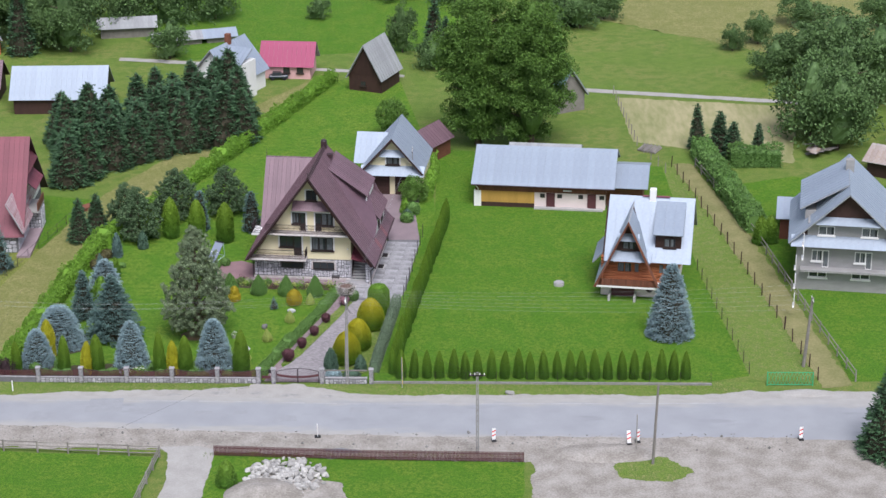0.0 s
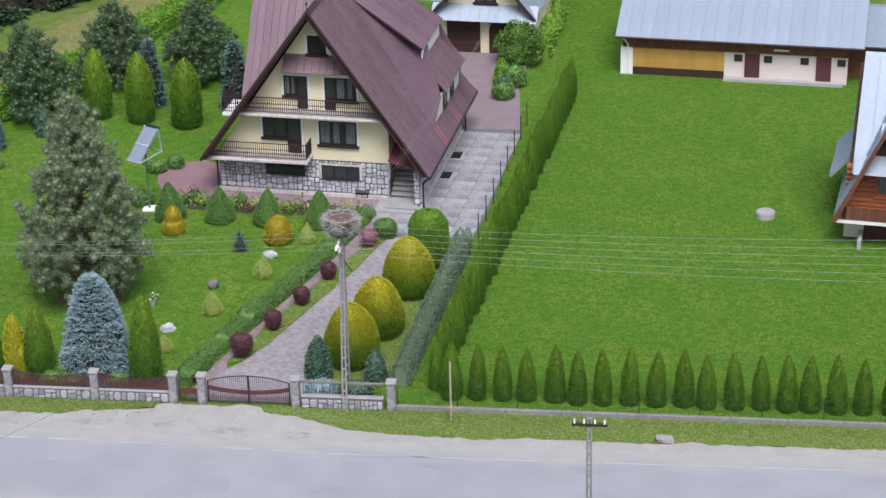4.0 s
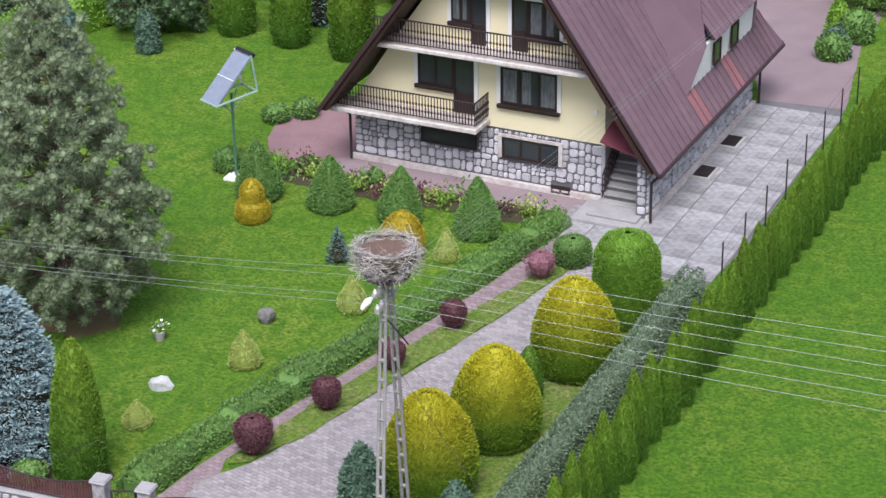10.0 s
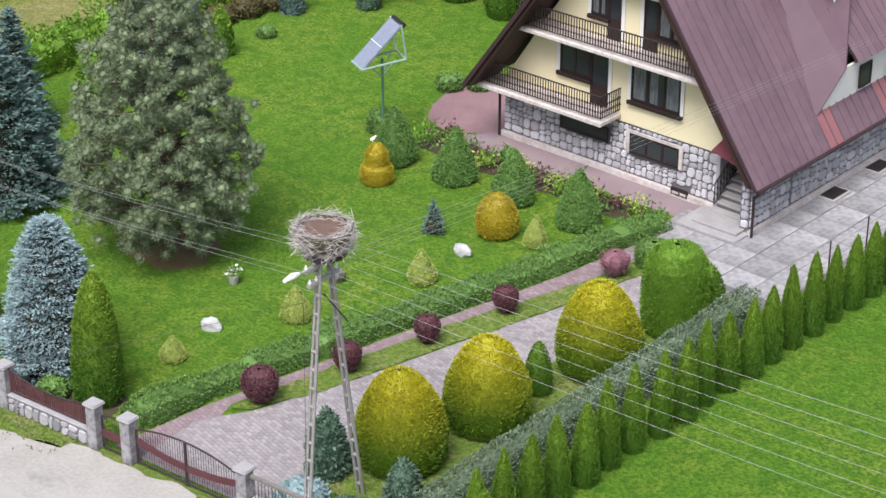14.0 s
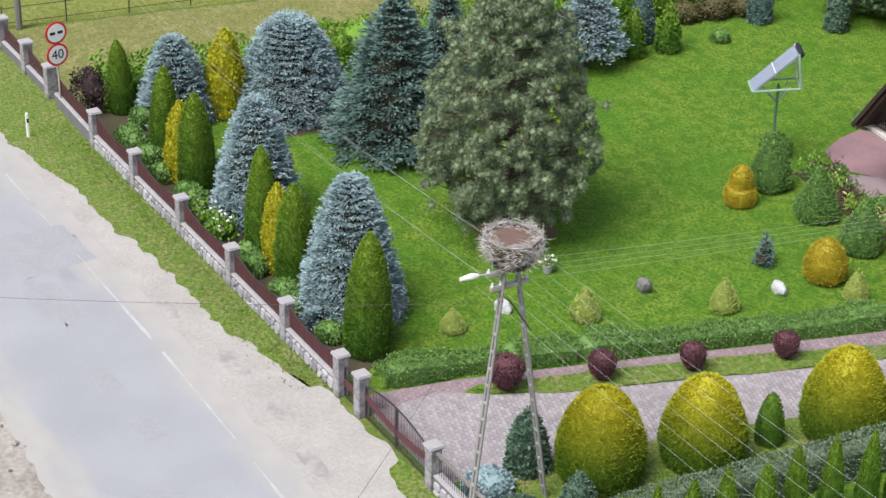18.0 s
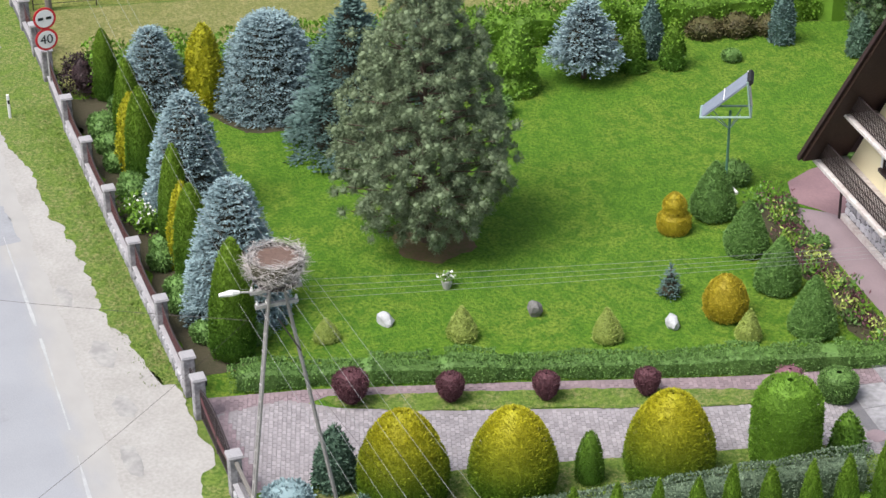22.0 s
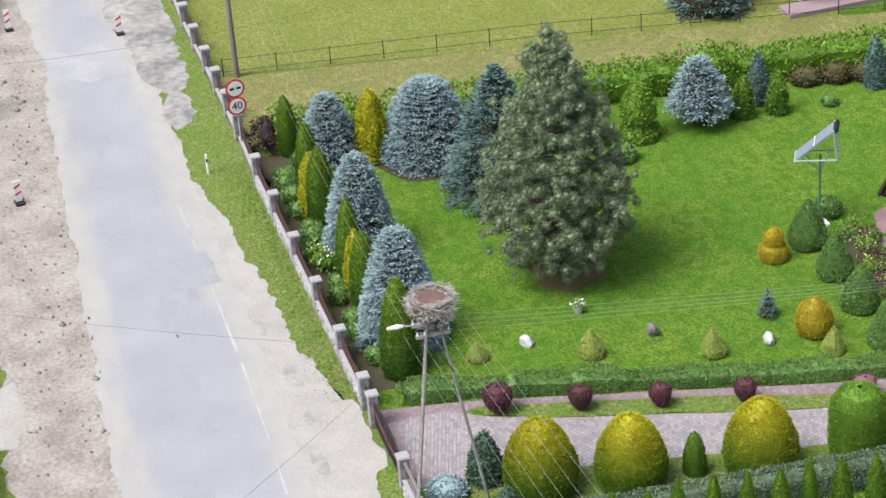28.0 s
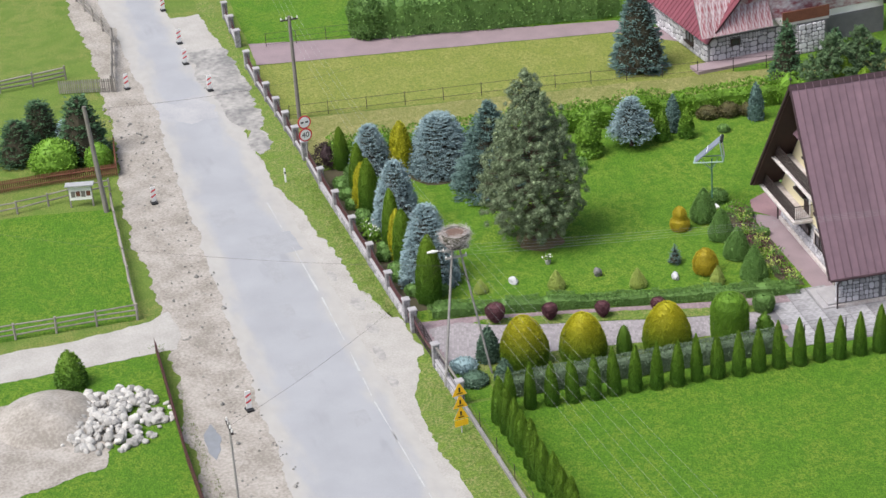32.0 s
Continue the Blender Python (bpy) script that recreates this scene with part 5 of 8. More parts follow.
hipped(1, 8.85, 6.2)
hipped(-1, 8.58, 6.32)
part("rear_hip", poly(bmesh.new(), [(5.8, RIDGE_END, 11.0), (12.0, EAVE_END, 2.15), (-0.55, EAVE_END, 2.4)], (0, -0.1, -0.05)), ROOF, house, "maroon rear hip of the roof")
part("ridge_cap", poly(bmesh.new(), [(5.6, -1.7, 10.8), (5.8, -1.7, 11.08), (6.0, -1.7, 10.8), (5.8, -1.7, 10.98)], (0, 10.2, 0)), ROOF_DARK, house)
bm = poly(bmesh.new(), [(5.8, -1.7, 11.03), (12.05, -1.7, 2.12), (11.97, -1.7, 2.06), (5.8, -1.7, 10.86)], (0, 0.1, 0))
part("verge_board", bm, ROOF_DARK, house, "dark verge board of the gable")
bm = poly(bmesh.new(), [(5.8, -1.7, 11.03), (-0.56, -1.7, 2.4), (-0.44, -1.7, 2.3), (5.8, -1.7, 10.8)], (0, 0.1, 0))
part("verge_board", bm, ROOF_DARK, house, "dark verge board of the gable")
# soffit under the overhang
part("soffit", poly(bmesh.new(), [(5.8, -1.6, 10.7), (11.8, -1.6, 2.1), (11.6, -1.6, 2.1), (5.8, -1.6, 10.5)], (0, 1.6, 0)), DARKWOOD, house, "dark stained wooden soffit")
part("soffit", poly(bmesh.new(), [(5.8, -1.6, 10.78), (-0.38, -1.6, 2.38), (-0.2, -1.6, 2.38), (5.8, -1.6, 10.62)], (0, 1.6, 0)), DARKWOOD, house, "dark stained wooden soffit")
part("gutter", rod(bmesh.new(), (12.05, -1.6, 2.06), (12.05, 11.6, 2.06), 0.08), ROOF_DARK, house)
part("downpipe", rod(rod(bmesh.new(), (-0.4, -0.6, 2.3), (-0.06, -0.14, 1.75), 0.05), (-0.06, -0.14, 1.8), (-0.06, -0.14, 0.05), 0.05), IRON, house)
for v in (-1.0, 10.5):
    part("downpipe", rod(rod(bmesh.new(), (12.02, v, 2.0), (11.55, v, 1.5), 0.05), (11.55, v, 1.55), (11.55, v, 0.05), 0.05), IRON, house)
# left wing
slope("wing_slope", house, (-0.55, 10.4, 8.8), (1, 0, 0), (0, -4.2, -6.1), ROOF, 4.75, 7.4, 0.42, label="maroon roof slope of the side wing")
slope("wing_slope", house, (-0.55, 10.4, 8.8), (1, 0, 0), (0, 4.2, -6.1), ROOF, 4.75, 7.4, 0.42)
part("wing_wall", poly(bmesh.new(), [(0.0, 6.9, 0.0), (0.0, 13.9, 0.0), (0.0, 13.9, 3.2), (0.0, 10.4, 8.4), (0.0, 6.9, 3.2)], (3, 0, 0)), CREAM, house)
part("wing_finial", rod(rod(bmesh.new(), (-0.5, 10.4, 8.7), (-0.5, 10.4, 9.6), 0.03, 0.01), (-0.5, 10.4, 9.05), (-0.5, 10.4, 9.2), 0.08, 0.02), IRON, house)
sb = part("side_balcony", B(-1.1, 4.4, 2.6, 0.2, 6.6, 2.75), WHITE, house, "small white side balcony slab")
railing(sb, (-1.05, 4.45, 2.75), (-1.05, 6.55, 2.75), 0.95)
railing(sb, (-1.05, 4.45, 2.75), (-0.2, 4.45, 2.75), 0.95)
# chimney and finial
ch = part("chimney", B(5.5, 7.5, 10.3, 6.05, 8.05, 11.45, bevel=0.03), ROOF_DARK, house, "small dark clad chimney")
part("chimney_cap", rod(bmesh.new(), (5.77, 7.77, 11.45), (5.77, 7.77, 11.62), 0.3, 0.2, 12), IRON, ch)
for v in (-1.6, 8.4):
    fn = part("finial", rod(bmesh.new(), (5.8, v, 10.9), (5.8, v, 11.95), 0.025, 0.008), IRON, house)
    part("finial_ball", rod(rod(bmesh.new(), (5.8, v, 11.3), (5.8, v, 11.38), 0.03, 0.08), (5.8, v, 11.38), (5.8, v, 11.46), 0.08, 0.03), IRON, fn)
part("roof_hatch", B(6.2, 6.6, 10.05, 6.75, 7.1, 10.45), ROOF_DARK, house)
# stepped dormer on the right slope
A1, E1, C1, B1 = (6.74, 4.55, 9.6), (10.4, 5.9, 6.95), (11.5, 4.2, 4.45), (11.35, 2.7, 3.0)
A2, E2, C2, B2 = (6.74, 9.4, 9.6), (10.4, 9.4, 6.95), (11.5, 9.9, 4.45), (11.35, 10.0, 3.0)
dorm = thing("dormer", "", "")
dorm.parent = house


def quad(name, pts, depth, mat, parent, label=""):
    return part(name, poly(bmesh.new(), pts, depth), mat, parent, label)


quad("cheek", [A1, E1, C1, B1], (0, 0.06, 0), surf("smooth_maroon_sheet", (0.13, 0.078, 0.10), (0.10, 0.06, 0.077), fine=2, big=0.6, rough=0.45, bump=0.03), dorm, "smooth maroon sheet-metal dormer cheek")
quad("cheek", [A2, E2, C2, B2], (0, -0.06, 0), ROOF, dorm)
quad("face", [(11.4, 4.2, 4.4), (11.4, 9.9, 4.4), (11.3, 10.0, 3.1), (11.3, 2.75, 3.1)], (-0.1, 0, 0), WHITE, dorm, "white dormer wall")
slope("dormer_roof", house, (6.6, 4.5, 9.78), (0, 1, 0), (3.9, 0, -2.75), ROOF, 5.2, 4.75, 0.42)
slope("dormer_roof", house, (10.25, 4.75, 6.2), (0, 1, 0), (1.5, 0, -1.75), ROOF, 5.3, 2.15, 0.42)
quad("face", [(10.35, 5.2, 6.95), (10.35, 9.5, 6.95), (10.35, 9.5, 6.2), (10.35, 5.0, 6.2)], (-0.1, 0, 0), WHITE, dorm, "narrow white upper dormer wall")
for v in (5.3, 7.2):
    window(house, v, 3.35, v + 0.75, 4.2, facing="right", at=11.42, panes=1, sill=False, curtain=False)
# windows of the front
for u0, z0, u1, z1, n, sd, cu in ((5.71, 3.05, 7.79, 4.38, 3, "both", True), (2.6, 3.3, 3.94, 4.42, 2, "left", False), (3.9, 5.75, 4.62, 6.85, 2, "left", True), (6.72, 5.6, 7.86, 6.85, 2, "right", True), (5.3, 8.15, 6.32, 9.15, 2, "both", False)):
    window(house, u0, z0, u1, z1, -0.02, panes=n, surround=WHITE, sides=sd, curtain=cu)
for u0, z0, u1, z1, sd in ((3.95, 2.45, 4.73, 4.42, "right"), (4.63, 5.02, 5.2, 6.85, "right"), (6.13, 5.02, 6.71, 6.85, "left")):
    door = window(house, u0, z0, u1, z1, -0.02, panes=1, surround=WHITE, sides=sd, sill=False, curtain=False, name="balcony_door")
    part("door_panel", B(u0 + 0.07, -0.045, z0 + 0.07, u1 - 0.07, -0.013, z0 + 0.75, bevel=0.01), FRAMEWOOD, door, "dark wooden lower door panel")
for u0, z0, u1, z1, n in ((2.69, 1.15, 4.81, 1.72, 1), (5.77, 1.1, 7.87, 1.85, 3), (7.6, 0.08, 8.3, 0.36, 2)):
    window(house, u0, z0, u1, z1, -0.06, panes=n, sill=False, curtain=False, surround=PALECON if n == 3 else None)
part("porch_lamp", rod(bmesh.new(), (9.2, -0.16, 3.3), (9.2, 0.0, 3.3), 0.08, 0.05), WHITE, house)
sk = slope("skirt_roof", house, (4.0, 0.0, 8.05), (1, 0, 0), (0, -0.75, -0.75), ROOF, 3.65, 1.05, 0.4, thick=0.05)
# balconies
ub = part("upper_balcony", B(1.3, -1.16, 4.86, 9.55, 0.0, 5.0, bevel=0.02), PALECON, house, "long pale balcony slab")
railing(ub, (1.5, -1.05, 5.0), (9.3, -1.05, 5.0), 0.92)
lb = part("lower_balcony", B(-0.45, -1.19, 2.24, 5.3, 0.0, 2.4, bevel=0.02), PALECON, house, "pale balcony slab")
railing(lb, (-0.1, -1.08, 2.4), (5.22, -1.08, 2.4), 0.92)
railing(lb, (5.22, -1.08, 2.4), (5.22, 0.0, 2.4), 0.92)
# porch steps
stp = thing("porch_steps", "", "")
stp.parent = house
for i in range(8):
    part("step", B(9.58, -0.5 + 0.27 * i, 0.2 + 0.2 * i, 10.98, -0.5 + 0.27 * (i + 1) + 0.06, 0.26 + 0.2 * i), CONCRETE, stp)
    part("riser", B(9.58, -0.44 + 0.27 * i, 0.06 + 0.2 * i, 10.98, -0.4 + 0.27 * i, 0.2 + 0.2 * i), MORTAR, stp)
part("landing", box(B(9.0, -1.75, 0.0, 11.4, -0.1, 0.12, bevel=0.02), 9.4, -1.4, 0.12, 11.2, -0.1, 0.22, bevel=0.02), CAP, stp, "pale stone landing")
part("stair_wall", B(9.42, -0.1, 0.1, 9.56, 2.2, 2.12), STONE, stp)
railing(house, (9.6, -0.4, 0.3), (9.6, 1.7, 1.8), 0.9, 0.2)
railing(house, (10.95, -0.4, 0.3), (10.95, 1.7, 1.8), 0.9, 0.2)
part("porch_back", B(9.5, 1.55, 0, 11.3, 1.7, 2.75), CREAM, house)
part("porch_roof", poly(bmesh.new(), [(9.6, -0.7, 2.5), (11.2, -0.7, 2.1), (11.2, 1.6, 2.5), (9.6, 1.6, 3.1)], (0, 0, 0.06)), ROOF_RED, house, "small red metal porch roof")
part("doormat", B(10.0, -0.2, 0.225, 10.7, 0.1, 0.24), BLACK, house)

for v, u in ((3.6, 0), (6.55, 0)):
    well = part("window_well", B(11.5, v - 0.55, 0.0, 12.2, v + 0.55, 0.12, bevel=0.01), CONCRETE, house, "concrete rim of a cellar window well")
    # flat black plate on the rim, painted shade instead of a hollow pit
    part("well_pit", B(11.56, v - 0.48, 0.12, 12.1, v + 0.48, 0.126), BLACK, well)
    for q in range(7):
        part("grate_bar", B(11.56, v - 0.42 + 0.14 * q - 0.012, 0.127, 12.1, v - 0.42 + 0.14 * q + 0.012, 0.15), IRON, well)

# ---- field stones of the basement, one by one ----
rs = np.random.RandomState(3)
shapes = []
for k in range(10):
    bm = bmesh.new()
    n = 9
    ang = (np.arange(n) + rs.uniform(-0.22, 0.22, n)) * 2 * math.pi / n
    square = rs.uniform(0.3, 0.75)
    ring = [(np.sign(math.cos(a)) * abs(math.cos(a)) ** square * 0.5 * q, np.sign(math.sin(a)) * abs(math.sin(a)) ** square * 0.5 * q) for a, q in zip(ang, rs.uniform(0.9, 1.02, n))]
    lo = [bm.verts.new((a, 0, b)) for a, b in ring]
    hi = [bm.verts.new((a * 0.86, -0.045 - 0.02 * rs.uniform(), b * 0.84)) for a, b in ring]
    bm.faces.new(hi[::-1])
    for i in range(n):
        bm.faces.new((lo[i], lo[(i + 1) % n], hi[(i + 1) % n], hi[i]))
    bmesh.ops.recalc_face_normals(bm, faces=bm.faces)
    me = bpy.data.meshes.new("stone")
    bm.to_mesh(me)
    bm.free()
    me.materials.append(STONE)
    shapes.append(me)
WALLSTONE = surf("wall_stone", (0.40, 0.39, 0.405), (0.24, 0.235, 0.25), fine=14, big=2.0, each=0.35, rough=0.85)
dark_shapes = [me.copy() for me in shapes]
for me in dark_shapes:
    me.materials[0] = WALLSTONE


def stones(parent, w, h, m, holes=(), size=0.34, z0=0.2, seed=1, kinds=None):
    """Field stones fitted into a wall face w wide and h high, whose plane m gives: the face is split again and again until each plot takes one stone."""
    r = random.Random(seed)
    plots = [(0.02, z0, w - 0.02, h)]
    while plots:
        a, b, c, d = plots.pop()
        dx, dz = c - a, d - b
        hit_hole = any(a < q[2] and c > q[0] and b < q[3] and d > q[1] for q in holes)
        if max(dx, dz) > size * r.uniform(0.8, 1.7) or (hit_hole and max(dx, dz) > 0.16):
            f = r.uniform(0.32, 0.68)
            if dx > dz * r.uniform(0.75, 1.3):
                plots += [(a, b, a + f * dx, d), (a + f * dx, b, c, d)]
            else:
                plots += [(a, b, c, b + f * dz), (a, b + f * dz, c, d)]
            continue
        if hit_hole or min(dx, dz) < 0.07:
            continue
        o = new("stone", (kinds or shapes)[r.randrange(10)])
        o.parent = parent
        o.matrix_basis = m @ pose((a + c) / 2, 0, (b + d) / 2, 0, r.uniform(-5, 5), 0) @ Matrix.Diagonal((dx - 0.025, 1, dz - 0.025, 1))


# ---- paths, drive and beds ----
PATH_L = [(-5.1, 0.3), (-4.5, 3.4), (-2.95, 8.75), (-0.85, 15.5), (0.5, 21.0)]
PATH_R = [(1.3, 20.6), (0.15, 16.2), (-1.7, 11.2), (-2.45, 8.8), (-3.5, 5.3), (-3.95, 3.9), (-3.0, 0.3)]
DRIVE = [(-4.1, 0.25), (0.1, 0.25), (0.4, 3.0), (1.2, 7.0), (1.9, 10.0), (2.6, 13.0), (3.3, 16.3), (4.6, 18.3), (1.5, 18.3), (0.5, 14.4), (-0.85, 10.4), (-1.85, 7.3), (-3.2, 4.0), (-4.2, 2.6)]
sheet("garden_path", PATH_L + PATH_R, 0.028, PAVER, 0, 1, 1, "narrow pink paved garden path", "path")
drive = sheet("driveway", DRIVE, 0.03, surf("paver_joint_sand", (0.28, 0.255, 0.265), (0.22, 0.2, 0.205), fine=20, big=2), 0, 1, 1, "grey and pink block-paved driveway", "driveway")
sheet("grass_strip", [(-3.8, 3.7), (-3.15, 4.0), (-1.85, 7.3), (-0.85, 10.4), (0.5, 14.4), (1.4, 18.0), (0.75, 18.0), (0.15, 16.2), (-1.7, 11.2), (-2.45, 8.8), (-3.5, 5.3)], 0.057, VERGE, 0.12, 0.25, 3, "grass strip between path and drive", "lawn")
SLAB_YARD = [(1.2, 18.3), (5.7, 17.8), (6.3, 21), (7.1, 33.8), (3.9, 33.8), (2.85, 22.2), (0.6, 22.0), (0.2, 21.2)]
slabs = sheet("slab_drive", SLAB_YARD, 0.026, MORTAR, 0, 1, 1, "drive of large worn concrete slabs", "driveway")
sheet("pink_yard", [(3.9, 33.8), (7.1, 33.8), (6.7, 38), (6.4, 41), (6.8, 47.2), (0.7, 47.6), (1.2, 41), (3.0, 36.5)], 0.03, PAVER, 0.03, 0.6, 4, "pink paved yard before the garage", "yard")
sheet("patio", [(-12.2, 24.6), (-12.5, 26.2), (-11.6, 27.6), (-10.2, 28.0), (-8.6, 27.0), (-8.6, 24.0), (-10.2, 22.9), (-11.6, 23.4)], 0.034, surf("reddish_paver", (0.265, 0.165, 0.175), (0.2, 0.125, 0.135), fine=12, big=0.9), 0.03, 0.3, 5, "rounded reddish paved patio", "patio")
sheet("shrub_bed", [(-26.3, 6.3), (-24.0, 5.4), (-22.0, 6.2), (-21.6, 8.2), (-22.6, 10.0), (-24.6, 10.3), (-26.2, 9.2)], 0.031, SOIL, 0.2, 0.3, 12, "bare dark soil ring under the dome-shaped spruce", "flower bed")
sheet("wall_walk", [(-10.0, 22.6), (0.6, 21.8), (0.8, 23.0), (-8.8, 24.0)], 0.032, PAVER, 0, 1, 6, "pink paved walk under the house wall", "path")
sheet("flower_bed", [(-10.9, 21.2), (-8, 21.0), (-0.9, 20.5), (-0.2, 21.7), (-10.0, 22.5)], 0.036, SOIL, 0.12, 0.4, 7, "dark soil flower bed before the house", "flower bed")
sheet("shrub_bed", [(-27.2, 0.3), (-6.2, 0.3), (-6.4, 2.2), (-9, 3.2), (-13, 2.8), (-17.5, 4.2), (-22, 3.4), (-26.6, 4.4)], 0.03, SOIL, 0.25, 0.5, 8, "dark soil bed under the front shrubs", "flower bed")
sheet("needle_litter", [(-13.3, 8.9), (-11.2, 8.7), (-10.4, 9.8), (-11.0, 11.3), (-12.9, 11.3), (-13.6, 10.2)], 0.03, surf("needle_litter", (0.16, 0.10, 0.06), (0.09, 0.10, 0.03), fine=9, big=2), 0.3, 0.4, 9, "brown fallen needles under the pine", "ground")
sheet("thuja_bed", [(0.5, 2.0), (4.2, 2.0), (5.6, 17.2), (4.6, 18.2), (3.3, 16.3), (2.6, 13.0), (1.9, 10.0), (1.2, 7.0)], 0.072, VERGE, 0.05, 0.5, 10, "dark grass under the clipped thujas", "lawn")
sheet("puddle", [(1.0, -12.5), (2.4, -12.2), (3.6, -12.5), (4.6, -12.9), (3.4, -13.2), (2.0, -13.1)], 0.038, surf("puddle_water", (0.22, 0.23, 0.25), (0.18, 0.19, 0.2), fine=2, big=1, rough=0.08, bump=0, spec=0.6), 0.2, 0.3, 11, "shallow grey puddle in the dirt", "puddle")
PATCH = surf("dark_road_patch", (0.25, 0.256, 0.27), (0.295, 0.302, 0.318), fine=12, big=1.5, rough=0.9, bump=0.1)
for i, (x, y, w, d) in enumerate(((-18, -4.6, 1.6, 1.4), (-9.5, -5.93, 0.8, 0.4), (-6.4, -5.8, 0.6, 0.4), (-2.5, -6.9, 1.0, 0.6), (-14.5, -5.4, 1.5, 0.4), (3.5, -5.2, 0.8, 0.5), (-23, -6.6, 1.2, 0.8))):
    sheet("road_patch", [(x - w, y - d), (x + w, y - d * 0.8), (x + w * 0.8, y + d), (x - w * 0.9, y + d * 0.9)], 0.031 + 0.0005 * i, PATCH, 0.12, 0.25, 30 + i, "faint darker repair patch on the road", "road patch")
LINE = surf("worn_line_paint", (0.41, 0.412, 0.416), (0.33, 0.335, 0.345), fine=6, big=1, bump=0, mix=0.3)
for i, (a, b) in enumerate(((-24, -19.5), (-17.2, -11), (-10.2, -4.8), (-3.4, -1.2), (-0.4, 1.6), (2.2, 11), (11.6, 24), (27, 34))):
    ya, yb = (-3.7 - 0.035 * max(0, min(x, 4) + 8) + 0.02 * max(0, x - 4) for x in (a, b))
    sheet("edge_line", [(a, ya - 0.032), (b, yb - 0.032), (b, yb + 0.032), (a, ya + 0.032)], 0.038, LINE, 0.03, 0.25, 50 + i, "worn white road edge line", "road marking")
STAIN = surf("damp_gravel_stain", (0.25, 0.243, 0.236), (0.35, 0.34, 0.322), fine=4, big=1.6, rough=0.95, bump=0.3, mix=0.3)
for i, (x, y, w, d) in enumerate(((-8.6, -2.0, 0.9, 0.4), (-5.5, -2.0, 0.7, 0.35), (-2.6, -2.4, 0.9, 0.3), (-12.6, -2.5, 0.8, 0.25), (0.6, -2.6, 0.7, 0.3))):
    sheet("gravel_stain", [(x - w, y - d * 0.4), (x - w * 0.3, y - d), (x + w * 0.7, y - d * 0.7), (x + w, y + d * 0.3), (x + w * 0.2, y + d), (x - w * 0.8, y + d * 0.6)], 0.032 + 0.0005 * i, STAIN, 0.3, 0.2, 70 + i, "dark damp stain on the gravel", "stain")

# ---- front wall, pillars, iron panels and gates ----
PILLARSTONE = surf("pillar_stone", (0.32, 0.31, 0.32), (0.16, 0.155, 0.165), fine=5, big=2.5, rough=0.85, bump=0.7, mix=0.3)


def stone_pillar(x, y, h=1.36, w=0.36, label="square field-stone gate pillar with a pale cap"):
    e = thing("stone_pillar", label, "pillar", pose(x, y, 0), group="stone pillars of the front wall")
    part("shaft", B(-w / 2, -w / 2, 0, w / 2, w / 2, h, bevel=0.02), PILLARSTONE, e)
    part("cap", poly(B(-w / 2 - 0.05, -w / 2 - 0.05, h, w / 2 + 0.05, w / 2 + 0.05, h + 0.06, bevel=0.015), [(-w / 2 - 0.03, -w / 2 - 0.03, h + 0.06), (w / 2 + 0.03, -w / 2 - 0.03, h + 0.06), (w / 2 + 0.03, w / 2 + 0.03, h + 0.06), (-w / 2 - 0.03, w / 2 + 0.03, h + 0.06)], (0, 0, 0.03)), CAP, e)
    return e


p0 = stone_pillar(-5.5, 0)
PILLARS = [-9.06, -13.0, -16.94, -20.9, -24.63]
for x in [-4.2, 0.0, 4.25] + PILLARS:
    copy_thing(p0, pose(x, 0, 0))
far_p = stone_pillar(-29.4, 0.12, 1.3, 0.4, "small field-stone pillar of the neighbour's wall")
FARP = [(-31.97, 0.14), (-34.7, 0.14), (-37.4, 0.14), (-40.35, 0.12), (-43.4, 0.12), (-47.0, 0.2), (-51.6, 0.5), (-54.8, 0.7), (-58, 0.9)]
for x, y in FARP:
    copy_thing(far_p, pose(x, y, 0))


def low_wall(x0, y0, x1, y1, h=0.5, t=0.24):
    w = thing("low_stone_wall", "low field-stone wall with a pale coping", "wall", pose(x0, y0, 0, 0, 0, math.degrees(math.atan2(y1 - y0, x1 - x0))), group="low walls along the road")
    ln = math.hypot(x1 - x0, y1 - y0)
    part("masonry", B(0, -t / 2, 0, ln, t / 2, h), MORTAR, w)
    part("coping", B(0, -t / 2 - 0.03, h, ln, t / 2 + 0.03, h + 0.05, bevel=0.01), CAP, w)
    return w, ln


def iron_panel(x0, y0, x1, y1, z, hmid, hend, label="maroon iron fence panel with a sagging top", gap=0.085, bar=0.055):
    """Flat bars under a curved top rail."""
    e = thing("iron_fence", label, "fence", pose(x0, y0, 0, 0, 0, math.degrees(math.atan2(y1 - y0, x1 - x0))), group="iron panels of the front wall")
    ln = math.hypot(x1 - x0, y1 - y0)

    def top(u):
        return hmid + (hend - hmid) * (2 * u / ln - 1) ** 2
    n = 12
    bm = bmesh.new()
    for i in range(n):
        rod(bm, (ln * i / n, 0, z + top(ln * i / n)), (ln * (i + 1) / n, 0, z + top(ln * (i + 1) / n)), 0.025, seg=6)
    rod(bm, (0, 0, z + 0.06), (ln, 0, z + 0.06), 0.022, seg=6)
    part("rail", bm, IRON, e)
    b = part("bar", B(-bar / 2, -0.008, 0, bar / 2, 0.008, 1), MAROON, e)
    k = int(ln / gap)
    for i in range(k):
        u = (i + 0.5) * ln / k
        o = b if i == 0 else again(b, Matrix.Identity(4), e)
        o.matrix_basis = pose(u, 0, z + 0.05) @ Matrix.Diagonal((1, 1, top(u) - 0.05, 1))
    return e


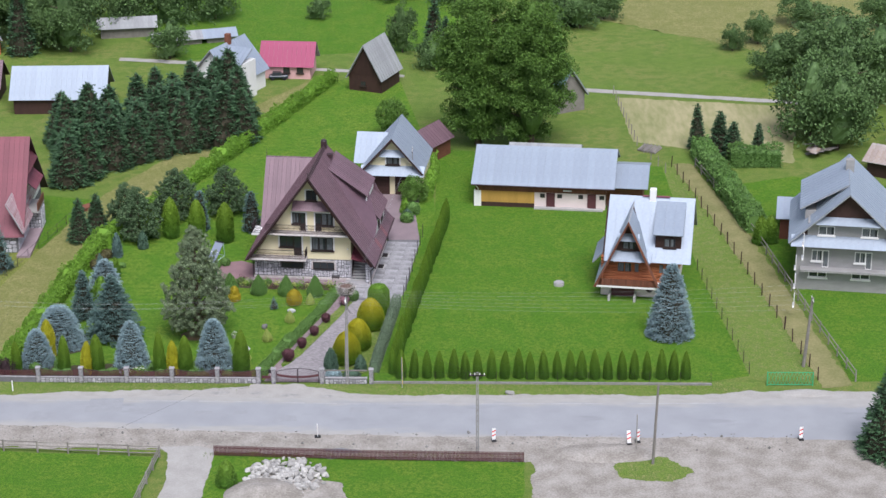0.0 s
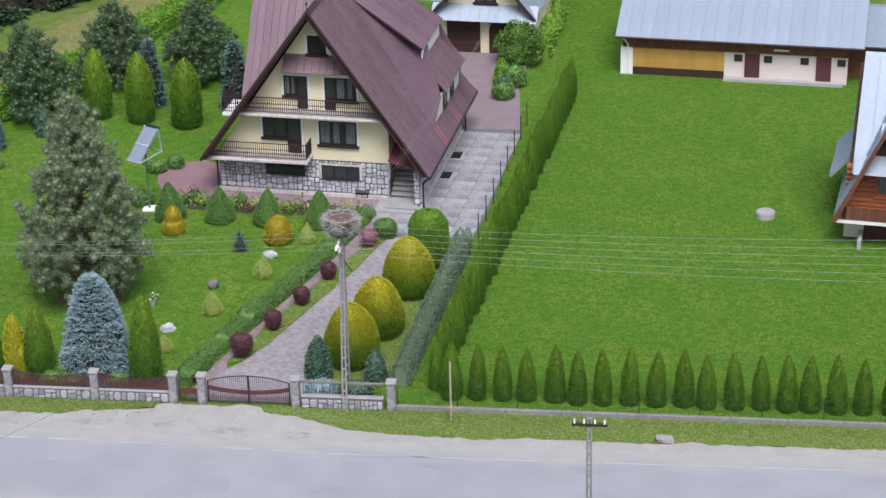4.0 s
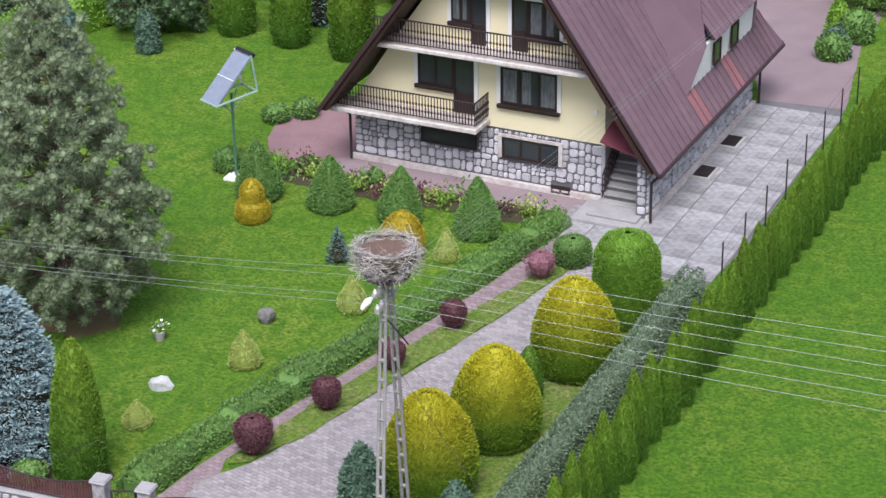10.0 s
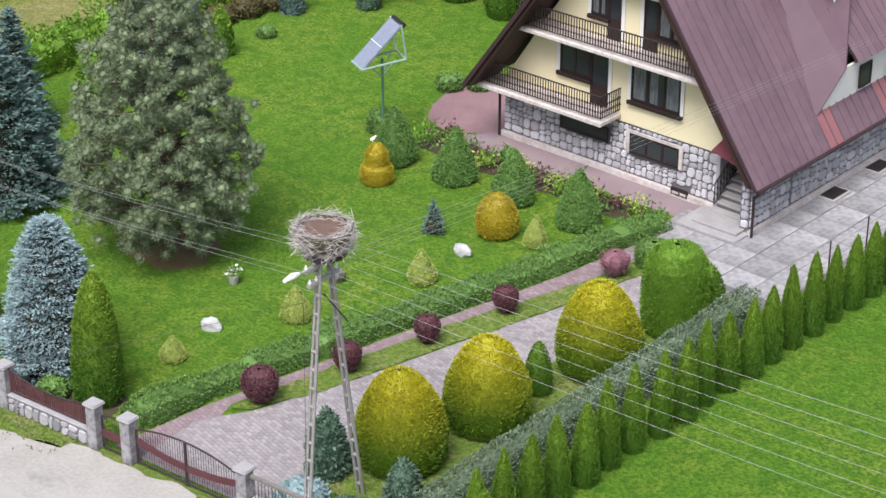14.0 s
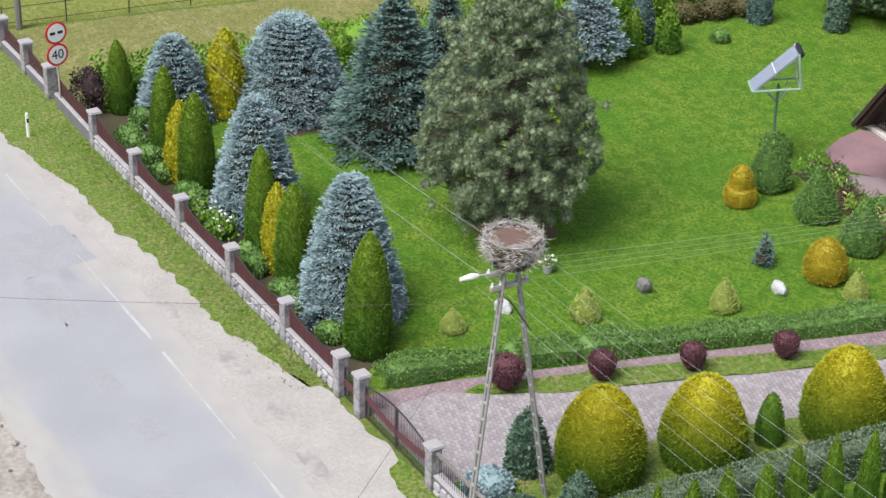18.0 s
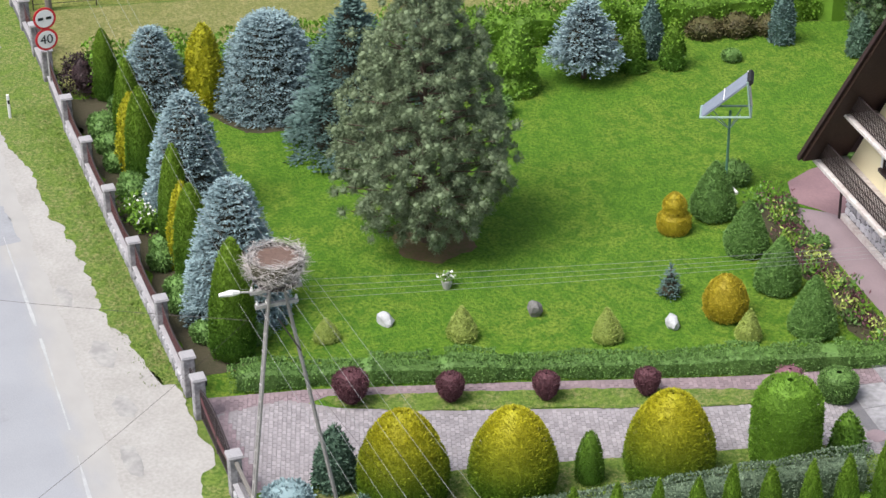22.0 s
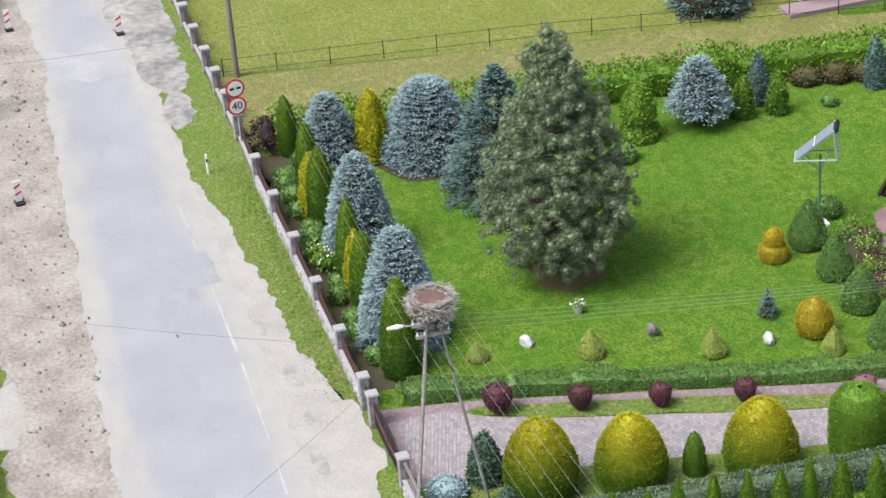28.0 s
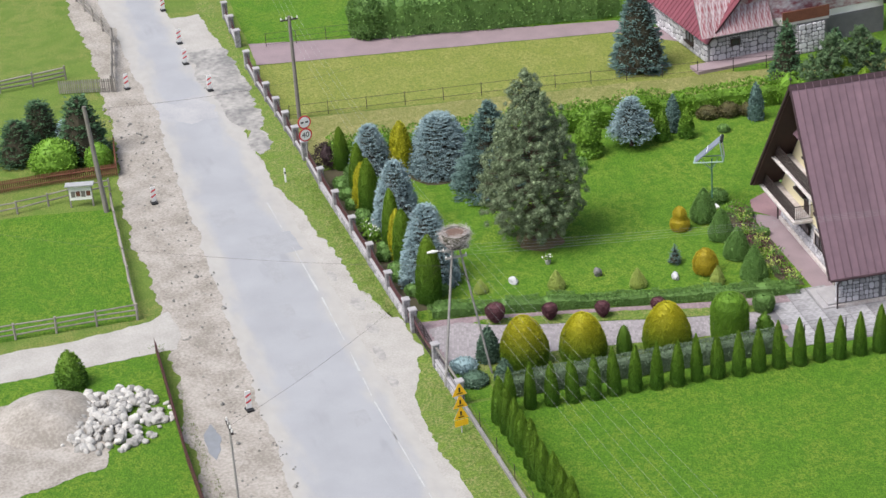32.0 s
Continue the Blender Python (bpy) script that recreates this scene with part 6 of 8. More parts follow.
edges = [-5.5] + PILLARS
for a, b in zip(edges[1:], edges[:-1]):
    low_wall(a + 0.19, 0, b - 0.19, 0)
    iron_panel(a + 0.19, 0, b - 0.19, 0, 0.55, 0.52, 0.78)
low_wall(-28.6, 0.1, -24.85, 0)
iron_panel(-28.6, 0.1, -24.85, 0, 0.55, 0.55, 0.7)
fp = [(-29.4, 0.12)] + FARP
for (a, ya), (b, yb) in zip(fp[1:], fp[:-1]):
    if abs(a - b) < 4:
        low_wall(a + 0.22, ya, b - 0.22, yb, 0.4, 0.25)
        iron_panel(a + 0.22, ya, b - 0.22, yb, 0.45, 0.6, 0.75, "dark iron panel of the neighbour's fence", 0.13, 0.07)
low_wall(0.25, 0, 3.9, 0, 0.55)
rl = thing("wall_rail", "weathered pale rail above the front wall", "rail", pose(0, 0, 0))
part("beam", B(0.22, -0.05, 1.2, 3.92, 0.05, 1.3, bevel=0.01), GREYWOOD, rl)
b = part("mesh_bar", B(-0.006, -0.006, 0.55, 0.006, 0.006, 1.2), IRON, rl)
for i in range(30):
    o = b if i == 0 else again(b, Matrix.Identity(4), rl)
    o.matrix_basis = pose(0.35 + 0.118 * i, 0, 0)
gate = thing("drive_gate", "double-leaf maroon iron drive gate, closed", "gate", pose(-4.2, 0, 0))
for k in (0, 1):
    u0, u1 = 0.28 + k * 1.84, 2.08 + k * 1.84
    lf = part("gate_leaf", bmesh.new(), IRON, gate, "arched iron gate leaf")
    bm = bmesh.new()

    def arch(u):
        return 1.42 - 0.3 * ((u - 2.1) / 1.85) ** 2

    def smile(u):
        return 0.5 + 0.22 * ((u - 2.1) / 1.85) ** 2
    for i in range(8):
        a, c = u0 + (u1 - u0) * i / 8, u0 + (u1 - u0) * (i + 1) / 8
        rod(bm, (a, 0, arch(a)), (c, 0, arch(c)), 0.028, seg=6)
    rod(bm, (u0, 0, 0.12), (u1, 0, 0.12), 0.028, seg=6)
    rod(bm, (u0, 0, 0.06), (u0, 0, arch(u0)), 0.035, seg=6)
    rod(bm, (u1, 0, 0.06), (u1, 0, arch(u1)), 0.035, seg=6)
    part("leaf_frame", bm, IRON, lf)
    bm = bmesh.new()
    for i in range(8):
        a, c = u0 + (u1 - u0) * i / 8, u0 + (u1 - u0) * (i + 1) / 8
        poly(bm, [(a, -0.02, smile(a)), (c, -0.02, smile(c)), (c, -0.02, smile(c) + 0.2), (a, -0.02, smile(a) + 0.2)], (0, 0.04, 0))
    part("band", bm, MAROON, lf, "curved maroon band across the leaf")
    for i in range(1, 20):
        u = u0 + (u1 - u0) * i / 20
        part("bar", rod(bmesh.new(), (u, 0, 0.12), (u, 0, arch(u)), 0.009, seg=4), IRON, lf)
wg = thing("walk_gate", "narrow maroon iron walk gate between pillars", "gate", pose(-5.5, 0, 0))
part("gate_frame", rod(rod(rod(bmesh.new(), (0.28, 0, 1.1), (1.05, 0, 1.25), 0.025), (0.28, 0, 0.1), (1.05, 0, 0.1), 0.025), (0.28, 0, 0.1), (0.28, 0, 1.1), 0.03), IRON, wg)
part("band", B(0.28, -0.02, 0.45, 1.05, 0.02, 0.7), MAROON, wg)
for i in range(1, 8):
    part("bar", rod(bmesh.new(), (0.28 + 0.096 * i, 0, 0.1), (0.28 + 0.096 * i, 0, 1.15), 0.009, seg=4), IRON, wg)
part("letter_box", B(0.85, 0.12, 0.9, 1.1, 0.32, 1.2, bevel=0.02), BLACK, wg)


# ---- lighter fences ----
def post_fence(name, label, pts, spacing, h, mat, rails=(), post=0.04, rail=0.02, square=False, category="fence", jitter=0.0, seed=1):
    """Posts and rails along a line of ground points, each post a piece of its own."""
    r = random.Random(seed)
    e = thing(name, label, category)
    first = part("post", B(-post, -post, -0.05, post, post, h, bevel=0.008) if square else rod(bmesh.new(), (0, 0, -0.05), (0, 0, h), post, post * 0.9, 6), mat, e)
    used = False
    for a, b in zip(pts, pts[1:]):
        A0, B0 = Vector((*a, 0)), Vector((*b, 0))
        n = max(1, round((B0 - A0).length / spacing))
        yaw = math.degrees(math.atan2(b[1] - a[1], b[0] - a[0]))
        for i in range(n + 1):
            p = A0.lerp(B0, i / n)
            o = first if not used else again(first, Matrix.Identity(4), e)
            used = True
            o.matrix_basis = pose(p.x, p.y, 0, r.uniform(-jitter, jitter), r.uniform(-jitter, jitter), yaw)
        for i in range(n):
            p, q = A0.lerp(B0, i / n), A0.lerp(B0, (i + 1) / n)
            for z in rails:
                j = r.uniform(-jitter, jitter) * 0.02
                part("rail", rod(bmesh.new(), p + Vector((0, 0, z + j)), q + Vector((0, 0, z - j)), rail, seg=5), mat, e)
    return e


post_fence("iron_field_fence", "thin dark iron fence across the grass", [(-36.6, 0.8), (-34.2, 16.5), (-31.0, 31), (-29.0, 40)], 2.6, 1.0, IRON, (0.25, 0.9), 0.03, 0.016)
post_fence("iron_field_fence", "thin dark iron fence beyond the pink driveway", [(-50.6, 2.4), (-49.6, 9.0)], 2.2, 1.1, IRON, (0.2, 0.6, 1.05), 0.03, 0.014)
post_fence("mesh_fence", "wire mesh fence on thin posts beside the drive", [(6.2, 18.4), (7.4, 34.5)], 2.4, 1.5, IRON, (0.4, 0.8, 1.2, 1.5), 0.03, 0.005)
post_fence("mesh_fence", "wire mesh fence on a low concrete kerb", [(4.5, 0.1), (33.5, 0.3)], 2.6, 1.1, IRON, (0.4, 0.7, 1.05), 0.022, 0.005)
kb = thing("concrete_kerb", "low weathered concrete kerb under the mesh fence", "kerb")
for i in range(12):
    part("kerb_piece", B(4.42 + 2.43 * i, -0.02, 0, 6.83 + 2.43 * i, 0.16, 0.22, bevel=0.015), surf("weathered_kerb_concrete", (0.26, 0.25, 0.245), (0.16, 0.155, 0.15), fine=8, big=1.5, rough=0.95) if i == 0 else bpy.data.materials["weathered_kerb_concrete"], kb)
post_fence("mesh_fence", "rusty wire fence beside the grass strip", [(34.4, 26), (37.0, 2.4)], 2.4, 1.2, IRON, (0.4, 0.8, 1.15), 0.035, 0.006)
post_fence("post_fence", "leaning wooden posts along the hay lane", [(34.0, 56), (38.0, 33), (41.2, 12), (42.8, 1.2)], 2.6, 1.3, DARKWOOD, (0.5, 0.9), 0.06, 0.006, jitter=3)
post_fence("rail_fence", "weathered grey rail fence along the hay lane", [(36.6, 56), (40.9, 35), (43.9, 14), (46.0, 1.0)], 2.4, 1.1, GREYWOOD, (0.5, 1.0), 0.07, 0.05, jitter=2)
post_fence("post_fence", "thin posts beside the hay field", [(28.8, 82), (30.6, 63), (33.2, 54)], 2.2, 1.2, GREYWOOD, (0.9,), 0.05, 0.006)
post_fence("rail_fence", "weathered wooden rail fence round the paddock", [(-27.6, -12.9), (-22.0, -13.3), (-12.0, -14.0), (-12.5, -20.8), (-13.2, -30)], 2.6, 1.05, GREYWOOD, (0.35, 0.65, 0.95), 0.08, 0.05, jitter=2)
post_fence("rail_fence", "weathered wooden rail fence before the red fence", [(-30.2, -12.6), (-29.3, -18.6), (-29.3, -26)], 2.4, 0.9, GREYWOOD, (0.4, 0.8), 0.07, 0.05, jitter=2)
post_fence("rail_fence", "grey wooden fence far along the road", [(-47.2, -9.6), (-57.0, -8.0), (-70, -9.5)], 2.6, 1.2, GREYWOOD, (0.4, 0.75, 1.1), 0.08, 0.06, jitter=2)
post_fence("rail_fence", "grey wooden fence across the far yard", [(-51, -12.4), (-50, -22)], 2.4, 1.1, GREYWOOD, (0.3, 0.6, 0.9), 0.08, 0.07, jitter=2)


def picket(name, label, pts, h, mat, w=0.09, gap=0.14, group=""):
    e = thing(name, label, "fence", group=group)
    first = None
    for a, b in zip(pts, pts[1:]):
        A0, B0 = Vector((*a, 0)), Vector((*b, 0))
        yaw = math.degrees(math.atan2(b[1] - a[1], b[0] - a[0]))
        for z in (0.3, h - 0.25):
            part("rail", rod(bmesh.new(), A0 + Vector((0, 0, z)), B0 + Vector((0, 0, z)), 0.035, seg=6), mat, e)
        n = int((B0 - A0).length / gap)
        for i in range(n + 1):
            p = A0.lerp(B0, i / n)
            if first is None:
                bm = poly(bmesh.new(), [(-w / 2, -0.055, 0.1), (w / 2, -0.055, 0.1), (w / 2, -0.055, h - 0.05), (0, -0.055, h), (-w / 2, -0.055, h - 0.05)], (0, 0.02, 0))
                o = first = part("picket", bm, mat, e)
            else:
                o = again(first, Matrix.Identity(4), e)
            o.matrix_basis = pose(p.x, p.y, 0, 0, 0, yaw)
    return e


picket("picket_fence", "maroon picket fence beside the dirt shoulder", [(-7.6, -13.7), (4.4, -14.3), (17.3, -14.5)], 1.0, MAROON, 0.07, 0.105)
picket("red_picket_fence", "brown-red picket fence round a small garden", [(-32.2, -11.8), (-32.6, -16), (-32.9, -24)], 0.95, BROWNWOOD, 0.1, 0.13)
picket("red_picket_fence", "brown-red picket fence round a small garden", [(-32.2, -11.8), (-37, -11.2)], 0.95, BROWNWOOD, 0.1, 0.13)
picket("grey_picket_gate", "grey picket gate beside the far track", [(-48.2, -13.2), (-46.9, -9.4)], 1.1, GREYWOOD, 0.1, 0.15)
gg = thing("green_gate", "bright green painted iron field gate", "gate", pose(38.3, 0.1, 0))
part("gate_frame", rod(rod(rod(rod(bmesh.new(), (0, 0, 0.1), (3.9, 0, 0.1), 0.04), (0, 0, 1.25), (3.9, 0, 1.25), 0.04), (0, 0, 0), (0, 0, 1.3), 0.05), (3.9, 0, 0), (3.9, 0, 1.3), 0.05), GREENPAINT, gg)
for i in range(13):
    part("bar", rod(bmesh.new(), (0.3 * i, 0, 0.1), (0.3 * i + 0.3, 0, 1.25), 0.018, seg=5), GREENPAINT, gg)
    part("bar", rod(bmesh.new(), (0.3 * i + 0.3, 0, 0.1), (0.3 * i, 0, 1.25), 0.018, seg=5), GREENPAINT, gg)


# ---- nest pole, poles and wires ----
def ladder_leg(p, q, name, parent):
    """A pierced concrete leg: two chords and rungs."""
    p, q = Vector(p), Vector(q)
    bm = bmesh.new()
    side = Vector((0.085, 0, 0))
    rod(bm, p - side, q - side * 0.7, 0.05, 0.04, 6)
    rod(bm, p + side, q + side * 0.7, 0.05, 0.04, 6)
    n = 16
    for i in range(n + 1):
        c = p.lerp(q, i / n)
        rod(bm, c - side, c + side, 0.055, seg=5)
    return part(name, bm, POLECON, parent)


np_ = thing("nest_pole", "two-legged pierced concrete power pole by the wall", "power pole", pose(0, 0, 0))
POLECON = surf("weathered_pole_concrete", (0.30, 0.29, 0.28), (0.2, 0.19, 0.185), fine=14, big=1.2, rough=0.9)
ladder_leg((2.2, -0.2, -0.1), (2.2, 0.72, 8.0), "leg", np_)
ladder_leg((1.9, 2.5, -0.1), (2.2, 1.06, 8.0), "leg", np_)
for z, w in ((7.75, 0.62), (7.3, 0.5)):
    arm = part("cross_arm", B(2.1, 0.82 - w, z, 2.22, 0.97 + w, z + 0.1), CONCRETE, np_, "grey steel cross-arm")
    for yy in (0.87 - w, 0.87 - w * 0.5, 0.92 + w * 0.5, 0.92 + w):
        part("insulator", rod(rod(bmesh.new(), (2.16, yy, z + 0.1), (2.16, yy, z + 0.22), 0.032, 0.024), (2.16, yy, z + 0.13), (2.16, yy, z + 0.16), 0.05, 0.042), WHITE, arm, "white porcelain insulator")
lamp = part("lamp_arm", rod(rod(bmesh.new(), (2.15, 0.75, 7.55), (2.2, 0.15, 7.86), 0.03), (2.2, 0.15, 7.86), (2.2, -0.1, 7.9), 0.03), CONCRETE, np_)
part("lamp_head", rod(rod(bmesh.new(), (2.2, -0.08, 7.9), (2.2, -0.28, 7.92), 0.05, 0.09), (2.2, -0.28, 7.92), (2.2, -0.62, 7.92), 0.09, 0.05), WHITE, lamp, "white street lamp head")
part("stay_tube", rod(bmesh.new(), (2.15, 0.9, 6.9), (2.5, 1.4, 6.0), 0.02), IRON, np_)
part("platform", rod(bmesh.new(), (2.2, 0.92, 8.02), (2.2, 0.92, 8.14), 0.55, 0.6, 12), IRON, np_)
nest = thing("stork_nest", "large empty nest of bleached twigs with a brown bowl", "nest", pose(2.2, 0.92, 8.14) @ Matrix.Scale(0.9, 4))
rs = np.random.RandomState(8)
prof = {"h": 0.72, "z": 0.0, "a": [0, 0.3, 0.7, 1.0], "r": [0.5, 0.68, 0.82, 0.78]}
core = lathe(prof, 0.15, rs, 20, 6, 1.0)
joined("nest_body", [core], SOIL, nest, "dark packed nest core")
part("nest_bowl", rod(bmesh.new(), (0, 0, 0.5), (0, 0, 0.66), 0.62, 0.66, 24), surf("nest_lining", (0.16, 0.105, 0.085), (0.11, 0.07, 0.055), fine=14, big=3, bump=0.8), nest, "brown bowl of trampled lining")
n = 2600
t = rs.uniform(0, 2 * math.pi, n)
z = rs.uniform(-0.02, 0.8, n)
r = np.interp(z / 0.72, prof["a"], prof["r"]) * rs.uniform(0.92, 1.08, n)
p = np.stack([r * np.cos(t), r * np.sin(t), z], 1)
d = np.stack([-np.sin(t), np.cos(t), 0 * t], 1) * np.sign(rs.normal(size=n))[:, None] + np.stack([np.cos(t), np.sin(t), 0 * t], 1) * rs.uniform(0, 0.5, n)[:, None]
v1 = blades(p - d * 0.2, rot_any(d, rs, 0.34), 0.42, 0.014, rs)
n3 = 260
t = rs.uniform(0, 2 * math.pi, n3)
q = 0.5 + rs.uniform(0, 1, n3) * 0.28
p = np.stack([q * np.cos(t), q * np.sin(t), 0.58 + 0.22 * q ** 2 + rs.uniform(0, 0.06, n3)], 1)
d = np.stack([np.cos(t * 7), np.sin(t * 7), rs.normal(0, 0.15, n3)], 1)
v3 = blades(p - d * 0.15, d, 0.3, 0.014, rs)
n2 = 260
t = rs.uniform(0, 2 * math.pi, n2)
p = np.stack([0.74 * np.cos(t), 0.74 * np.sin(t), rs.uniform(0, 0.75, n2)], 1)
d = np.stack([np.cos(t), np.sin(t), rs.uniform(-0.5, 0.3, n2)], 1)
twg = joined("twig_weave", [v1, v3, blades(p, rot_any(d, rs, 0.5), 0.3, 0.014, rs)], TWIG, nest, "bleached interwoven twigs")
tagged(twg, kind="stuff")


def pole(x, y, h, r, name, label, lean=(0, 0), arm=True, yaw=0):
    e = thing(name, label, "power pole", pose(x, y, 0, lean[0], lean[1], yaw))
    part("shaft", rod(bmesh.new(), (0, 0, -0.2), (0, 0, h), r, r * 0.72), GREYWOOD, e)
    if arm:
        a = part("cross_arm", B(-0.05, -0.6, h - 0.3, 0.05, 0.6, h - 0.2), IRON, e)
        for yy in (-0.55, -0.2, 0.2, 0.55):
            part("insulator", rod(bmesh.new(), (0, yy, h - 0.2), (0, yy, h - 0.06), 0.045, 0.03), WHITE, a)
    return e


pole(-36.3, 1.4, 7.4, 0.15, "wooden_pole", "tall weathered wooden power pole on the grass")
pole(41.9, 4.0, 6.6, 0.16, "wooden_pole", "weathered leaning power pole by the lane", (0, 4))
cp = thing("concrete_pole", "pierced concrete power pole beside the dirt shoulder", "power pole")
ladder_leg((13.6, -13.4, -0.2), (13.6, -13.4, 7.4), "shaft", cp)
arm = part("cross_arm", B(12.95, -13.46, 7.1, 14.25, -13.34, 7.2), IRON, cp)
for xx in (13.05, 13.4, 13.8, 14.15):
    part("insulator", rod(bmesh.new(), (xx, -13.4, 7.2), (xx, -13.4, 7.36), 0.045, 0.03), WHITE, arm)
pole(27.6, -14.6, 7.0, 0.12, "wooden_pole", "thin grey pole beside the dirt shoulder", (0, 2), False)
pole(26.4, -12.4, 3.3, 0.05, "thin_pole", "thin dark marker pole in the dirt", (0, 0), False)
pole(-27.1, -13.3, 7.0, 0.17, "wooden_pole", "leaning weathered pole at the paddock corner", (3, -6), False)
pole(5.9, 46.6, 5.4, 0.05, "roof_pole", "slim service pole beside the garage")


def wire(p, q, sag, r=0.0042, mat=None):
    p, q = Vector(p), Vector(q)
    bm = bmesh.new()
    n = 10
    pts = [p.lerp(q, i / n) - Vector((0, 0, 4 * sag * (i / n) * (1 - i / n))) for i in range(n + 1)]
    side = Vector((q.y - p.y, p.x - q.x, 0)).normalized() * r
    ring = [[bm.verts.new(a + o) for o in (side, Vector((0, 0, r)), -side, Vector((0, 0, -r)))] for a in pts]
    for a, b in zip(ring, ring[1:]):
        for k in range(4):
            bm.faces.new((a[k], a[(k + 1) % 4], b[(k + 1) % 4], b[k]))
    bm.faces.new(ring[0][::-1])
    bm.faces.new(ring[-1])
    ob = part("power_line", bm, mat or WIRE)
    return tagged(ob, "thin slack overhead power line", "power line", "overhead lines")


for k, yy in enumerate((-0.03, 0.42, 1.37, 1.82)):
    z = 7.95 if k % 2 == 0 else 7.5
    wire((2.16, yy, z), (-36.3, 0.9 + 0.35 * k, 7.35), 0.9)
    wire((2.16, yy, z), (5.9, 46.1 + 0.3 * k, 5.2), 0.5)
    wire((-36.3, 0.9 + 0.35 * k, 7.35), (-74, 5 + 0.35 * k, 7.2), 0.9)
for k in range(6):
    wire((2.16, -0.1 + 0.4 * k, 7.55 + 0.08 * k), (41.9, 2.8 + 0.62 * k, 6.0 + 0.2 * k), 0.5)
wire((2.16, 0.1, 7.0), (13.6, -13.4, 7.2), 0.4, 0.006, IRON)
wire((2.16, 0.1, 7.0), (-14, -24, 7.2), 0.6, 0.006, IRON)
wire((-26.4, 4, 7.0), (-27.5, -13.0, 6.8), 0.4, 0.006, IRON)
st = wire((2.2, 0.8, 6.3), (4.6, 4.2, 0.9), 0.05, 0.006, IRON)

# ---- road furniture ----
def disc_sign(parent, z, r=0.45):
    """A round red-ringed plate that faces along +x."""
    pl = part("sign_plate", rod(bmesh.new(), (0.02, 0, z), (0.05, 0, z), r, seg=24), REDPAINT, parent, "red-rimmed round plate")
    part("sign_face", rod(bmesh.new(), (0.05, 0, z), (0.06, 0, z), r * 0.8, seg=24), WHITE, pl)
    return pl


def letters(text, size, mat, parent, m, name="lettering"):
    cu = bpy.data.curves.new(name, "FONT")
    cu.body, cu.size, cu.extrude, cu.align_x, cu.align_y = text, size, 0.004, "CENTER", "CENTER"
    cu.materials.append(mat)
    tmp = bpy.data.objects.new("tmp", cu)
    scene.collection.objects.link(tmp)
    me = bpy.data.meshes.new_from_object(tmp.evaluated_get(bpy.context.evaluated_depsgraph_get()))
    bpy.data.objects.remove(tmp)
    me.materials.clear()
    me.materials.append(mat)
    o = new(name, me)
    o.parent = parent
    o.matrix_basis = m
    return o


sg = thing("speed_sign", "two round red-rimmed traffic signs on a post", "traffic sign", pose(-28.1, 0.0, 0, 0, 0, 8))
part("post", rod(bmesh.new(), (0, 0, -0.1), (0, 0, 3.4), 0.035), CONCRETE, sg)
s1 = disc_sign(sg, 2.33)
letters("40", 0.52, BLACK, s1, pose(0.066, 0, 2.33, 90, 0, 90))
s2 = disc_sign(sg, 3.2)
for yy in (-0.16, 0.16):
    part("car_symbol", B(0.06, yy - 0.105, 3.15, 0.07, yy + 0.105, 3.26, bevel=0.003), BLACK, s2)
wsn = thing("roadworks_signs", "stack of yellow triangular roadworks signs on a post", "traffic sign", pose(6.95, -0.8, 0, 0, 0, 5))
part("post", rod(bmesh.new(), (0, 0, -0.1), (0, 0, 2.9), 0.035), CONCRETE, wsn)
for z, inv in ((0.85, 0), (1.5, 0), (2.2, 0)):
    s = part("sign_plate", poly(bmesh.new(), [(0.03, -0.42, z), (0.03, 0.42, z), (0.03, 0.06, z + 0.68), (0.03, -0.06, z + 0.68)], (0.012, 0, 0)), CONCRETE, wsn, "yellow triangular warning plate")
    part("sign_face", poly(bmesh.new(), [(0.042, -0.4, z + 0.01), (0.042, 0.4, z + 0.01), (0.042, 0.055, z + 0.67), (0.042, -0.055, z + 0.67)], (0.008, 0, 0)), YELLOWPAINT, s)
    part("symbol", B(0.052, -0.045, z + 0.2, 0.06, 0.045, z + 0.46), BLACK, s)
    part("symbol", B(0.052, -0.16, z + 0.1, 0.06, 0.16, z + 0.15), BLACK, s)
part("sub_plate", B(0.03, -0.36, 0.45, 0.05, 0.36, 0.8), YELLOWPAINT, wsn)


def barrier(x, y, yaw, lean=0):
    e = thing("striped_barrier", "red and white striped roadworks board on a foot", "barrier", pose(x, y, 0.05, 0, lean, yaw), group="striped roadworks boards")
    part("foot", B(-0.25, -0.2, 0, 0.25, 0.2, 0.1, bevel=0.02), BLACK, e)
    bd = part("board", B(-0.02, -0.15, 0.12, 0.02, 0.15, 1.15, bevel=0.005), WHITE, e)
    for k in range(2):
        z = 0.4 + 0.36 * k
        part("stripe", poly(bmesh.new(), [(0.021, -0.15, z), (0.021, 0.15, z + 0.14), (0.021, 0.15, z + 0.25), (0.021, -0.15, z + 0.11)], (0.004, 0, 0)), REDPAINT, bd)
        part("stripe", poly(bmesh.new(), [(-0.021, -0.15, z), (-0.021, 0.15, z + 0.14), (-0.021, 0.15, z + 0.25), (-0.021, -0.15, z + 0.11)], (-0.004, 0, 0)), REDPAINT, bd)
    return e


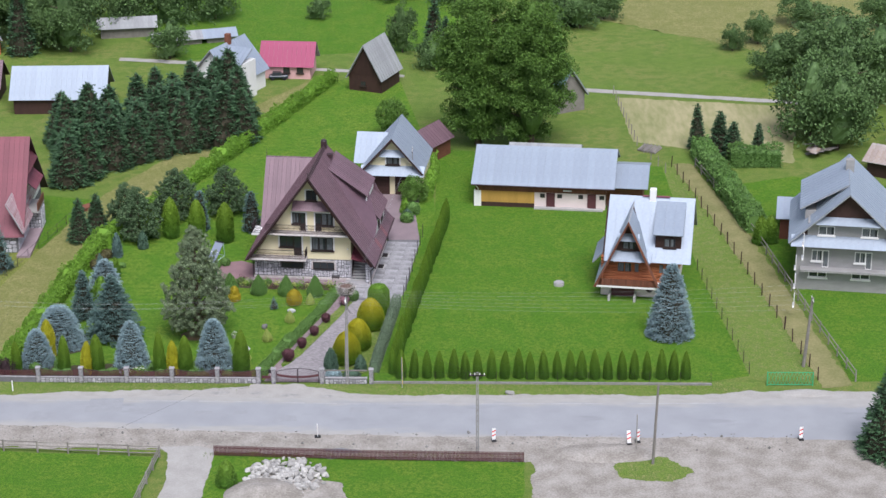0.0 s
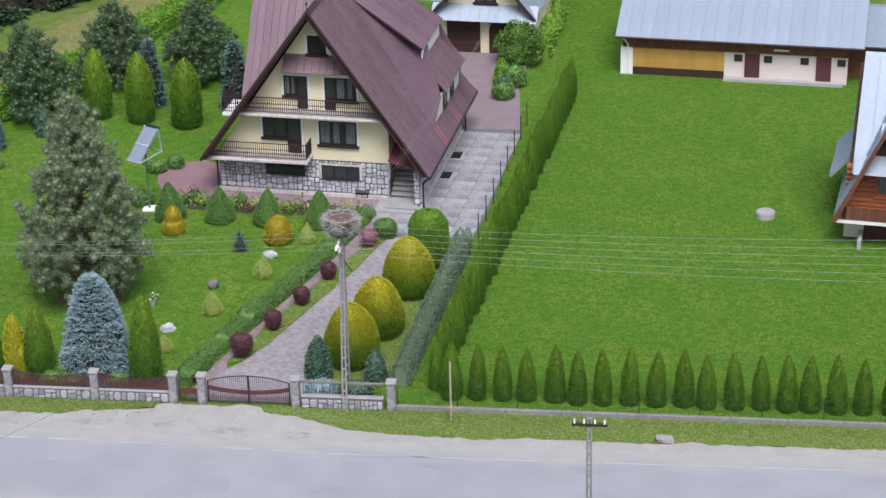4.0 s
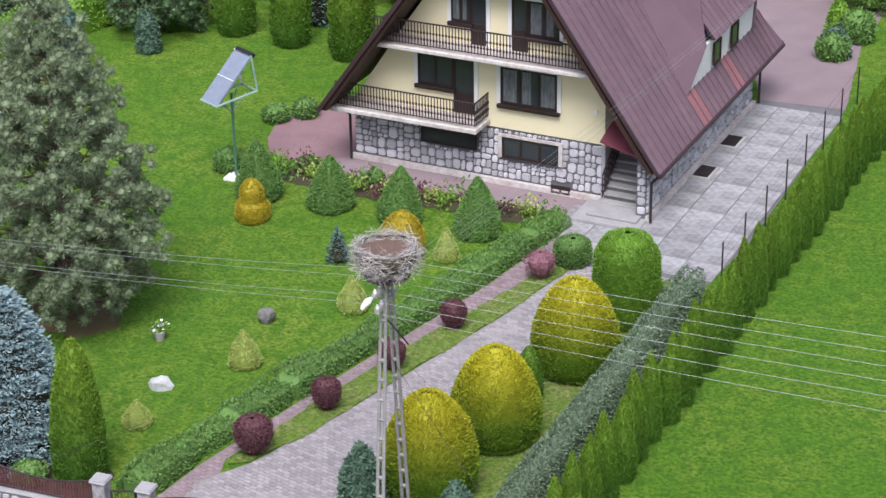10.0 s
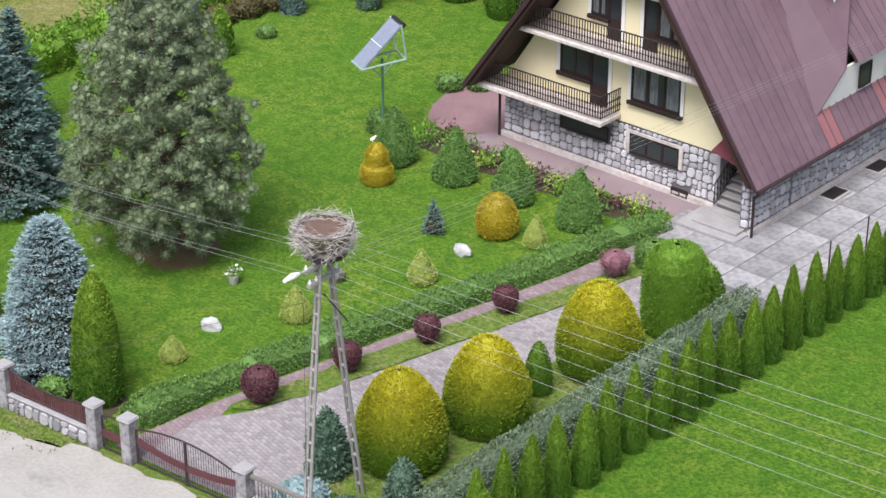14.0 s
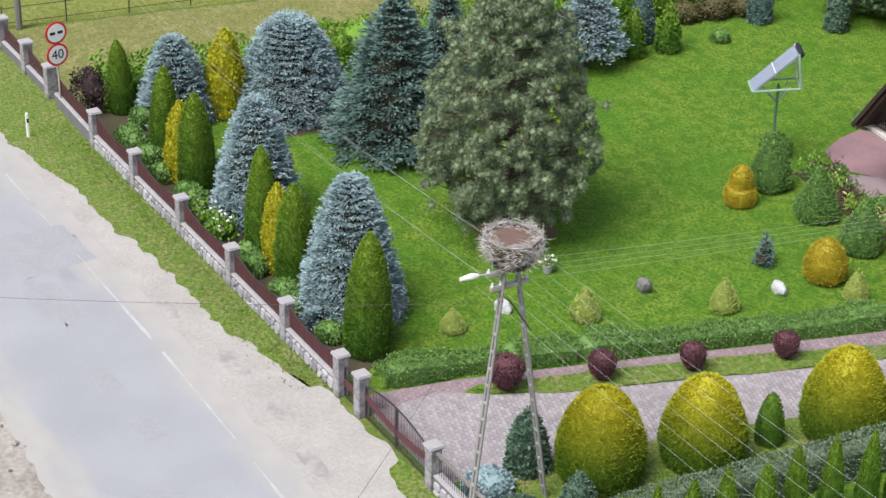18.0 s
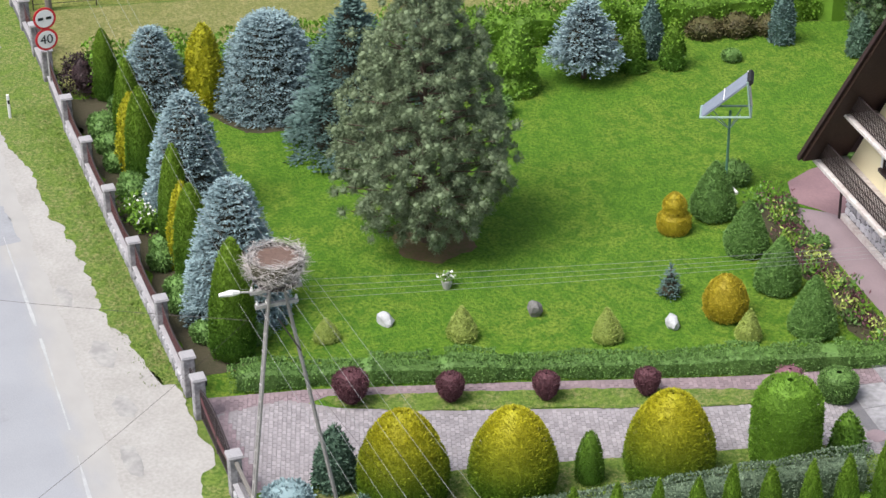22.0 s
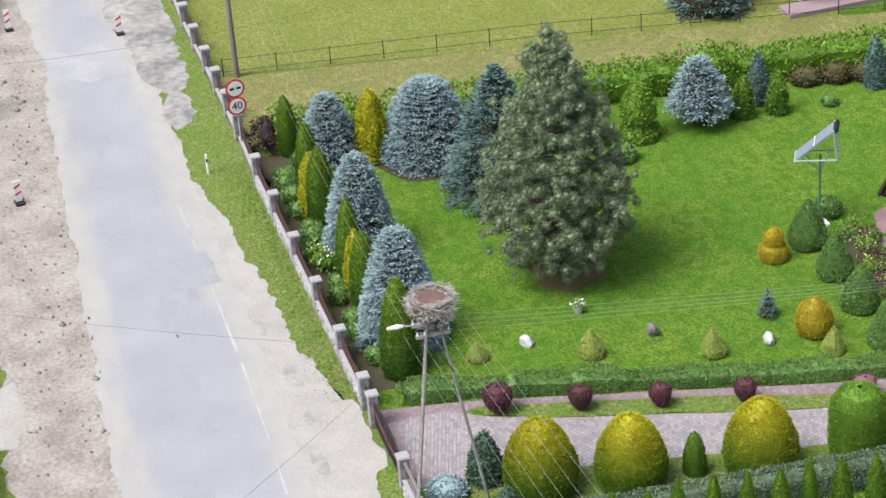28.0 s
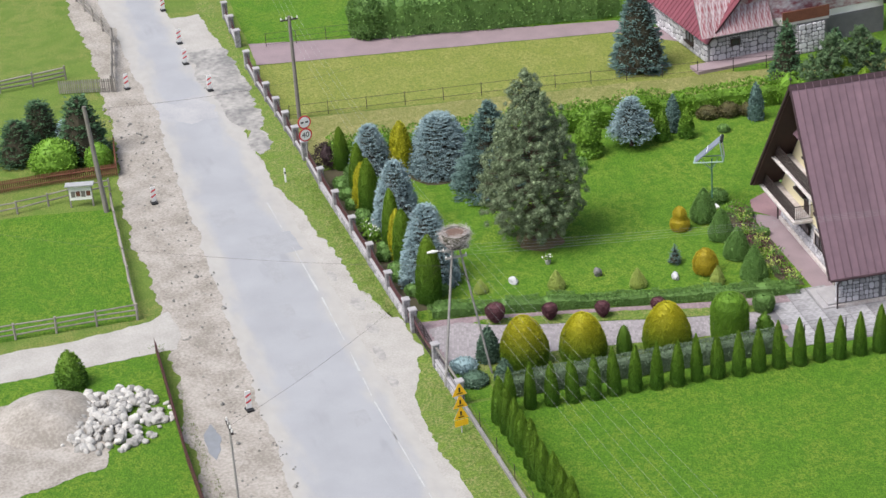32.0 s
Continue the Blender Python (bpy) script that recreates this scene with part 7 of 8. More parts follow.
for x, y, a, l in ((0.46, -10.3, 8, 0), (-27.0, -10.3, 8, 3), (-44.0, -3.2, 5, 0), (-49.9, -3.8, 5, 0), (-47.0, -8.6, 5, -3), (-54.3, -3.4, 5, 2), (-62, -3.2, 5, 0), (14.9, -10.8, -80, 0), (26.6, -10.8, -80, 4), (39.9, -10.2, -80, 0), (25.9, -11.3, -80, -20)):
    barrier(x, y, a, l)
dl = thing("delineator", "white roadside marker post", "marker post", pose(-26.5, -1.9, 0))
part("post", B(-0.05, -0.05, -0.05, 0.05, 0.05, 1.0, bevel=0.015), WHITE, dl)
part("reflector", B(0.05, -0.045, 0.62, 0.056, 0.045, 0.78), BLACK, dl)
nb = thing("notice_board", "small roofed notice board by the paddock fence", "notice board", pose(-28.6, -14.6, 0, 0, 0, 75))
part("post", B(-0.75, -0.05, 0, -0.65, 0.05, 1.5), GREYWOOD, nb)
part("post", B(0.65, -0.05, 0, 0.75, 0.05, 1.5), GREYWOOD, nb)
pn = part("panel", B(-0.7, -0.06, 0.5, 0.7, -0.02, 1.35), WHITE, nb)
for i in range(4):
    part("notice", B(-0.6 + 0.32 * i, -0.07, 0.7 + 0.05 * (i % 2), -0.34 + 0.32 * i, -0.06, 1.1), BROWNWOOD if i % 2 else GREYWOOD, pn)
part("roof", B(-0.9, -0.3, 1.5, 0.9, 0.3, 1.58), SLATE, nb)
ct = thing("rotary_lid", "round concrete septic lid on the lawn", "lid", pose(20.9, 22.2, 0))
part("ring", rod(bmesh.new(), (0, 0, 0), (0, 0, 0.3), 0.5, 0.5, 18), CONCRETE, ct)
part("cover", rod(bmesh.new(), (0, 0, 0.3), (0, 0, 0.36), 0.46, 0.44, 18), CAP, ct)
mh = thing("drain_cover", "round reddish drain cover in the drive", "lid", pose(3.6, 18.4, 0.03))
part("cover", rod(bmesh.new(), (0, 0, 0), (0, 0, 0.03), 0.32, 0.3, 18), PAVER, mh)

# ---- sun-tracking panel ----
sp_ = thing("solar_tracker", "tilted pale solar panel on a green post", "solar panel", pose(-11.75, 21.0, 0))
part("base", B(-0.35, -0.35, 0, 0.35, 0.35, 0.12, bevel=0.02), WHITE, sp_)
STEEL_G = surf("green_steel", (0.3, 0.42, 0.36), (0.2, 0.3, 0.25), fine=14, big=2, rough=0.5, bump=0.03)
part("post", rod(bmesh.new(), (0, 0, 0.1), (0, 0, 3.2), 0.05), surf("dark_green_steel", (0.09, 0.21, 0.14), fine=14, big=2, rough=0.5, bump=0.03), sp_)
sv, wv, cc = Vector((0.74, 1.35, 1.45)), Vector((0.81, -0.44, 0)), Vector((-0.05, -0.25, 3.85))
c4 = [cc - sv / 2 - wv / 2, cc - sv / 2 + wv / 2, cc + sv / 2 + wv / 2, cc + sv / 2 - wv / 2]
nrm = wv.cross(sv).normalized()
pan = part("panel", poly(bmesh.new(), c4, -nrm * 0.07), SOLAR, sp_, "collector panel, pale sky sheen put into its colour")
part("panel_bar", rod(bmesh.new(), (c4[0] + c4[3]) / 2 + nrm * 0.01, (c4[1] + c4[2]) / 2 + nrm * 0.01, 0.015), WHITE, pan)
part("header_box", poly(bmesh.new(), [c4[3] - sv * 0.02, c4[2] - sv * 0.02, c4[2] + sv * 0.06, c4[3] + sv * 0.06], -nrm * 0.16), BLACK, pan)
low_a, low_b = c4[0], c4[1]
fr_a, fr_b = c4[3] - Vector((0, 0, 1.5)) + sv * 0.12, c4[2] - Vector((0, 0, 1.5)) + sv * 0.12
for a, b in ((low_a, fr_a), (low_b, fr_b), (fr_a, fr_b), (fr_a, c4[3]), (fr_b, c4[2]), (low_a, low_b)):
    part("strut", rod(bmesh.new(), a, b, 0.042, seg=6), STEEL_G if a != fr_a or b == fr_b else WHITE, sp_)
for s in (low_a, low_b, fr_a, fr_b):
    part("brace", rod(bmesh.new(), (0, 0, 2.5), s.lerp((low_a + fr_b) / 2, 0.4), 0.022, seg=6), STEEL_G, sp_)

# ---- rocks and ornaments ----
def rock(name, label, mat, sx, sy, sz, seed, parent=None):
    bm = bmesh.new()
    bmesh.ops.create_icosphere(bm, subdivisions=2, radius=1)
    for v in bm.verts:
        k = 1 + 0.35 * noise.noise(v.co * 1.3 + Vector((seed * 7.1, 0, 0))) + 0.15 * noise.noise(v.co * 3 + Vector((0, seed * 3.3, 0)))
        v.co = Vector((v.co.x * sx * k, v.co.y * sy * k, v.co.z * sz * k))
    return tagged(part(name, bm, mat, parent), label, "" if parent else "rock")


WROCK = surf("white_quartz", (0.52, 0.53, 0.54), (0.34, 0.34, 0.35), fine=8, big=2, bump=0.4)
r1 = rock("white_rock", "white quartz rock on the lawn", WROCK, 0.36, 0.24, 0.28, 1)
r1.matrix_basis = pose(-7.39, 6.86, 0.14, 0, 0, 20)
r2 = rock("white_rock", "white quartz rock on the lawn", WROCK, 0.42, 0.22, 0.26, 2)
r2.matrix_basis = pose(-4.11, 15.4, 0.14, 0, 0, -10)
r3 = rock("grey_rock", "pale rock in the roadside verge", PALEROCK, 0.4, 0.3, 0.25, 3)
r3.matrix_basis = pose(16.2, -1.9, 0.1)
orn = rock("stone_ornament", "dark mossy stone ornament on the lawn", surf("mossy_stone", (0.2, 0.19, 0.19), (0.11, 0.11, 0.1), fine=9, big=3, bump=0.6), 0.26, 0.24, 0.34, 4)
orn.matrix_basis = pose(-6.22, 11.54, 0.22)
fl = thing("flower_stand", "small stone pot with white flowers", "flower pot", pose(-8.79, 9.44, 0))
part("pot", rod(bmesh.new(), (0, 0, 0), (0, 0, 0.32), 0.12, 0.2, 12), CONCRETE, fl)
rs = np.random.RandomState(4)
q = rs.normal(size=(60, 3)) * (0.14, 0.14, 0.08) + (0, 0, 0.42)
joined("leaves", [blades(q, rot_any(rs.normal(size=(60, 3)) + (0, 0, 1.0), rs, 0.3), 0.16, 0.09, rs)], HEDGE, fl)
q = rs.normal(size=(36, 3)) * (0.14, 0.14, 0.07) + (0, 0, 0.52)
joined("blossom", [blades(q, rot_any(rs.normal(size=(36, 3)), rs, 0.3), 0.1, 0.09, rs)], WHITE, fl, "white blossom")
rs = np.random.RandomState(14)
for i in range(26):
    k = i / 25
    x, y = -10.4 + 9.9 * k + rs.uniform(-0.3, 0.3), 21.9 - 0.95 * k + rs.uniform(-0.45, 0.3)
    f = thing("bed_flower", "low flowering plant in the bed before the house", "flowers", pose(x, y, 0.03), group="plants in the flower bed")
    hh = rs.uniform(0.25, 0.75)
    q = rs.normal(size=(90, 3)) * (0.22, 0.22, hh * 0.3) + (0, 0, hh * 0.5)
    q[:, 2] = np.maximum(q[:, 2], 0.02)
    joined("leaves", [blades(q, rot_any(rs.normal(size=(90, 3)) + (0, 0, 0.8), rs, 0.3), 0.17, 0.08, rs)], (HEDGE, HEDGE_DARK, PURPLE, LIMEGREEN)[i % 4], f)
    q = rs.normal(size=(12, 3)) * (0.2, 0.2, 0.06) + (0, 0, hh)
    joined("blossom", [blades(q, rot_any(rs.normal(size=(12, 3)), rs, 0.3), 0.08, 0.07, rs)], (PURPLE, PINKLEAF, LIMEGREEN, PINKLEAF, PURPLE, PINKLEAF)[(i * 5) % 6], f)
for i, x in enumerate((-16.9, -15.9)):
    f = thing("white_hydrangea", "white-flowering bush behind the front wall", "flowers", pose(x, 0.75 + 0.2 * i, 0), group="white bushes behind the wall")
    q = rs.normal(size=(260, 3)) * (0.3, 0.25, 0.2) + (0, 0, 0.5)
    q[:, 2] = np.maximum(q[:, 2], 0.02)
    joined("leaves", [blades(q, rot_any(rs.normal(size=(260, 3)) + (0, 0, 0.8), rs, 0.3), 0.18, 0.1, rs)], HEDGE, f)
    q = rs.normal(size=(34, 3)) * (0.3, 0.25, 0.12) + (0, 0, 0.72)
    joined("blossom", [blades(q, rot_any(rs.normal(size=(34, 3)), rs, 0.3), 0.11, 0.1, rs)], WHITE, f)

rub = thing("rubble_pile", "spread heap of pale limestone rocks on the grass", "stone heap", pose(-1.4, -17.2, 0))
kinds = [rock("rock", "", PALEROCK, 0.3, 0.24, 0.2, 20 + k, rub) for k in range(6)]
rnd = random.Random(9)
for i in range(230):
    a, q = rnd.uniform(0, 6.28), rnd.uniform(0, 1) ** 0.6
    x, y = math.cos(a) * q * 3.3, math.sin(a) * q * 3.1
    z = 0.06 + 0.45 * (1 - q) * rnd.uniform(0.5, 1)
    o = kinds[i] if i < 6 else again(kinds[i % 6], Matrix.Identity(4), rub)
    o.matrix_basis = pose(x, y, z, rnd.uniform(-40, 40), rnd.uniform(-40, 40), rnd.uniform(0, 360)) @ Matrix.Diagonal((1, 1, 1, 1)) @ Matrix.Scale(rnd.uniform(0.4, 1.25), 4)


def mound(name, label, mat, x, y, rx, ry, h, seed):
    bm = bmesh.new()
    bmesh.ops.create_grid(bm, x_segments=24, y_segments=24, size=1)
    for v in list(bm.verts):
        d = v.co.length
        v.co = Vector((v.co.x * rx, v.co.y * ry, h * max(-0.12, (1 - d * d)) * (1 + 0.3 * noise.noise(Vector((v.co.x * 2, v.co.y * 2, seed)))) + 0.05 * noise.noise(Vector((v.co.x * 7, v.co.y * 7, seed)))))
    o = part(name, bm, mat, smooth=True)
    o.matrix_basis = pose(x, y, 0)
    return tagged(o, label, "mound", "", "")


mound("sand_mound", "heap of bare sandy earth", DIRT, -2.9, -20.3, 3.2, 2.8, 0.9, 2)
mound("spoil_mound", "low spread of pale spoil by the green gate", GRAVEL, 41.5, -1.4, 2.4, 0.8, 0.25, 3)
mound("spoil_mound", "low spread of pale spoil beside the road", DIRT, 24, -12.8, 4.5, 1.8, 0.35, 4)
# loose stones along the dug shoulder
rs = np.random.RandomState(6)
ch = []
for i in range(450):
    x, y = rs.uniform(-45, 40), rs.uniform(-12.4, -9.2)
    y += 1.2 * max(0.0, min(1.0, (-x - 5) / 25))
    s = rs.uniform(0.025, 0.085) if rs.uniform() > 0.05 else rs.uniform(0.1, 0.18)
    v = np.array([(1, 0, 0), (0, 1, 0), (-1, 0, 0), (0, -1, 0), (0, 0, 1), (0, 0, -1)]) * rs.uniform(0.6, 1.3, (6, 1)) * s + (x, y, 0.05 + s * 0.3)
    ch.append((v, np.array([(0, 1, 4), (1, 2, 4), (2, 3, 4), (3, 0, 4), (1, 0, 5), (2, 1, 5), (3, 2, 5), (0, 3, 5)])))
tagged(joined("loose_stones", ch, PALEROCK), "loose pale stones scattered along the road shoulders", "stones", "", "stuff")
# weeds on verges and in the dug shoulder
q = []
for i in range(4200):
    z = i % 4
    if z == 0:
        q.append((rs.uniform(-27, -6.2), -0.25 - abs(rs.normal()) * 0.5))
    elif z == 1:
        q.append((rs.uniform(1.6, 36), -0.2 - abs(rs.normal()) * 0.55))
    elif z == 2:
        q.append((rs.uniform(-36, -28.4) + 0.15 * 3, rs.uniform(1.5, 40)))
    else:
        q.append((rs.uniform(-8.5, 17.4), -13.2 - abs(rs.normal()) * 0.5))
q = np.c_[np.array(q), np.full(len(q), 0.02)]
q = np.repeat(q, 3, axis=0) + rs.normal(size=(len(q) * 3, 3)) * (0.06, 0.06, 0)
tagged(joined("roadside_weeds", [blades(q, rot_any(np.tile((0, 0, 1.0), (len(q), 1)), rs, 0.4), 0.09, 0.022, rs)], VERGE), "ragged grass tufts along verges and walls", "grass", "", "stuff")
lgp = thing("log_pile", "stacked pale split logs by the hay field", "log pile", pose(32.4, 60.2, 0, 0, 0, 60))
for i in range(14):
    part("log", rod(bmesh.new(), (0, 0.16 * i, 0.1 + 0.1 * (i % 2)), (2.2, 0.16 * i + 0.2, 0.1 + 0.1 * (i % 3)), 0.08, seg=6), GREYWOOD, lgp)
wpile = thing("covered_woodpile", "brown woodpile under a pale cover", "woodpile", pose(-28.3, 41.5, 0, 0, 0, 40))
for i in range(12):
    part("log", rod(bmesh.new(), (0, 0.2 * (i % 6), 0.12 + 0.22 * (i // 6)), (1.8, 0.2 * (i % 6), 0.12 + 0.22 * (i // 6)), 0.1, seg=6), BROWNWOOD, wpile)
junk = thing("scrap_heap", "collapsed tin sheets and boards in the grass", "scrap heap", pose(50.8, 60.5, 0, 0, 0, 20))
for i in range(9):
    o = part("sheet", B(-0.9, -0.4, 0, 0.9, 0.4, 0.03), TIN_OLD if i % 2 else GREYWOOD, junk)
    o.matrix_basis = pose(rs.uniform(-1.5, 1.5), rs.uniform(-1.5, 1.5), 0.15 + 0.1 * i, rs.uniform(-15, 15), rs.uniform(-15, 15), rs.uniform(0, 180))


# ---- garage ----
gar = thing("garage", "cream double garage with pale tin gable roof", "garage", pose(0.9, 47.3, 0, 0, 0, -5))
part("wall", poly(bmesh.new(), [(-0.2, 0, 0), (6.0, 0, 0), (6.0, 0, 2.6), (2.9, 0, 6.0), (-0.2, 0, 2.6)], (0, 7, 0)), CREAM, gar, "cream rendered wall")
for u in (0.38, 3.1):
    d = part("garage_door", B(u, -0.06, 0.02, u + 2.15, 0.01, 2.1), DARKWOOD, gar, "dark brown garage door")
    for i in range(5):
        part("door_panel", B(u + 0.05, -0.085, 0.08 + 0.4 * i, u + 2.1, -0.06, 0.44 + 0.4 * i), DARKWOOD, d)
slope("roof_slope", gar, (2.9, -0.9, 6.5), (0, 1, 0), (3.3, 0, -3.85), TIN, 8.4, 5.1, 0.6)
slope("roof_slope", gar, (2.9, -0.9, 6.5), (0, 1, 0), (-3.5, 0, -3.85), TIN, 8.4, 5.2, 0.6)
slope("skirt_roof", gar, (-0.5, 0.0, 3.25), (1, 0, 0), (0, -0.95, -0.85), TIN, 6.8, 1.25, 0.6, thick=0.06)
slope("skirt_roof", gar, (1.5, 0.0, 5.0), (1, 0, 0), (0, -0.5, -0.6), TIN, 2.8, 0.8, 0.6, thick=0.06)
part("verge_board", poly(bmesh.new(), [(2.9, -0.95, 6.55), (6.25, -0.95, 2.65), (6.05, -0.95, 2.6), (2.9, -0.95, 6.3)], (0, 0.06, 0)), DARKWOOD, gar)
part("verge_board", poly(bmesh.new(), [(2.9, -0.95, 6.55), (-0.65, -0.95, 2.65), (-0.45, -0.95, 2.6), (2.9, -0.95, 6.3)], (0, 0.06, 0)), DARKWOOD, gar)
window(gar, 2.2, 3.4, 3.6, 4.3, -0.02, panes=2, surround=WHITE)
slope("wing_roof", gar, (-1.6, 4.6, 5.4), (1, 0, 0), (0, -3.0, -2.6), TIN, 3.4, 3.9, 0.6)

shed = thing("red_shed", "small shed with dark red roof behind the garage", "shed", pose(4.6, 58.6, 0, 0, 0, -30))
part("wall", B(0, 0, 0, 3.4, 4, 2.0), BROWNWOOD, shed)
slope("roof_slope", shed, (1.7, -0.3, 3.6), (0, 1, 0), (2.1, 0, -1.7), ROOF, 4.6, 2.6, 0.5)
slope("roof_slope", shed, (1.7, -0.3, 3.6), (0, 1, 0), (-2.1, 0, -1.7), ROOF, 4.6, 2.6, 0.5)

# ---- barn ----
barn = thing("barn", "long low barn with pale tin roof and straw boards", "barn", pose(12.6, 43.8, 0, 0, 0, -6))
part("wall", B(0, 0, 0, 13.6, 8.4, 2.7), PINKISH, barn, "pale pinkish rendered wall")
part("pier", B(-0.15, -0.12, 0, 0.6, 0.3, 1.75), WHITE, barn)
part("plinth", B(6.2, -0.5, 0, 13.4, 0.0, 0.2), CONCRETE, barn)
part("base_board", B(0.6, -0.06, 0.0, 6.2, 0.0, 0.5), DARKWOOD, barn)
bd = part("straw_panel", B(0.6, -0.05, 0.5, 6.2, 0.0, 1.75), STRAW, barn, "straw-coloured board panel")
plank = part("plank", B(0, -0.1, 1.78, 0.235, 0.0, 2.75), BROWNWOOD, barn)
for i in range(57):
    again(plank, Matrix.Translation((0.24 * i, -0.004 * (i % 3), 0)), barn)
batten = part("straw_board", B(0, -0.075, 0.52, 0.34, -0.05, 1.74), STRAW, bd)
for i in range(16):
    again(batten, Matrix.Translation((0.61 + 0.349 * i, 0, 0)), bd)
for u in (7.45, 11.75):
    part("door", B(u, -0.08, 0.2, u + 0.9, 0.01, 1.72), MAROON, barn, "dark red plank door")
for u in (6.8, 8.6, 10.8, 13.0):
    window(barn, u, 1.2, u + 0.5, 1.62, -0.02, panes=2, sill=False, curtain=False)
part("lamp_board", B(9.2, -0.16, 2.0, 10.1, -0.1, 2.12), WHITE, barn)
slope("roof_slope", barn, (-0.4, 4.5, 5.25), (1, 0, 0), (0, -5.2, -2.6), TIN, 15.0, 5.82, 0.75, label="pale blue-grey tin roof slope")
slope("roof_slope", barn, (-0.4, 4.5, 5.25), (1, 0, 0), (0, 5.2, -2.6), TIN, 15.0, 5.82, 0.75)
part("gutter", rod(bmesh.new(), (-0.4, -0.75, 2.58), (14.6, -0.75, 2.58), 0.07), ROOF_DARK, barn)
part("downpipe", rod(rod(bmesh.new(), (0.1, -0.7, 2.5), (0.3, -0.16, 2.0), 0.05), (0.3, -0.16, 2.0), (0.3, -0.16, 0.1), 0.05), WHITE, barn)
part("annex_wall", B(13.6, 1.5, 0, 17.4, 7.5, 2.2), BROWNWOOD, barn)
slope("annex_roof", barn, (14.4, 4.2, 3.7), (1, 0, 0), (0.0, -4.6, -1.3), TIN, 3.6, 4.3, 0.75)
slope("annex_roof", barn, (14.4, 4.2, 3.7), (1, 0, 0), (0.0, 4.6, -1.3), TIN, 3.6, 4.3, 0.75)

# ---- log villa with tin roofs ----
vil = thing("log_villa", "log villa with steep pale tin roof and front gable", "house", pose(24.8, 20.0, 0, 0, 0, -8))
part("base_wall", B(0, 0, 0, 7.2, 8.4, 1.4), PINKISH, vil, "pale rendered base wall")
part("cellar_door", B(1.0, -0.07, 0.02, 3.2, 0.01, 1.25), MAROON, vil)
part("cellar_wall", B(0.8, -1.5, 0, 1.0, 0, 0.5), CONCRETE, vil)
part("cellar_wall", B(3.2, -1.5, 0, 3.4, 0, 0.5), CONCRETE, vil)
part("wheel_ornament", rod(bmesh.new(), (4.6, -0.1, 0.85), (4.6, 0.0, 0.85), 0.34, seg=16), DARKWOOD, vil, "dark wooden wheel on the wall")
logw = part("log_wall", B(0.02, 0.02, 1.4, 7.18, 8.3, 4.0), LOGWOOD, vil)
lg = part("log", rod(bmesh.new(), (0, 0, 0), (7.2, 0, 0), 0.15, seg=8), LOGWOOD, logw)
lg.matrix_basis = pose(0, 0.02, 1.62)
for i in range(1, 9):
    again(lg, pose(0, 0.02, 1.62 + 0.28 * i), logw)
part("floor_beam", B(-0.4, -1.5, 1.4, 5.6, 0, 1.58), WHITE, vil, "pale balcony slab")
bal = part("balcony_board", B(-0.2, -1.45, 1.62, 5.4, -1.39, 2.25), BROWNWOOD, vil)
pl = part("balcony_slat", B(0, -1.5, 1.6, 0.16, -1.46, 2.3), BROWNWOOD, bal)
for i in range(28):
    again(pl, Matrix.Translation((-0.2 + 0.2 * i, 0, 0)), bal)
for u0, u1 in ((1.5, 2.9), (3.1, 3.6), (5.4, 5.9), (6.1, 6.8)):
    window(vil, u0, 2.5, u1, 3.5, -0.14, panes=2 if u1 - u0 > 1 else 1, frame_mat=LOGWOOD)
slope("roof_slope", vil, (0.3, 4.4, 8.5), (1, 0, 0), (0, -5.3, -4.6), TIN, 8.1, 7.0, 0.8, label="pale tin main roof slope")
slope("roof_slope", vil, (0.3, 4.4, 8.5), (1, 0, 0), (0, 5.3, -4.6), TIN, 8.1, 7.0, 0.8)
part("side_gable", poly(bmesh.new(), [(0.1, 0.2, 4.0), (0.1, 8.3, 4.0), (0.1, 4.4, 7.9)], (7.0, 0, 0)), DARKWOOD, vil)
slope("gable_slope", vil, (2.6, -1.7, 8.1), (0, 1, 0), (-3.0, 0, -6.3), TIN, 5.6, 7.0, 0.8)
slope("gable_slope", vil, (2.6, -1.7, 8.1), (0, 1, 0), (3.0, 0, -6.3), TIN, 3.9, 4.6, 0.8)
part("gable_post", poly(bmesh.new(), [(2.6, -1.75, 8.15), (5.75, -1.75, 1.5), (5.5, -1.75, 1.5), (2.6, -1.75, 7.8)], (0, 0.14, 0)), BROWNWOOD, vil, "brown barge board")
part("gable_post", poly(bmesh.new(), [(2.6, -1.75, 8.15), (-0.55, -1.75, 1.5), (-0.3, -1.75, 1.5), (2.6, -1.75, 7.8)], (0, 0.14, 0)), BROWNWOOD, vil, "brown barge board")
part("gable_wall", poly(bmesh.new(), [(0.7, -0.5, 4.0), (4.5, -0.5, 4.0), (2.6, -0.5, 7.9)], (0, 4, 0)), DARKWOOD, vil)
slope("skirt_roof", vil, (0.4, -0.5, 4.75), (1, 0, 0), (0, -0.9, -0.65), TIN, 4.4, 1.15, 0.8, thick=0.05)
slope("skirt_roof", vil, (1.6, -0.5, 6.5), (1, 0, 0), (0, -0.6, -0.5), TIN, 2.0, 0.8, 0.8, thick=0.05)
window(vil, 2.0, 4.95, 3.2, 5.8, -0.52, panes=2)
part("dormer_wall", B(5.0, 0.3, 4.8, 7.4, 5, 6.3), DARKWOOD, vil)
window(vil, 5.8, 5.05, 6.9, 5.95, 0.28, panes=2)
slope("dormer_roof", vil, (4.8, 4.4, 8.35), (1, 0, 0), (0, -4.6, -1.9), TIN, 2.8, 5.0, 0.8)
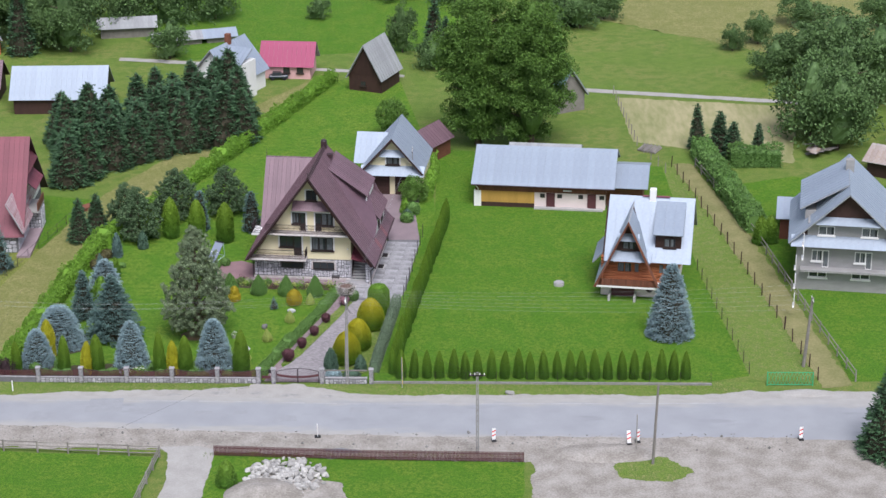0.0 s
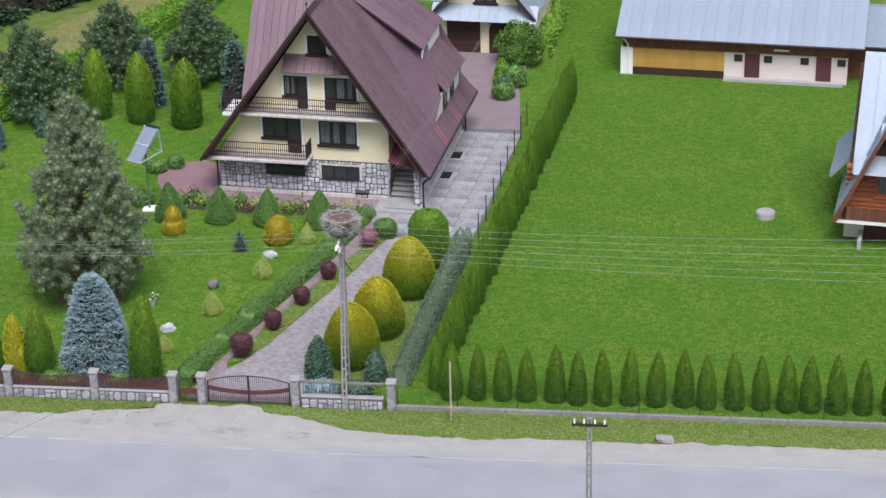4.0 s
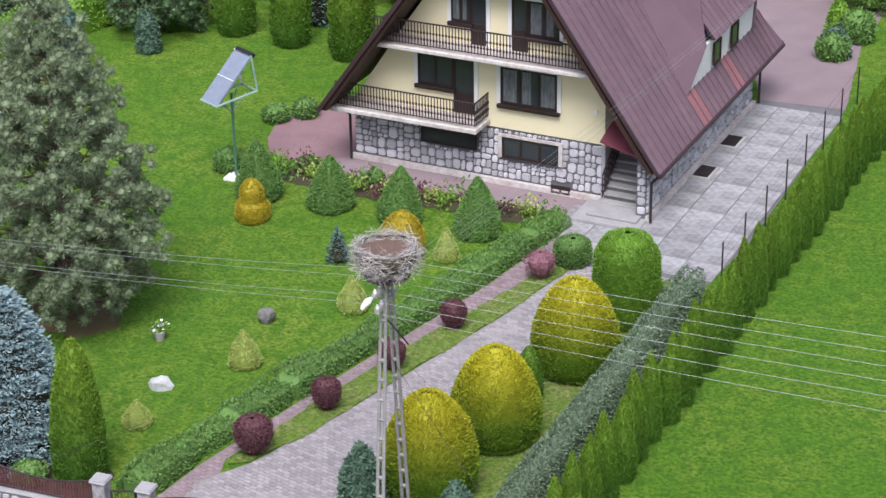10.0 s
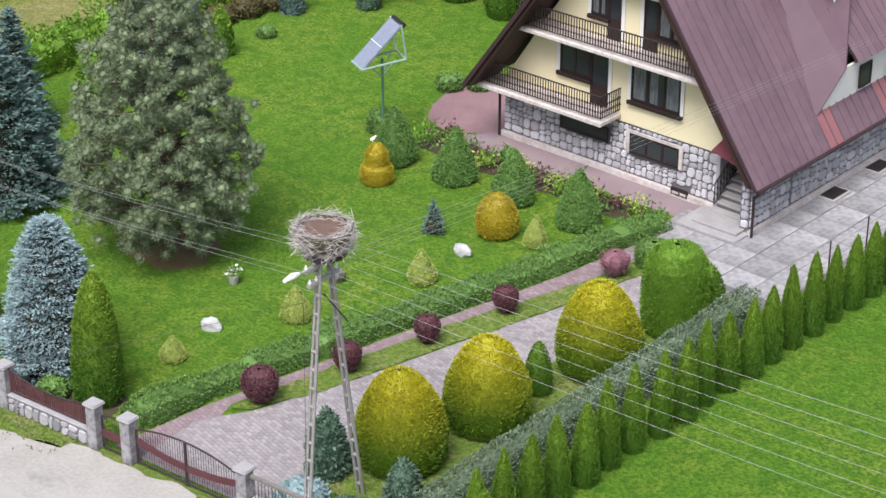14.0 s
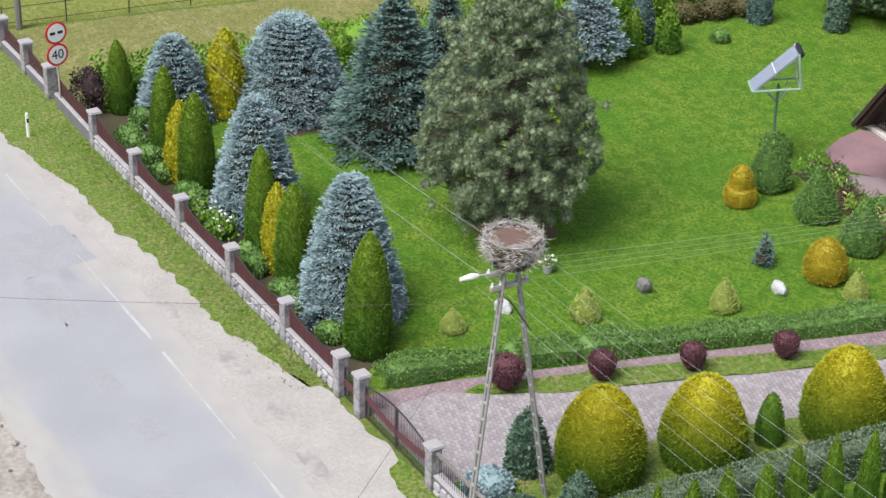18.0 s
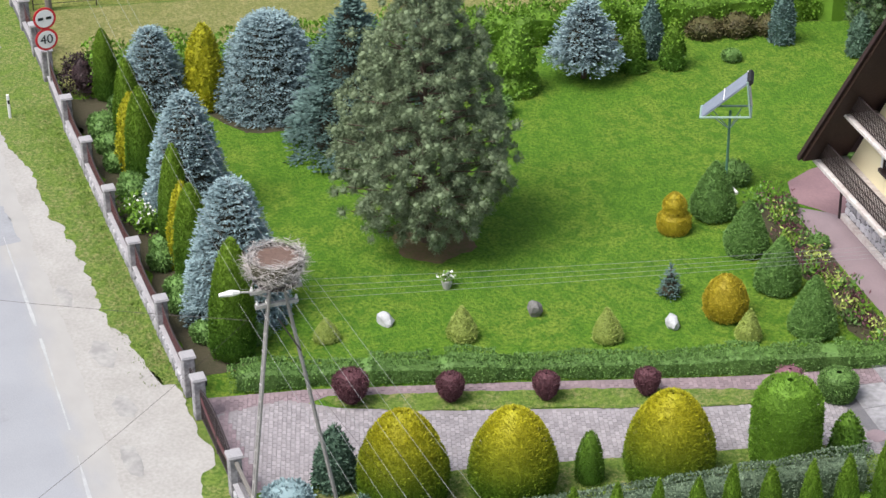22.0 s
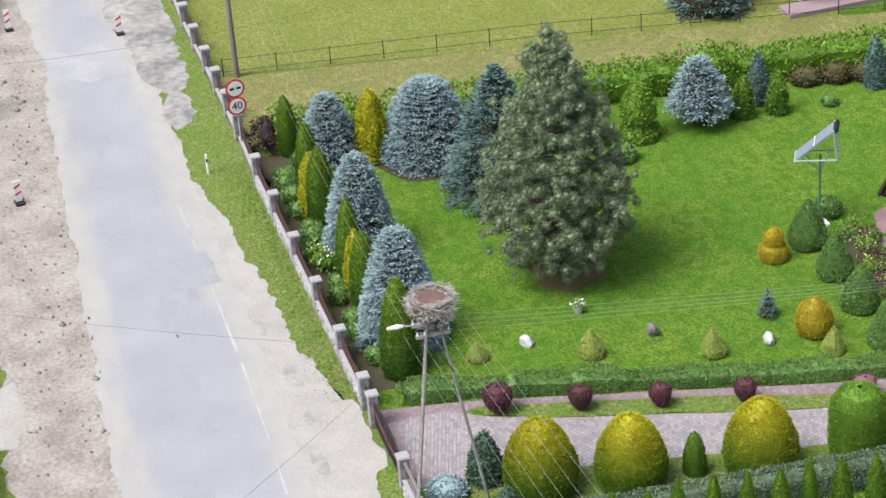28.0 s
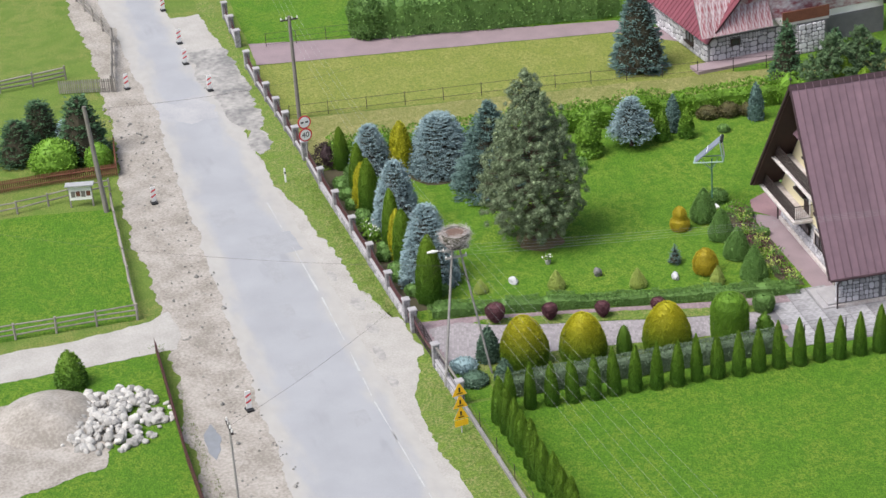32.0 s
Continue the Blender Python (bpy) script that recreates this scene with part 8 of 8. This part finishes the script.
part("chimney", B(4.1, 4.0, 8.0, 4.7, 4.7, 9.3), WHITE, vil, "white rendered chimney")
part("rust_patch", B(3.4, 4.2, 8.53, 6.0, 4.6, 8.56), ROOF_RED, vil)
slope("side_roof", vil, (0.75, 1.5, 4.6), (0, 1, 0), (-1.6, 0, -1.8), TIN, 5.0, 2.6, 0.8)
slope("side_roof", vil, (1.0, 3.5, 6.4), (0, 1, 0), (-1.1, 0, -1.4), TIN, 3.0, 1.7, 0.8)

# ---- grey block house ----
BLOCK = surf("grey_block_wall", (0.33, 0.325, 0.32), (0.24, 0.235, 0.23), fine=10, big=0.8, rough=0.95, bump=0.3, stretch=(1, 1, 3))
gh = thing("grey_house", "unrendered grey block house with tin roof", "house", pose(43.3, 21.6, 0, 0, 0, -8))
part("wall", B(0, 0, 0, 9.2, 10, 5.4), BLOCK, gh, "grey concrete block wall")
part("gable_wall", poly(bmesh.new(), [(0.1, 0.1, 5.4), (9.1, 0.1, 5.4), (4.6, 0.1, 9.7)], (0, 9.7, 0)), DARKWOOD, gh)
part("attic_wall", B(0.9, 0.0, 5.4, 8.3, 4, 6.8), BLOCK, gh)
for u in (1.2, 5.2):
    window(gh, u, 1.35, u + 1.7, 2.0, -0.02, panes=2, frame_mat=WHITE, curtain=False)
    window(gh, u + 0.2, 3.0, u + 1.2, 4.1, -0.02, panes=2, frame_mat=WHITE, curtain=True)
    window(gh, u + 1.2, 2.4, u + 1.8, 4.1, -0.02, panes=1, frame_mat=WHITE, sill=False, name="balcony_door")
    window(gh, u + 0.7, 5.65, u + 2.2, 6.55, -0.02, panes=2, frame_mat=WHITE)
part("balcony_slab", B(0.4, -1.0, 2.2, 9.0, 0, 2.4), BLOCK, gh)
for v in (2.0, 6.5):
    window(gh, -(v + 0.8), 3.2, -v, 4.3, facing="left", at=-0.02, panes=2, frame_mat=WHITE)
    window(gh, -(v + 0.8), 1.3, -v, 2.3, facing="left", at=-0.02, panes=2, frame_mat=WHITE)
slope("skirt_roof", gh, (-0.6, 0.0, 5.55), (1, 0, 0), (0, -1.1, -0.75), TIN, 10.4, 1.35, 0.7, thick=0.06)
slope("skirt_roof", gh, (1.6, 0.0, 7.45), (1, 0, 0), (0, -0.8, -0.5), TIN, 6.0, 0.95, 0.7, thick=0.06)
slope("roof_slope", gh, (4.6, -0.9, 10.1), (0, 1, 0), (-5.4, 0, -5.1), TIN, 11.6, 7.45, 0.7)
slope("roof_slope", gh, (4.6, -0.9, 10.1), (0, 1, 0), (5.4, 0, -5.1), TIN, 11.6, 7.45, 0.7)
part("dormer_wall", B(0.6, 2.0, 5.6, 4.6, 9.0, 7.3), BLOCK, gh)
for v in (3.2, 6.6):
    window(gh, -(v + 0.9), 6.1, -v, 7.0, facing="left", at=0.58, panes=2, frame_mat=WHITE)
slope("dormer_roof", gh, (4.5, 1.6, 10.15), (0, 1, 0), (-4.4, 0, -2.6), TIN, 7.9, 5.1, 0.7)
part("chimney", B(4.2, 6.2, 9.6, 5.0, 7.0, 11.0), BLOCK, gh)
sh = thing("tin_outbuilding", "low outbuilding with white tin roof", "shed", pose(43.3, 34.5, 0, 0, 0, -8))
part("wall", B(0, 0, 0, 4, 5, 2.2), BROWNWOOD, sh)
slope("roof_slope", sh, (-0.4, 2.6, 3.6), (1, 0, 0), (0, -3, -1.2), TIN, 4.8, 3.3, 0.7)
slope("roof_slope", sh, (-0.4, 2.6, 3.6), (1, 0, 0), (0, 3, -1.2), TIN, 4.8, 3.3, 0.7)


# ---- plainer houses further off ----
def cottage(name, label, x, y, rz, w, d, eave, ridge, wall, roof, across=True, over=0.5, wins=(), pitch=0.6, gable=None, category="house", base=None):
    e = thing(name, label, category, pose(x, y, 0, 0, 0, rz))
    if across:
        part("wall", poly(bmesh.new(), [(0, 0, 0), (0, d, 0), (0, d, eave), (0, d / 2, ridge - 0.25), (0, 0, eave)], (w, 0, 0)), wall, e)
        f = math.hypot(d / 2, ridge - eave)
        k = (f + over) / f
        slope("roof_slope", e, (-over, d / 2, ridge), (1, 0, 0), (0, -d / 2, eave - ridge), roof, w + 2 * over, f * k, pitch)
        slope("roof_slope", e, (-over, d / 2, ridge), (1, 0, 0), (0, d / 2, eave - ridge), roof, w + 2 * over, f * k, pitch)
    else:
        part("wall", poly(bmesh.new(), [(0, 0, 0), (w, 0, 0), (w, 0, eave), (w / 2, 0, ridge - 0.25), (0, 0, eave)], (0, d, 0)), wall, e)
        f = math.hypot(w / 2, ridge - eave)
        k = (f + over) / f
        slope("roof_slope", e, (w / 2, -over, ridge), (0, 1, 0), (w / 2, 0, eave - ridge), roof, d + 2 * over, f * k, pitch)
        slope("roof_slope", e, (w / 2, -over, ridge), (0, 1, 0), (-w / 2, 0, eave - ridge), roof, d + 2 * over, f * k, pitch)
    if gable:
        part("gable_board", poly(bmesh.new(), [(0.1, -0.03, eave), (w - 0.1, -0.03, eave), (w / 2, -0.03, ridge - 0.4)], (0, 0.05, 0)) if not across else poly(bmesh.new(), [(w + 0.03, 0.1, eave), (w + 0.03, d - 0.1, eave), (w + 0.03, d / 2, ridge - 0.4)], (-0.05, 0, 0)), gable, e)
    if base:
        part("base_wall", box(B(-0.03, -0.04, 0, w + 0.03, 0, 1.1), w, 0, 0, w + 0.04, d, 1.1), base, e)
    for u0, z0, u1, z1 in wins:
        window(e, u0, z0, u1, z1, -0.03, panes=2, sill=True, curtain=False)
    return e


cottage("pink_cottage", "pink cottage with a plum-red roof", -14.6, 88.6, -4, 6.0, 4.6, 2.0, 4.2, surf("pink_render", (0.66, 0.40, 0.40), (0.58, 0.34, 0.34), bump=0.1), surf("plum_roof_metal", (0.34, 0.07, 0.14), (0.28, 0.055, 0.11), fine=3, rough=0.5, bump=0.03), wins=((2.6, 0.8, 3.4, 1.6), (4.3, 0.8, 5.1, 1.6)))
cottage("dark_log_hut", "old dark wooden hut with grey shingle roof", -3.5, 84.0, -22, 4.4, 5.2, 2.1, 6.0, DARKWOOD, SLATE, across=False, gable=DARKWOOD, wins=((1.6, 0.7, 2.3, 1.3),))
wh = cottage("white_house", "white house with steep pale tin roof", -22.5, 81.6, -25, 6.2, 7.0, 2.6, 6.2, WHITE, TIN, across=False, wins=((1.0, 0.8, 1.9, 1.8), (4.0, 0.8, 4.9, 1.8), (2.6, 3.3, 3.6, 4.3)))
slope("side_roof", wh, (3.0, 3.0, 6.0), (1, 0, 0), (0, -3.2, -1.6), TIN, 4.0, 3.4, 0.6)
part("side_wall", B(6.2, 0.4, 0, 7.0, 3.6, 4.6), WHITE, wh)
part("chimney", B(2.8, 3.4, 5.8, 3.4, 4.0, 7.2), BROWNWOOD, wh)
cottage("long_barn", "long dark wooden barn with pale tin roof", -42.7, 74.0, 2, 10.6, 6.5, 2.2, 5.0, DARKWOOD, TIN)
cottage("red_barn", "low barn with dark red metal roof", -54.0, 78, 2, 8.4, 5.5, 2.2, 4.6, DARKWOOD, ROOF)
cottage("brown_house", "far brown wooden house with dark roof", -54.5, 97, 20, 5, 5, 2.4, 6.0, LOGWOOD, SLATE, across=False)
cottage("grey_shed", "far grey shed with flat tin roof", -38.0, 106, 10, 7, 3.5, 1.6, 2.4, GREYWOOD, SLATE, category="shed")
cottage("grey_shed", "far weathered wood store beside the track", -30.0, 102, 18, 6, 2.4, 1.0, 1.6, GREYWOOD, SLATE, category="shed")
cottage("grey_shed", "far weathered wood store beside the track", -23.6, 104, 18, 3.6, 2.4, 1.0, 1.6, GREYWOOD, TIN, category="shed")
cottage("green_farmhouse", "narrow house with blue-green tin roof behind the great tree", 18.6, 79.5, -60, 6, 4, 2.4, 5.4, GREYWOOD, surf("blue_green_tin", (0.13, 0.22, 0.23), (0.10, 0.175, 0.18), fine=3, rough=0.5, bump=0.03))
cottage("rusty_shed", "rusty tin-roofed shed under the trees", 55.0, 53.5, -30, 5, 5, 1.9, 2.9, DARKWOOD, TIN_OLD, category="shed")
cottage("dark_barn", "dark old barn beyond the rusty shed", 58.0, 58, -20, 6, 8, 3, 7, DARKWOOD, SLATE, across=False, category="barn")
cottage("log_cabin", "dark open woodshed behind the barn", 16.5, 55.5, -6, 7, 3, 1.9, 2.5, DARKWOOD, SLATE, category="shed")

# red-roofed house
PEEL = surf("peeling_red_roof_metal", (0.26, 0.07, 0.085), (0.58, 0.55, 0.57), fine=5, big=1.2, rough=0.55, bump=0.1, each=0.1, mix=0.3, stretch=(3, 0.5, 1))
rh = cottage("red_roof_house", "stone-based house with faded red metal roof", -44.4, 29.6, 2, 11.6, 13.6, 2.4, 9.9, WHITE, ROOF_RED, over=0.75, pitch=0.5, gable=PEEL)
rb = part("base_wall", box(B(-0.03, -0.05, 0, 11.6, 0, 1.9), 11.6, 0, 0, 11.66, 13.6, 1.9), MORTAR, rh, "whitish field-stone base wall")
part("half_hip", poly(bmesh.new(), [(12.45, 4.3, 6.9), (12.45, 9.3, 6.9), (10.9, 6.8, 9.95)], (-0.08, 0, -0.04)), ROOF_RED, rh, "faded red half-hip roof end")
slope("porch_roof", rh, (10.9, -0.9, 5.4), (0, 1, 0), (1.5, 0, -3.0), PEEL, 5.4, 3.4, 0.5)
slope("porch_roof", rh, (11.2, 5.2, 6.3), (0, 1, 0), (1.5, 0, -1.4), ROOF_RED, 4.2, 2.2, 0.5)
part("balcony", B(11.66, 5.0, 2.3, 12.9, 8.6, 2.5), CONCRETE, rh)
part("balcony_rail", B(12.8, 5.0, 2.5, 12.9, 8.6, 3.3), BROWNWOOD, rh)
sw = part("stair_wall", B(11.66, 6.2, 0, 12.9, 8.4, 2.25), MORTAR, rh, "whitish stone stair wall")
slope("front_dormer", rh, (2.2, 6.6, 9.7), (1, 0, 0), (0, -5.6, -3.0), ROOF_RED, 4.6, 6.2, 0.5)
part("front_dormer_wall", B(2.6, 1.2, 3.6, 6.4, 5, 7.0), WHITE, rh)
window(rh, 3.6, 4.6, 5.4, 5.8, 1.17, panes=2)
window(rh, 8.0, 0.7, 9.2, 1.5, -0.08, panes=2)
window(rh, 1.6, 1.1, 2.3, 1.6, facing="right", at=11.7, panes=1, sill=False, curtain=False)
part("terrace", B(11.66, -1.5, 0, 13.0, 6.2, 0.25), PAVER, rh, "dark red terrace slab")

# a parked car by the pink cottage
car = thing("parked_car", "dark blue car parked before the pink cottage", "car", pose(-12.6, 88.2, 0, 0, 0, 5))
CARP = surf("dark_car_paint", (0.03, 0.04, 0.06), fine=5, big=1, rough=0.25, bump=0, spec=0.6)
part("body", box(bmesh.new(), -1.2, -0.5, 0.2, 1.2, 0.5, 0.62, bevel=0.12), CARP, car)
part("cabin", poly(bmesh.new(), [(-0.9, -0.44, 0.6), (0.6, -0.44, 0.6), (0.25, -0.38, 0.98), (-0.7, -0.38, 0.98)], (0, 0.84, 0)), GLASS, car)
wl = part("wheel", rod(bmesh.new(), (0, -0.08, 0), (0, 0.08, 0), 0.2, seg=12), BLACK, car)
for i, (x, y) in enumerate(((-0.75, -0.46), (0.75, -0.46), (-0.75, 0.46), (0.75, 0.46))):
    o = wl if i == 0 else again(wl, Matrix.Identity(4), car)
    o.matrix_basis = pose(x, y, 0.2)


# ---- pieces of walls and pavements, last ----
stones(bpy.data.objects["basement_wall"], 9.5, 2.05, pose(0, 0.06, 0), ((2.69, 1.1, 4.81, 1.75), (5.77, 1.0, 7.87, 1.9), (7.6, 0.0, 8.3, 0.4)), 0.34, 0.26, 1)
stones(bpy.data.objects["side_basement_wall"], 8.6, 2.05, pose(11.34, 1.6, 0, 0, 0, 90), (), 0.36, 0.26, 2)
stones(bpy.data.objects["porch_pier"], 2.4, 2.1, pose(11.34, -0.9, 0, 0, 0, 90), (), 0.34, 0.26, 3)
stones(bpy.data.objects["porch_pier"], 0.36, 2.1, pose(11.0, -0.9, 0), (), 0.3, 0.26, 4)
stones(rb, 11.5, 1.85, pose(0, -0.05, 0), ((8.0, 0.7, 9.2, 1.5),), 0.44, 0.02, 5)
stones(rb, 6.0, 1.85, pose(11.66, 0, 0, 0, 0, 90), ((1.6, 1.1, 2.3, 1.6),), 0.44, 0.02, 6)
stones(sw, 2.1, 2.2, pose(12.9, 6.2, 0, 0, 0, 90), (), 0.44, 0.02, 7)
stones(sw, 1.2, 2.2, pose(11.7, 6.2, 0), (), 0.44, 0.02, 8)
seedn = 10
for ob in [o for o in bpy.data.objects if o.name.startswith("masonry")]:
    w = ob.parent
    if w.matrix_basis.translation.x > -28:
        seedn += 1
        stones(ob, max(v[0] for v in ob.bound_box), 0.46, pose(0, -0.12, 0), (), 0.34, 0.02, seedn, dark_shapes)


def inside(x, y, pts):
    r = False
    for (x0, y0), (x1, y1) in zip(pts, pts[1:] + pts[:1]):
        if (y0 > y) != (y1 > y) and x < (x1 - x0) * (y - y0) / (y1 - y0) + x0:
            r = not r
    return r


# block paving: grey with a pink band
yaw = math.radians(-17)
c, s = math.cos(yaw), math.sin(yaw)
unit = {}
for key, mat in (("grey", PAVER_GREY), ("pink", PAVER)):
    me = bpy.data.meshes.new("paver")
    bmx = B(-0.105, -0.062, 0, 0.105, 0.062, 0.02, bevel=0.006)
    bmx.to_mesh(me)
    bmx.free()
    me.materials.append(mat)
    unit[key] = me
PG = surf("grey_paver_field", (0.32, 0.295, 0.305), (0.25, 0.23, 0.24), fine=25, big=0.8, island=0.18)
PP = surf("pink_paver_field", (0.28, 0.215, 0.23), (0.215, 0.165, 0.18), fine=25, big=0.8, island=0.15)
rest = {"grey": ([], []), "pink": ([], [])}
count = 0
cell = np.array([(-0.105, -0.062), (0.105, -0.062), (0.105, 0.062), (-0.105, 0.062)])
for region, poly_pts, pink_all in (("drive", DRIVE, False), ("path", PATH_L + PATH_R, True)):
    for i in range(-40, 120):
        for j in range(-20, 190):
            a, b = i * 0.222 - 5, j * 0.134 - 3
            if j % 2:
                a += 0.111
            x, y = a * c - b * s, a * s + b * c
            if not all(inside(x + px * c - py * s, y + px * s + py * c, poly_pts) for px, py in cell) or (region == "path" and inside(x, y, DRIVE)):
                continue
            mid = -2.05 + 0.275 * y
            key = "pink" if pink_all or y < 0.75 else "grey"
            if count < 300 and y < 2.6 and not pink_all:
                o = new("paver", unit[key])
                o.parent = drive
                o.matrix_basis = pose(x, y, 0.03, 0, 0, -17)
                count += 1
            else:
                v, f = rest[key]
                k = len(v)
                for zz, sh_ in ((0.03, 1.0), (0.05, 0.95)):
                    for px, py in cell * sh_:
                        v.append((x + px * c - py * s, y + px * s + py * c, zz + (0.0 if region == "drive" else -0.001)))
                f += [(k + 4, k + 5, k + 6, k + 7), (k, k + 1, k + 5, k + 4), (k + 1, k + 2, k + 6, k + 5), (k + 2, k + 3, k + 7, k + 6), (k + 3, k, k + 4, k + 7)]
for key, mat in (("grey", PG), ("pink", PP)):
    tagged(mesh_of("paver_field", rest[key][0], rest[key][1], mat, drive), kind="stuff")

# concrete slabs of the house drive
first = None
sy = math.radians(-5)
for i in range(-1, 5):
    for j in range(0, 13):
        a, b = 0.35 + i * 1.22, 18.3 + j * 1.22
        x, y = a + (b - 18.3) * 0.087, b - a * 0.087
        pts = SLAB_YARD
        if not inside(x, y, pts):
            continue
        if first is None:
            first = part("slab", B(-0.6, -0.6, 0, 0.6, 0.6, 0.03, bevel=0.012), SLAB, slabs)
            o = first
        else:
            o = again(first, Matrix.Identity(4), slabs)
        o.matrix_basis = pose(x, y, 0.024 + 0.003 * ((i * 7 + j * 3) % 3), 0, 0, -5)
